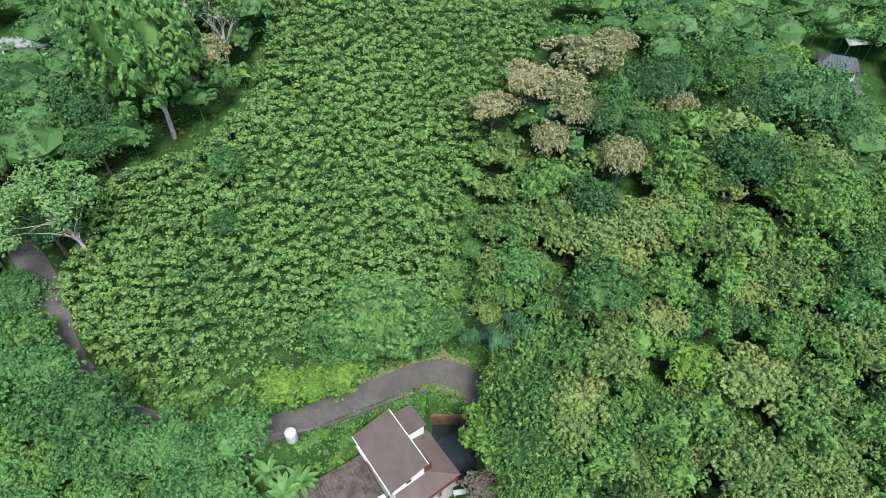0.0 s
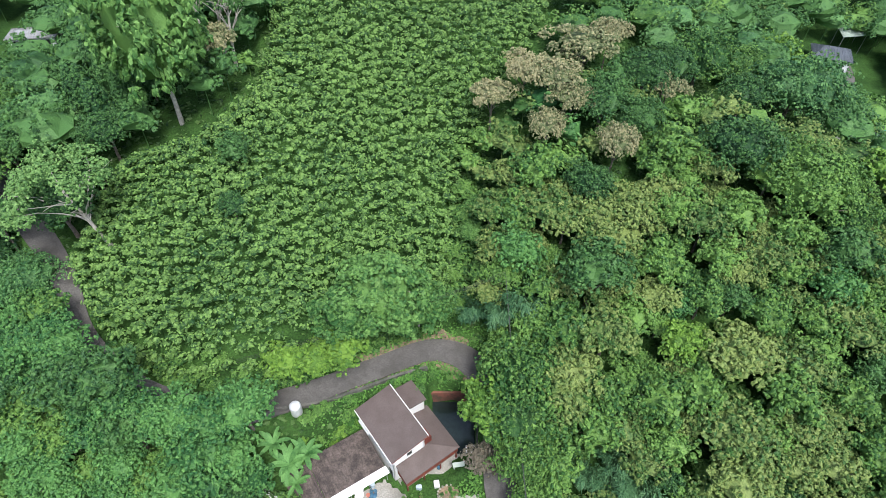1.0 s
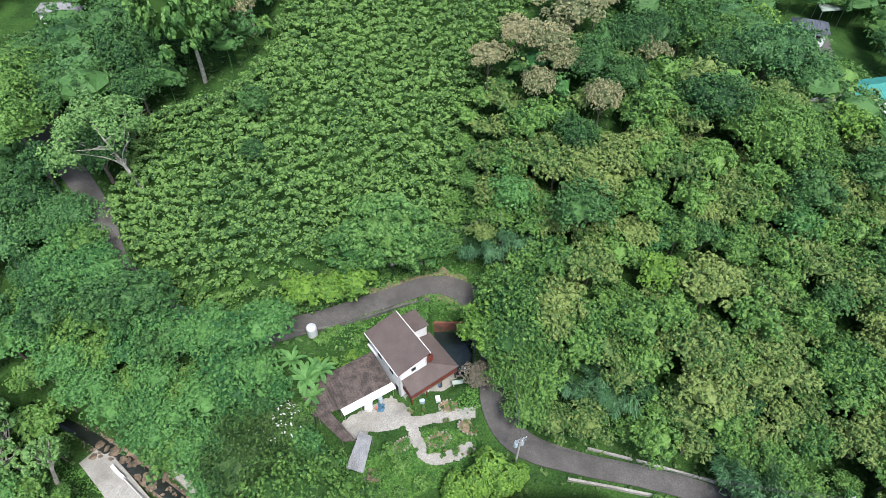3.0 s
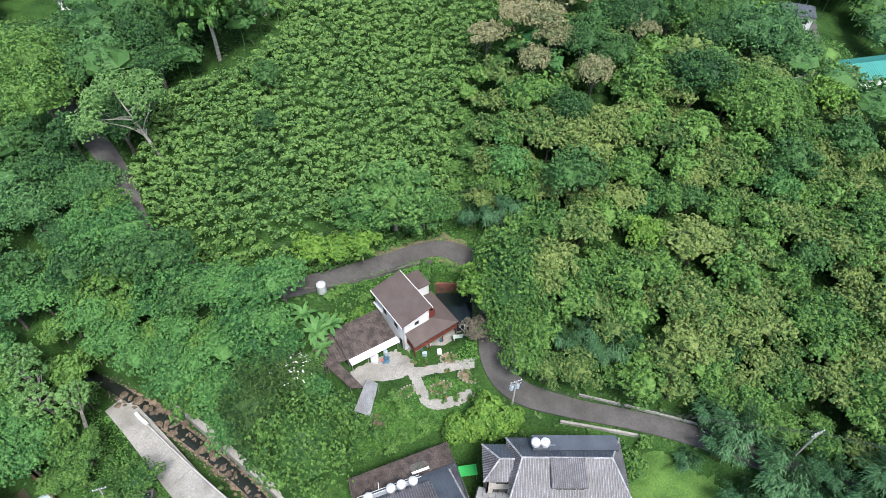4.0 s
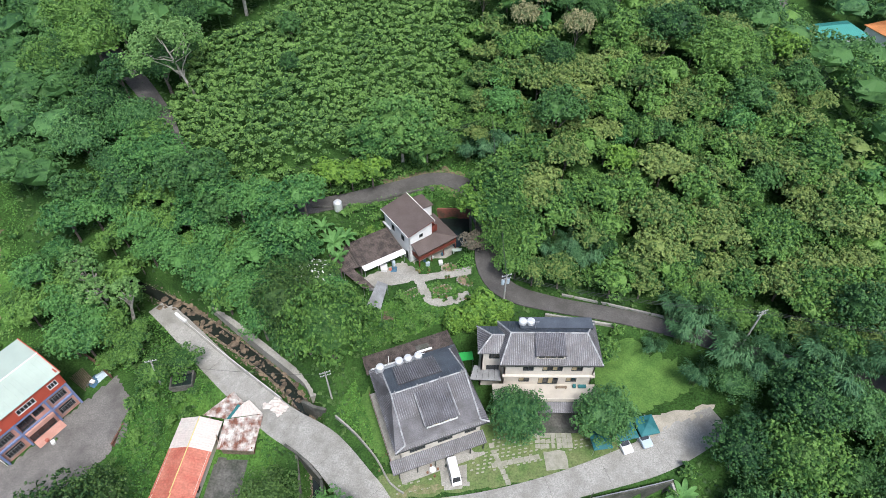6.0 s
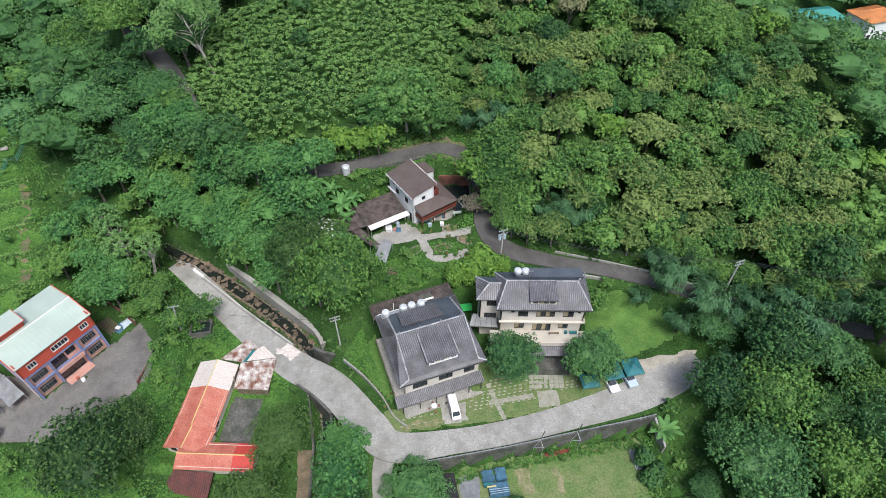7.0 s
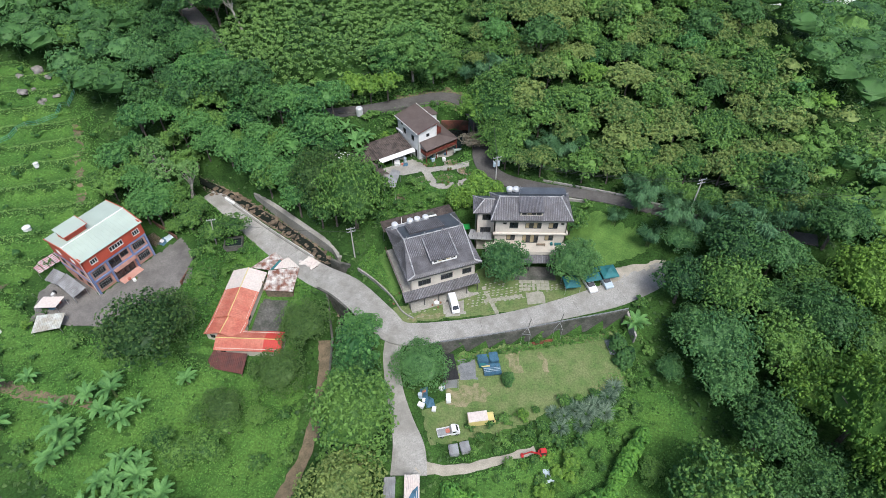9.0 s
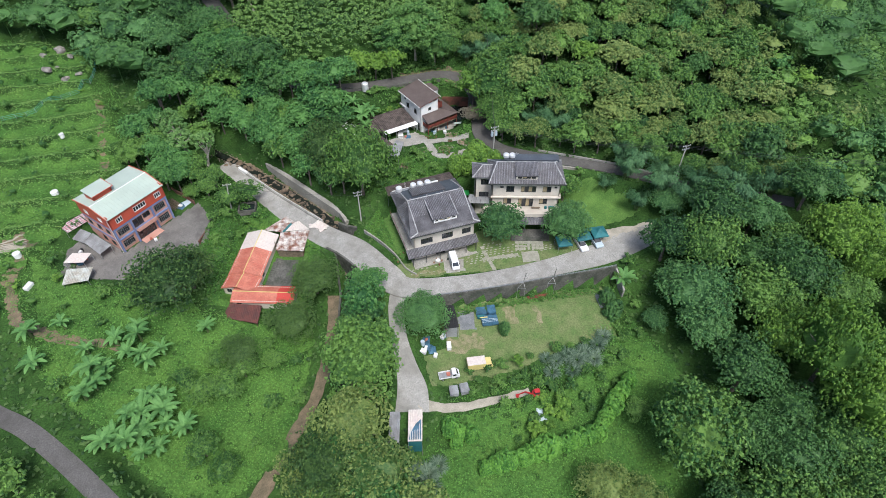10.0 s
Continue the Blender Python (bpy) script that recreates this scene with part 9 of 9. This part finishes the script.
for i, poly in enumerate(EDGES):
    carpet("", poly, "tangled greenery along the edge of the shrub field", L_BROAD, 9.0, 0.42, 430 + i, lift=0.6, aspect=0.6, clear=0.5, stuff_name="field_edge_weeds")
carpet("", TERRACES, "long pale grass along the terrace edges", L_GRASS, 16.0, 0.24, 405, lift=0.1, rows=5.0, low=0.3, stuff_name="grass_rows")
carpet("", TERRACES, "low weeds on the flats between grass rows", L_WEED, 6.0, 0.2, 406, lift=0.03, rows=-5.0, low=0.15, stuff_name="furrow_weeds")
carpet("", GRASS_W, "tall rough grass and weeds over the open slope", L_GRASS, 9.0, 0.28, 402, lift=0.06, upright=0.55, aspect=0.3, skip=[PLOTS[2], PLOTS[3], TERRACES], patchy=-0.1, stuff_name="tall_grass")
carpet("", GRASS_W, "creeping broad-leaved weeds over the slope", L_WEED, 9.0, 0.21, 403, lift=0.03, skip=[PLOTS[2], PLOTS[3], TERRACES], patchy=-0.12, low=0.16, stuff_name="creeping_weeds")
carpet("", GLADE, "thick carpet of creeping weeds in the glade", L_WEED, 10.0, 0.21, 404, lift=0.03, low=0.16, stuff_name="creeping_weeds")
BANKS = [[(-52, 14), (-40, 14.5), (-29, 5.5), (-28, -2), (-29, -13), (-48, -13), (-53, 0)], [(-23, 36), (-16, 44), (-9, 50), (-4, 51), (-4.5, 48), (-14, 42), (-19, 36)], [(-20, 18), (-2, 23), (4, 22), (5, 27), (3, 31), (-4, 31), (-8, 29), (-13, 27), (-18, 27)],
         [(-4, -11.9), (33, -4.5), (33, -6.5), (8, -11), (-3, -14)], [(-20, 8), (-15, 4.5), (-11.8, 0.5), (-14, 7), (-17, 14)], [(3.8, 39), (5, 39), (5, 34), (2, 33), (2, 38)], [(-4, 51.6), (3, 51.4), (2.8, 50), (-3.6, 50)]]
for i in (0, 1, 2, 4):
    sheet("meadow", BANKS[i], M_MEADOW, "lush low greenery on a bank by the houses", 0.0, 0.7, "meadow", wobble=0.3)
HOUSES = [[(-46.5, 8), (-40, 13), (-30.8, 8.6), (-31, 0), (-30.5, -11), (-46.5, -13)]]
for i, poly in enumerate(BANKS):
    carpet("", poly, "lush weeds and garden greenery on a bank", L_WEED, 18.0, 0.22, 410 + i, lift=0.12, aspect=0.6, skip=HOUSES if i == 0 else GARDEN_WALKS if i == 2 else (), stuff_name="bank_weeds")
grow(BANKS[2], [(K_SHRUB, 1)], 1.7, 221, (0.3, 0.6), margin=0.5, avoid_plots=False)
grow(BANKS[1], [(K_SHRUB, 1)], 1.9, 222, (0.6, 1.1), margin=0.3, avoid_plots=False)
grow([(-21.5, 39.8), (-20, 43.4), (-14, 46.4), (-8, 49.4), (-6.8, 48), (-12.5, 44.4), (-19.5, 39.8)], [(K_SHRUB, 3), (K_LIMESHRUB, 1)], 1.5, 229, (0.6, 1.15), margin=0.2, avoid_plots=False, taken=[(-22, 43.2, 1.5)])
grow([(-3.4, 50), (2.6, 50), (2.6, 51), (-3.4, 51.4)], [(K_SHRUB, 1)], 1.1, 230, (0.4, 0.6), margin=0.1, avoid_plots=False)
grow(BANKS[3], [(K_SHRUB, 1)], 1.6, 223, (0.35, 0.6), margin=0.0, avoid_plots=False)
grow([(32, -4), (36, -2), (37, -16), (32, -16)], [(K_SHRUB, 1)], 2.2, 224, (0.8, 1.3), margin=0.3, avoid_plots=False)
LAWNS = [([(-13, -3), (-9.5, -6.4), (9, -3.8), (20, -1), (28, 1.6), (27, 5.5), (23, 6.5), (7, 9), (-6, -1)], 0.2), ([(24, 8.5), (31, 7.6), (41, 12), (38, 16), (30, 19.5), (24, 19)], 0.1), ([(-3.8, -11.8), (9, -9.1), (31.6, -4.6), (32, -16), (22, -19), (12, -24), (-4, -28), (-5.6, -22), (-1, -19)], -0.05)]
for i, (poly, gaps) in enumerate(LAWNS):
    carpet("", poly, "short tufts of grass and clover in the lawn", L_GRASS, 7.0, 0.13, 440 + i, upright=0.2, lift=0.02, aspect=0.6, patchy=gaps - 0.2, low=0.08, stuff_name="lawn_tufts")
grow(BANKS[0], [(K_SHRUB, 1)], 2.6, 225, (0.4, 0.9), margin=0.6, avoid_plots=False, taken=[(-43, 5, 9.0), (-42.5, 0, 9.0), (-43, -5, 9.0), (-43, -9, 6.0), (-38, -9, 4.0), (-33, -8.6, 4.0), (-35, 4, 9.0), (-36, -3, 6.0), (-41, -11, 4.0), (-45.4, 11, 2.0), (-41.5, -14, 3.0), (-38.5, -13.5, 3.0)])
grow([(-17, 52.6), (-8, 56.4), (0, 59), (3.4, 59.4), (2, 62), (-4, 61.5), (-16, 56)], [(K_SHRUB, 4), (K_LIGHT, 1)], 1.6, 226, (0.55, 1.0), margin=0.3, avoid_plots=False)
grow([(3.4, 56), (7, 54.4), (9, 50), (10, 56), (8, 62), (3, 62)], [(K_SHRUB, 2), (K_LIGHT, 1)], 1.9, 227, (0.5, 0.9), margin=0.3, avoid_plots=False)


def planting_bed(x, y, half, turn, seed):
    """A raised bed edged with rough stones, with low plants in it."""
    rng = random.Random(seed)
    m = pose(x, y, height(x, y), 0, 0, turn)
    bed = thing("planting_bed", "oval garden bed edged with rough pale stones", "flower bed", m, "beds of the white house")
    soil = bmesh.new()
    bmesh.ops.create_circle(soil, cap_ends=True, segments=20, radius=1.0, matrix=Matrix.Translation((0, 0, 0.14)) @ Matrix.Diagonal((half, half * 0.62, 1, 1)))
    part("soil", soil, M_LITTER, bed)
    for k in range(18):
        a = 6.2832 * k / 18
        edge = bmesh.new()
        bmesh.ops.create_icosphere(edge, subdivisions=1, radius=rng.uniform(0.16, 0.24), matrix=Matrix.Translation((half * math.cos(a), half * 0.62 * math.sin(a), 0.1)))
        part("edging_stone", edge, M_STONE, bed)
    for k in range(7):
        a, r = rng.uniform(0, 6.28), rng.uniform(0.1, 0.75)
        px, py = m @ Vector((half * r * math.cos(a), half * 0.62 * r * math.sin(a), 0)), None
        K_SHRUB.put(one, px.x, px.y, rng.uniform(0.22, 0.42))


for bed in ((-0.6, 34.9, 1.7, 8, 1), (2.6, 31.2, 2.0, -12, 2), (-2.2, 29.4, 1.8, 20, 3), (-7.6, 28.6, 1.5, 40, 4)):
    planting_bed(*bed)
lg = random.Random(31)
pile = thing("brushwood_pile", "heap of cut bamboo poles and branches on bare soil", "wood pile", pose(-11.0, 24.6, height(-11.0, 24.6)))
for k in range(16):
    a, o = lg.uniform(-0.5, 0.5), lg.uniform(-0.9, 0.9)
    bars("pole", [((-1.6, o - a, 0.08 + 0.03 * (k % 5)), (1.7, o + a, 0.12 + 0.03 * (k % 4)))], 0.05, M_TIMBER, pile)
grow([(-58, 72), (-52.5, 80), (-41, 82.6), (-33, 92), (-32.6, 104), (-39, 104), (-39, 94), (-45, 88), (-56, 85), (-63, 74)], [(K_SHRUB, 3), (K_DARK, 1), (K_LIGHT, 1)], 2.2, 228, (0.55, 0.95), margin=0.4, avoid_plots=False)
for i, poly in enumerate([[(-24, 45), (10, 46), (12, 63), (2, 63), (-20, 53)], [(-62, 15), (-50, 12.5), (-42, 12), (-40, 15), (-50, 27), (-62, 27)], [(-20, 34), (3, 34), (5, 49), (-6, 50), (-20, 44)]]):
    carpet("", poly, "thick low weeds and creepers over bare ground", L_WEED, 12.0, 0.23, 450 + i, lift=0.1, aspect=0.65, clear=0.1, skip=[[(-19, 29), (-6, 29), (3.6, 39), (3.6, 49.6), (-6, 49.6), (-18, 36)]], stuff_name="bank_weeds")
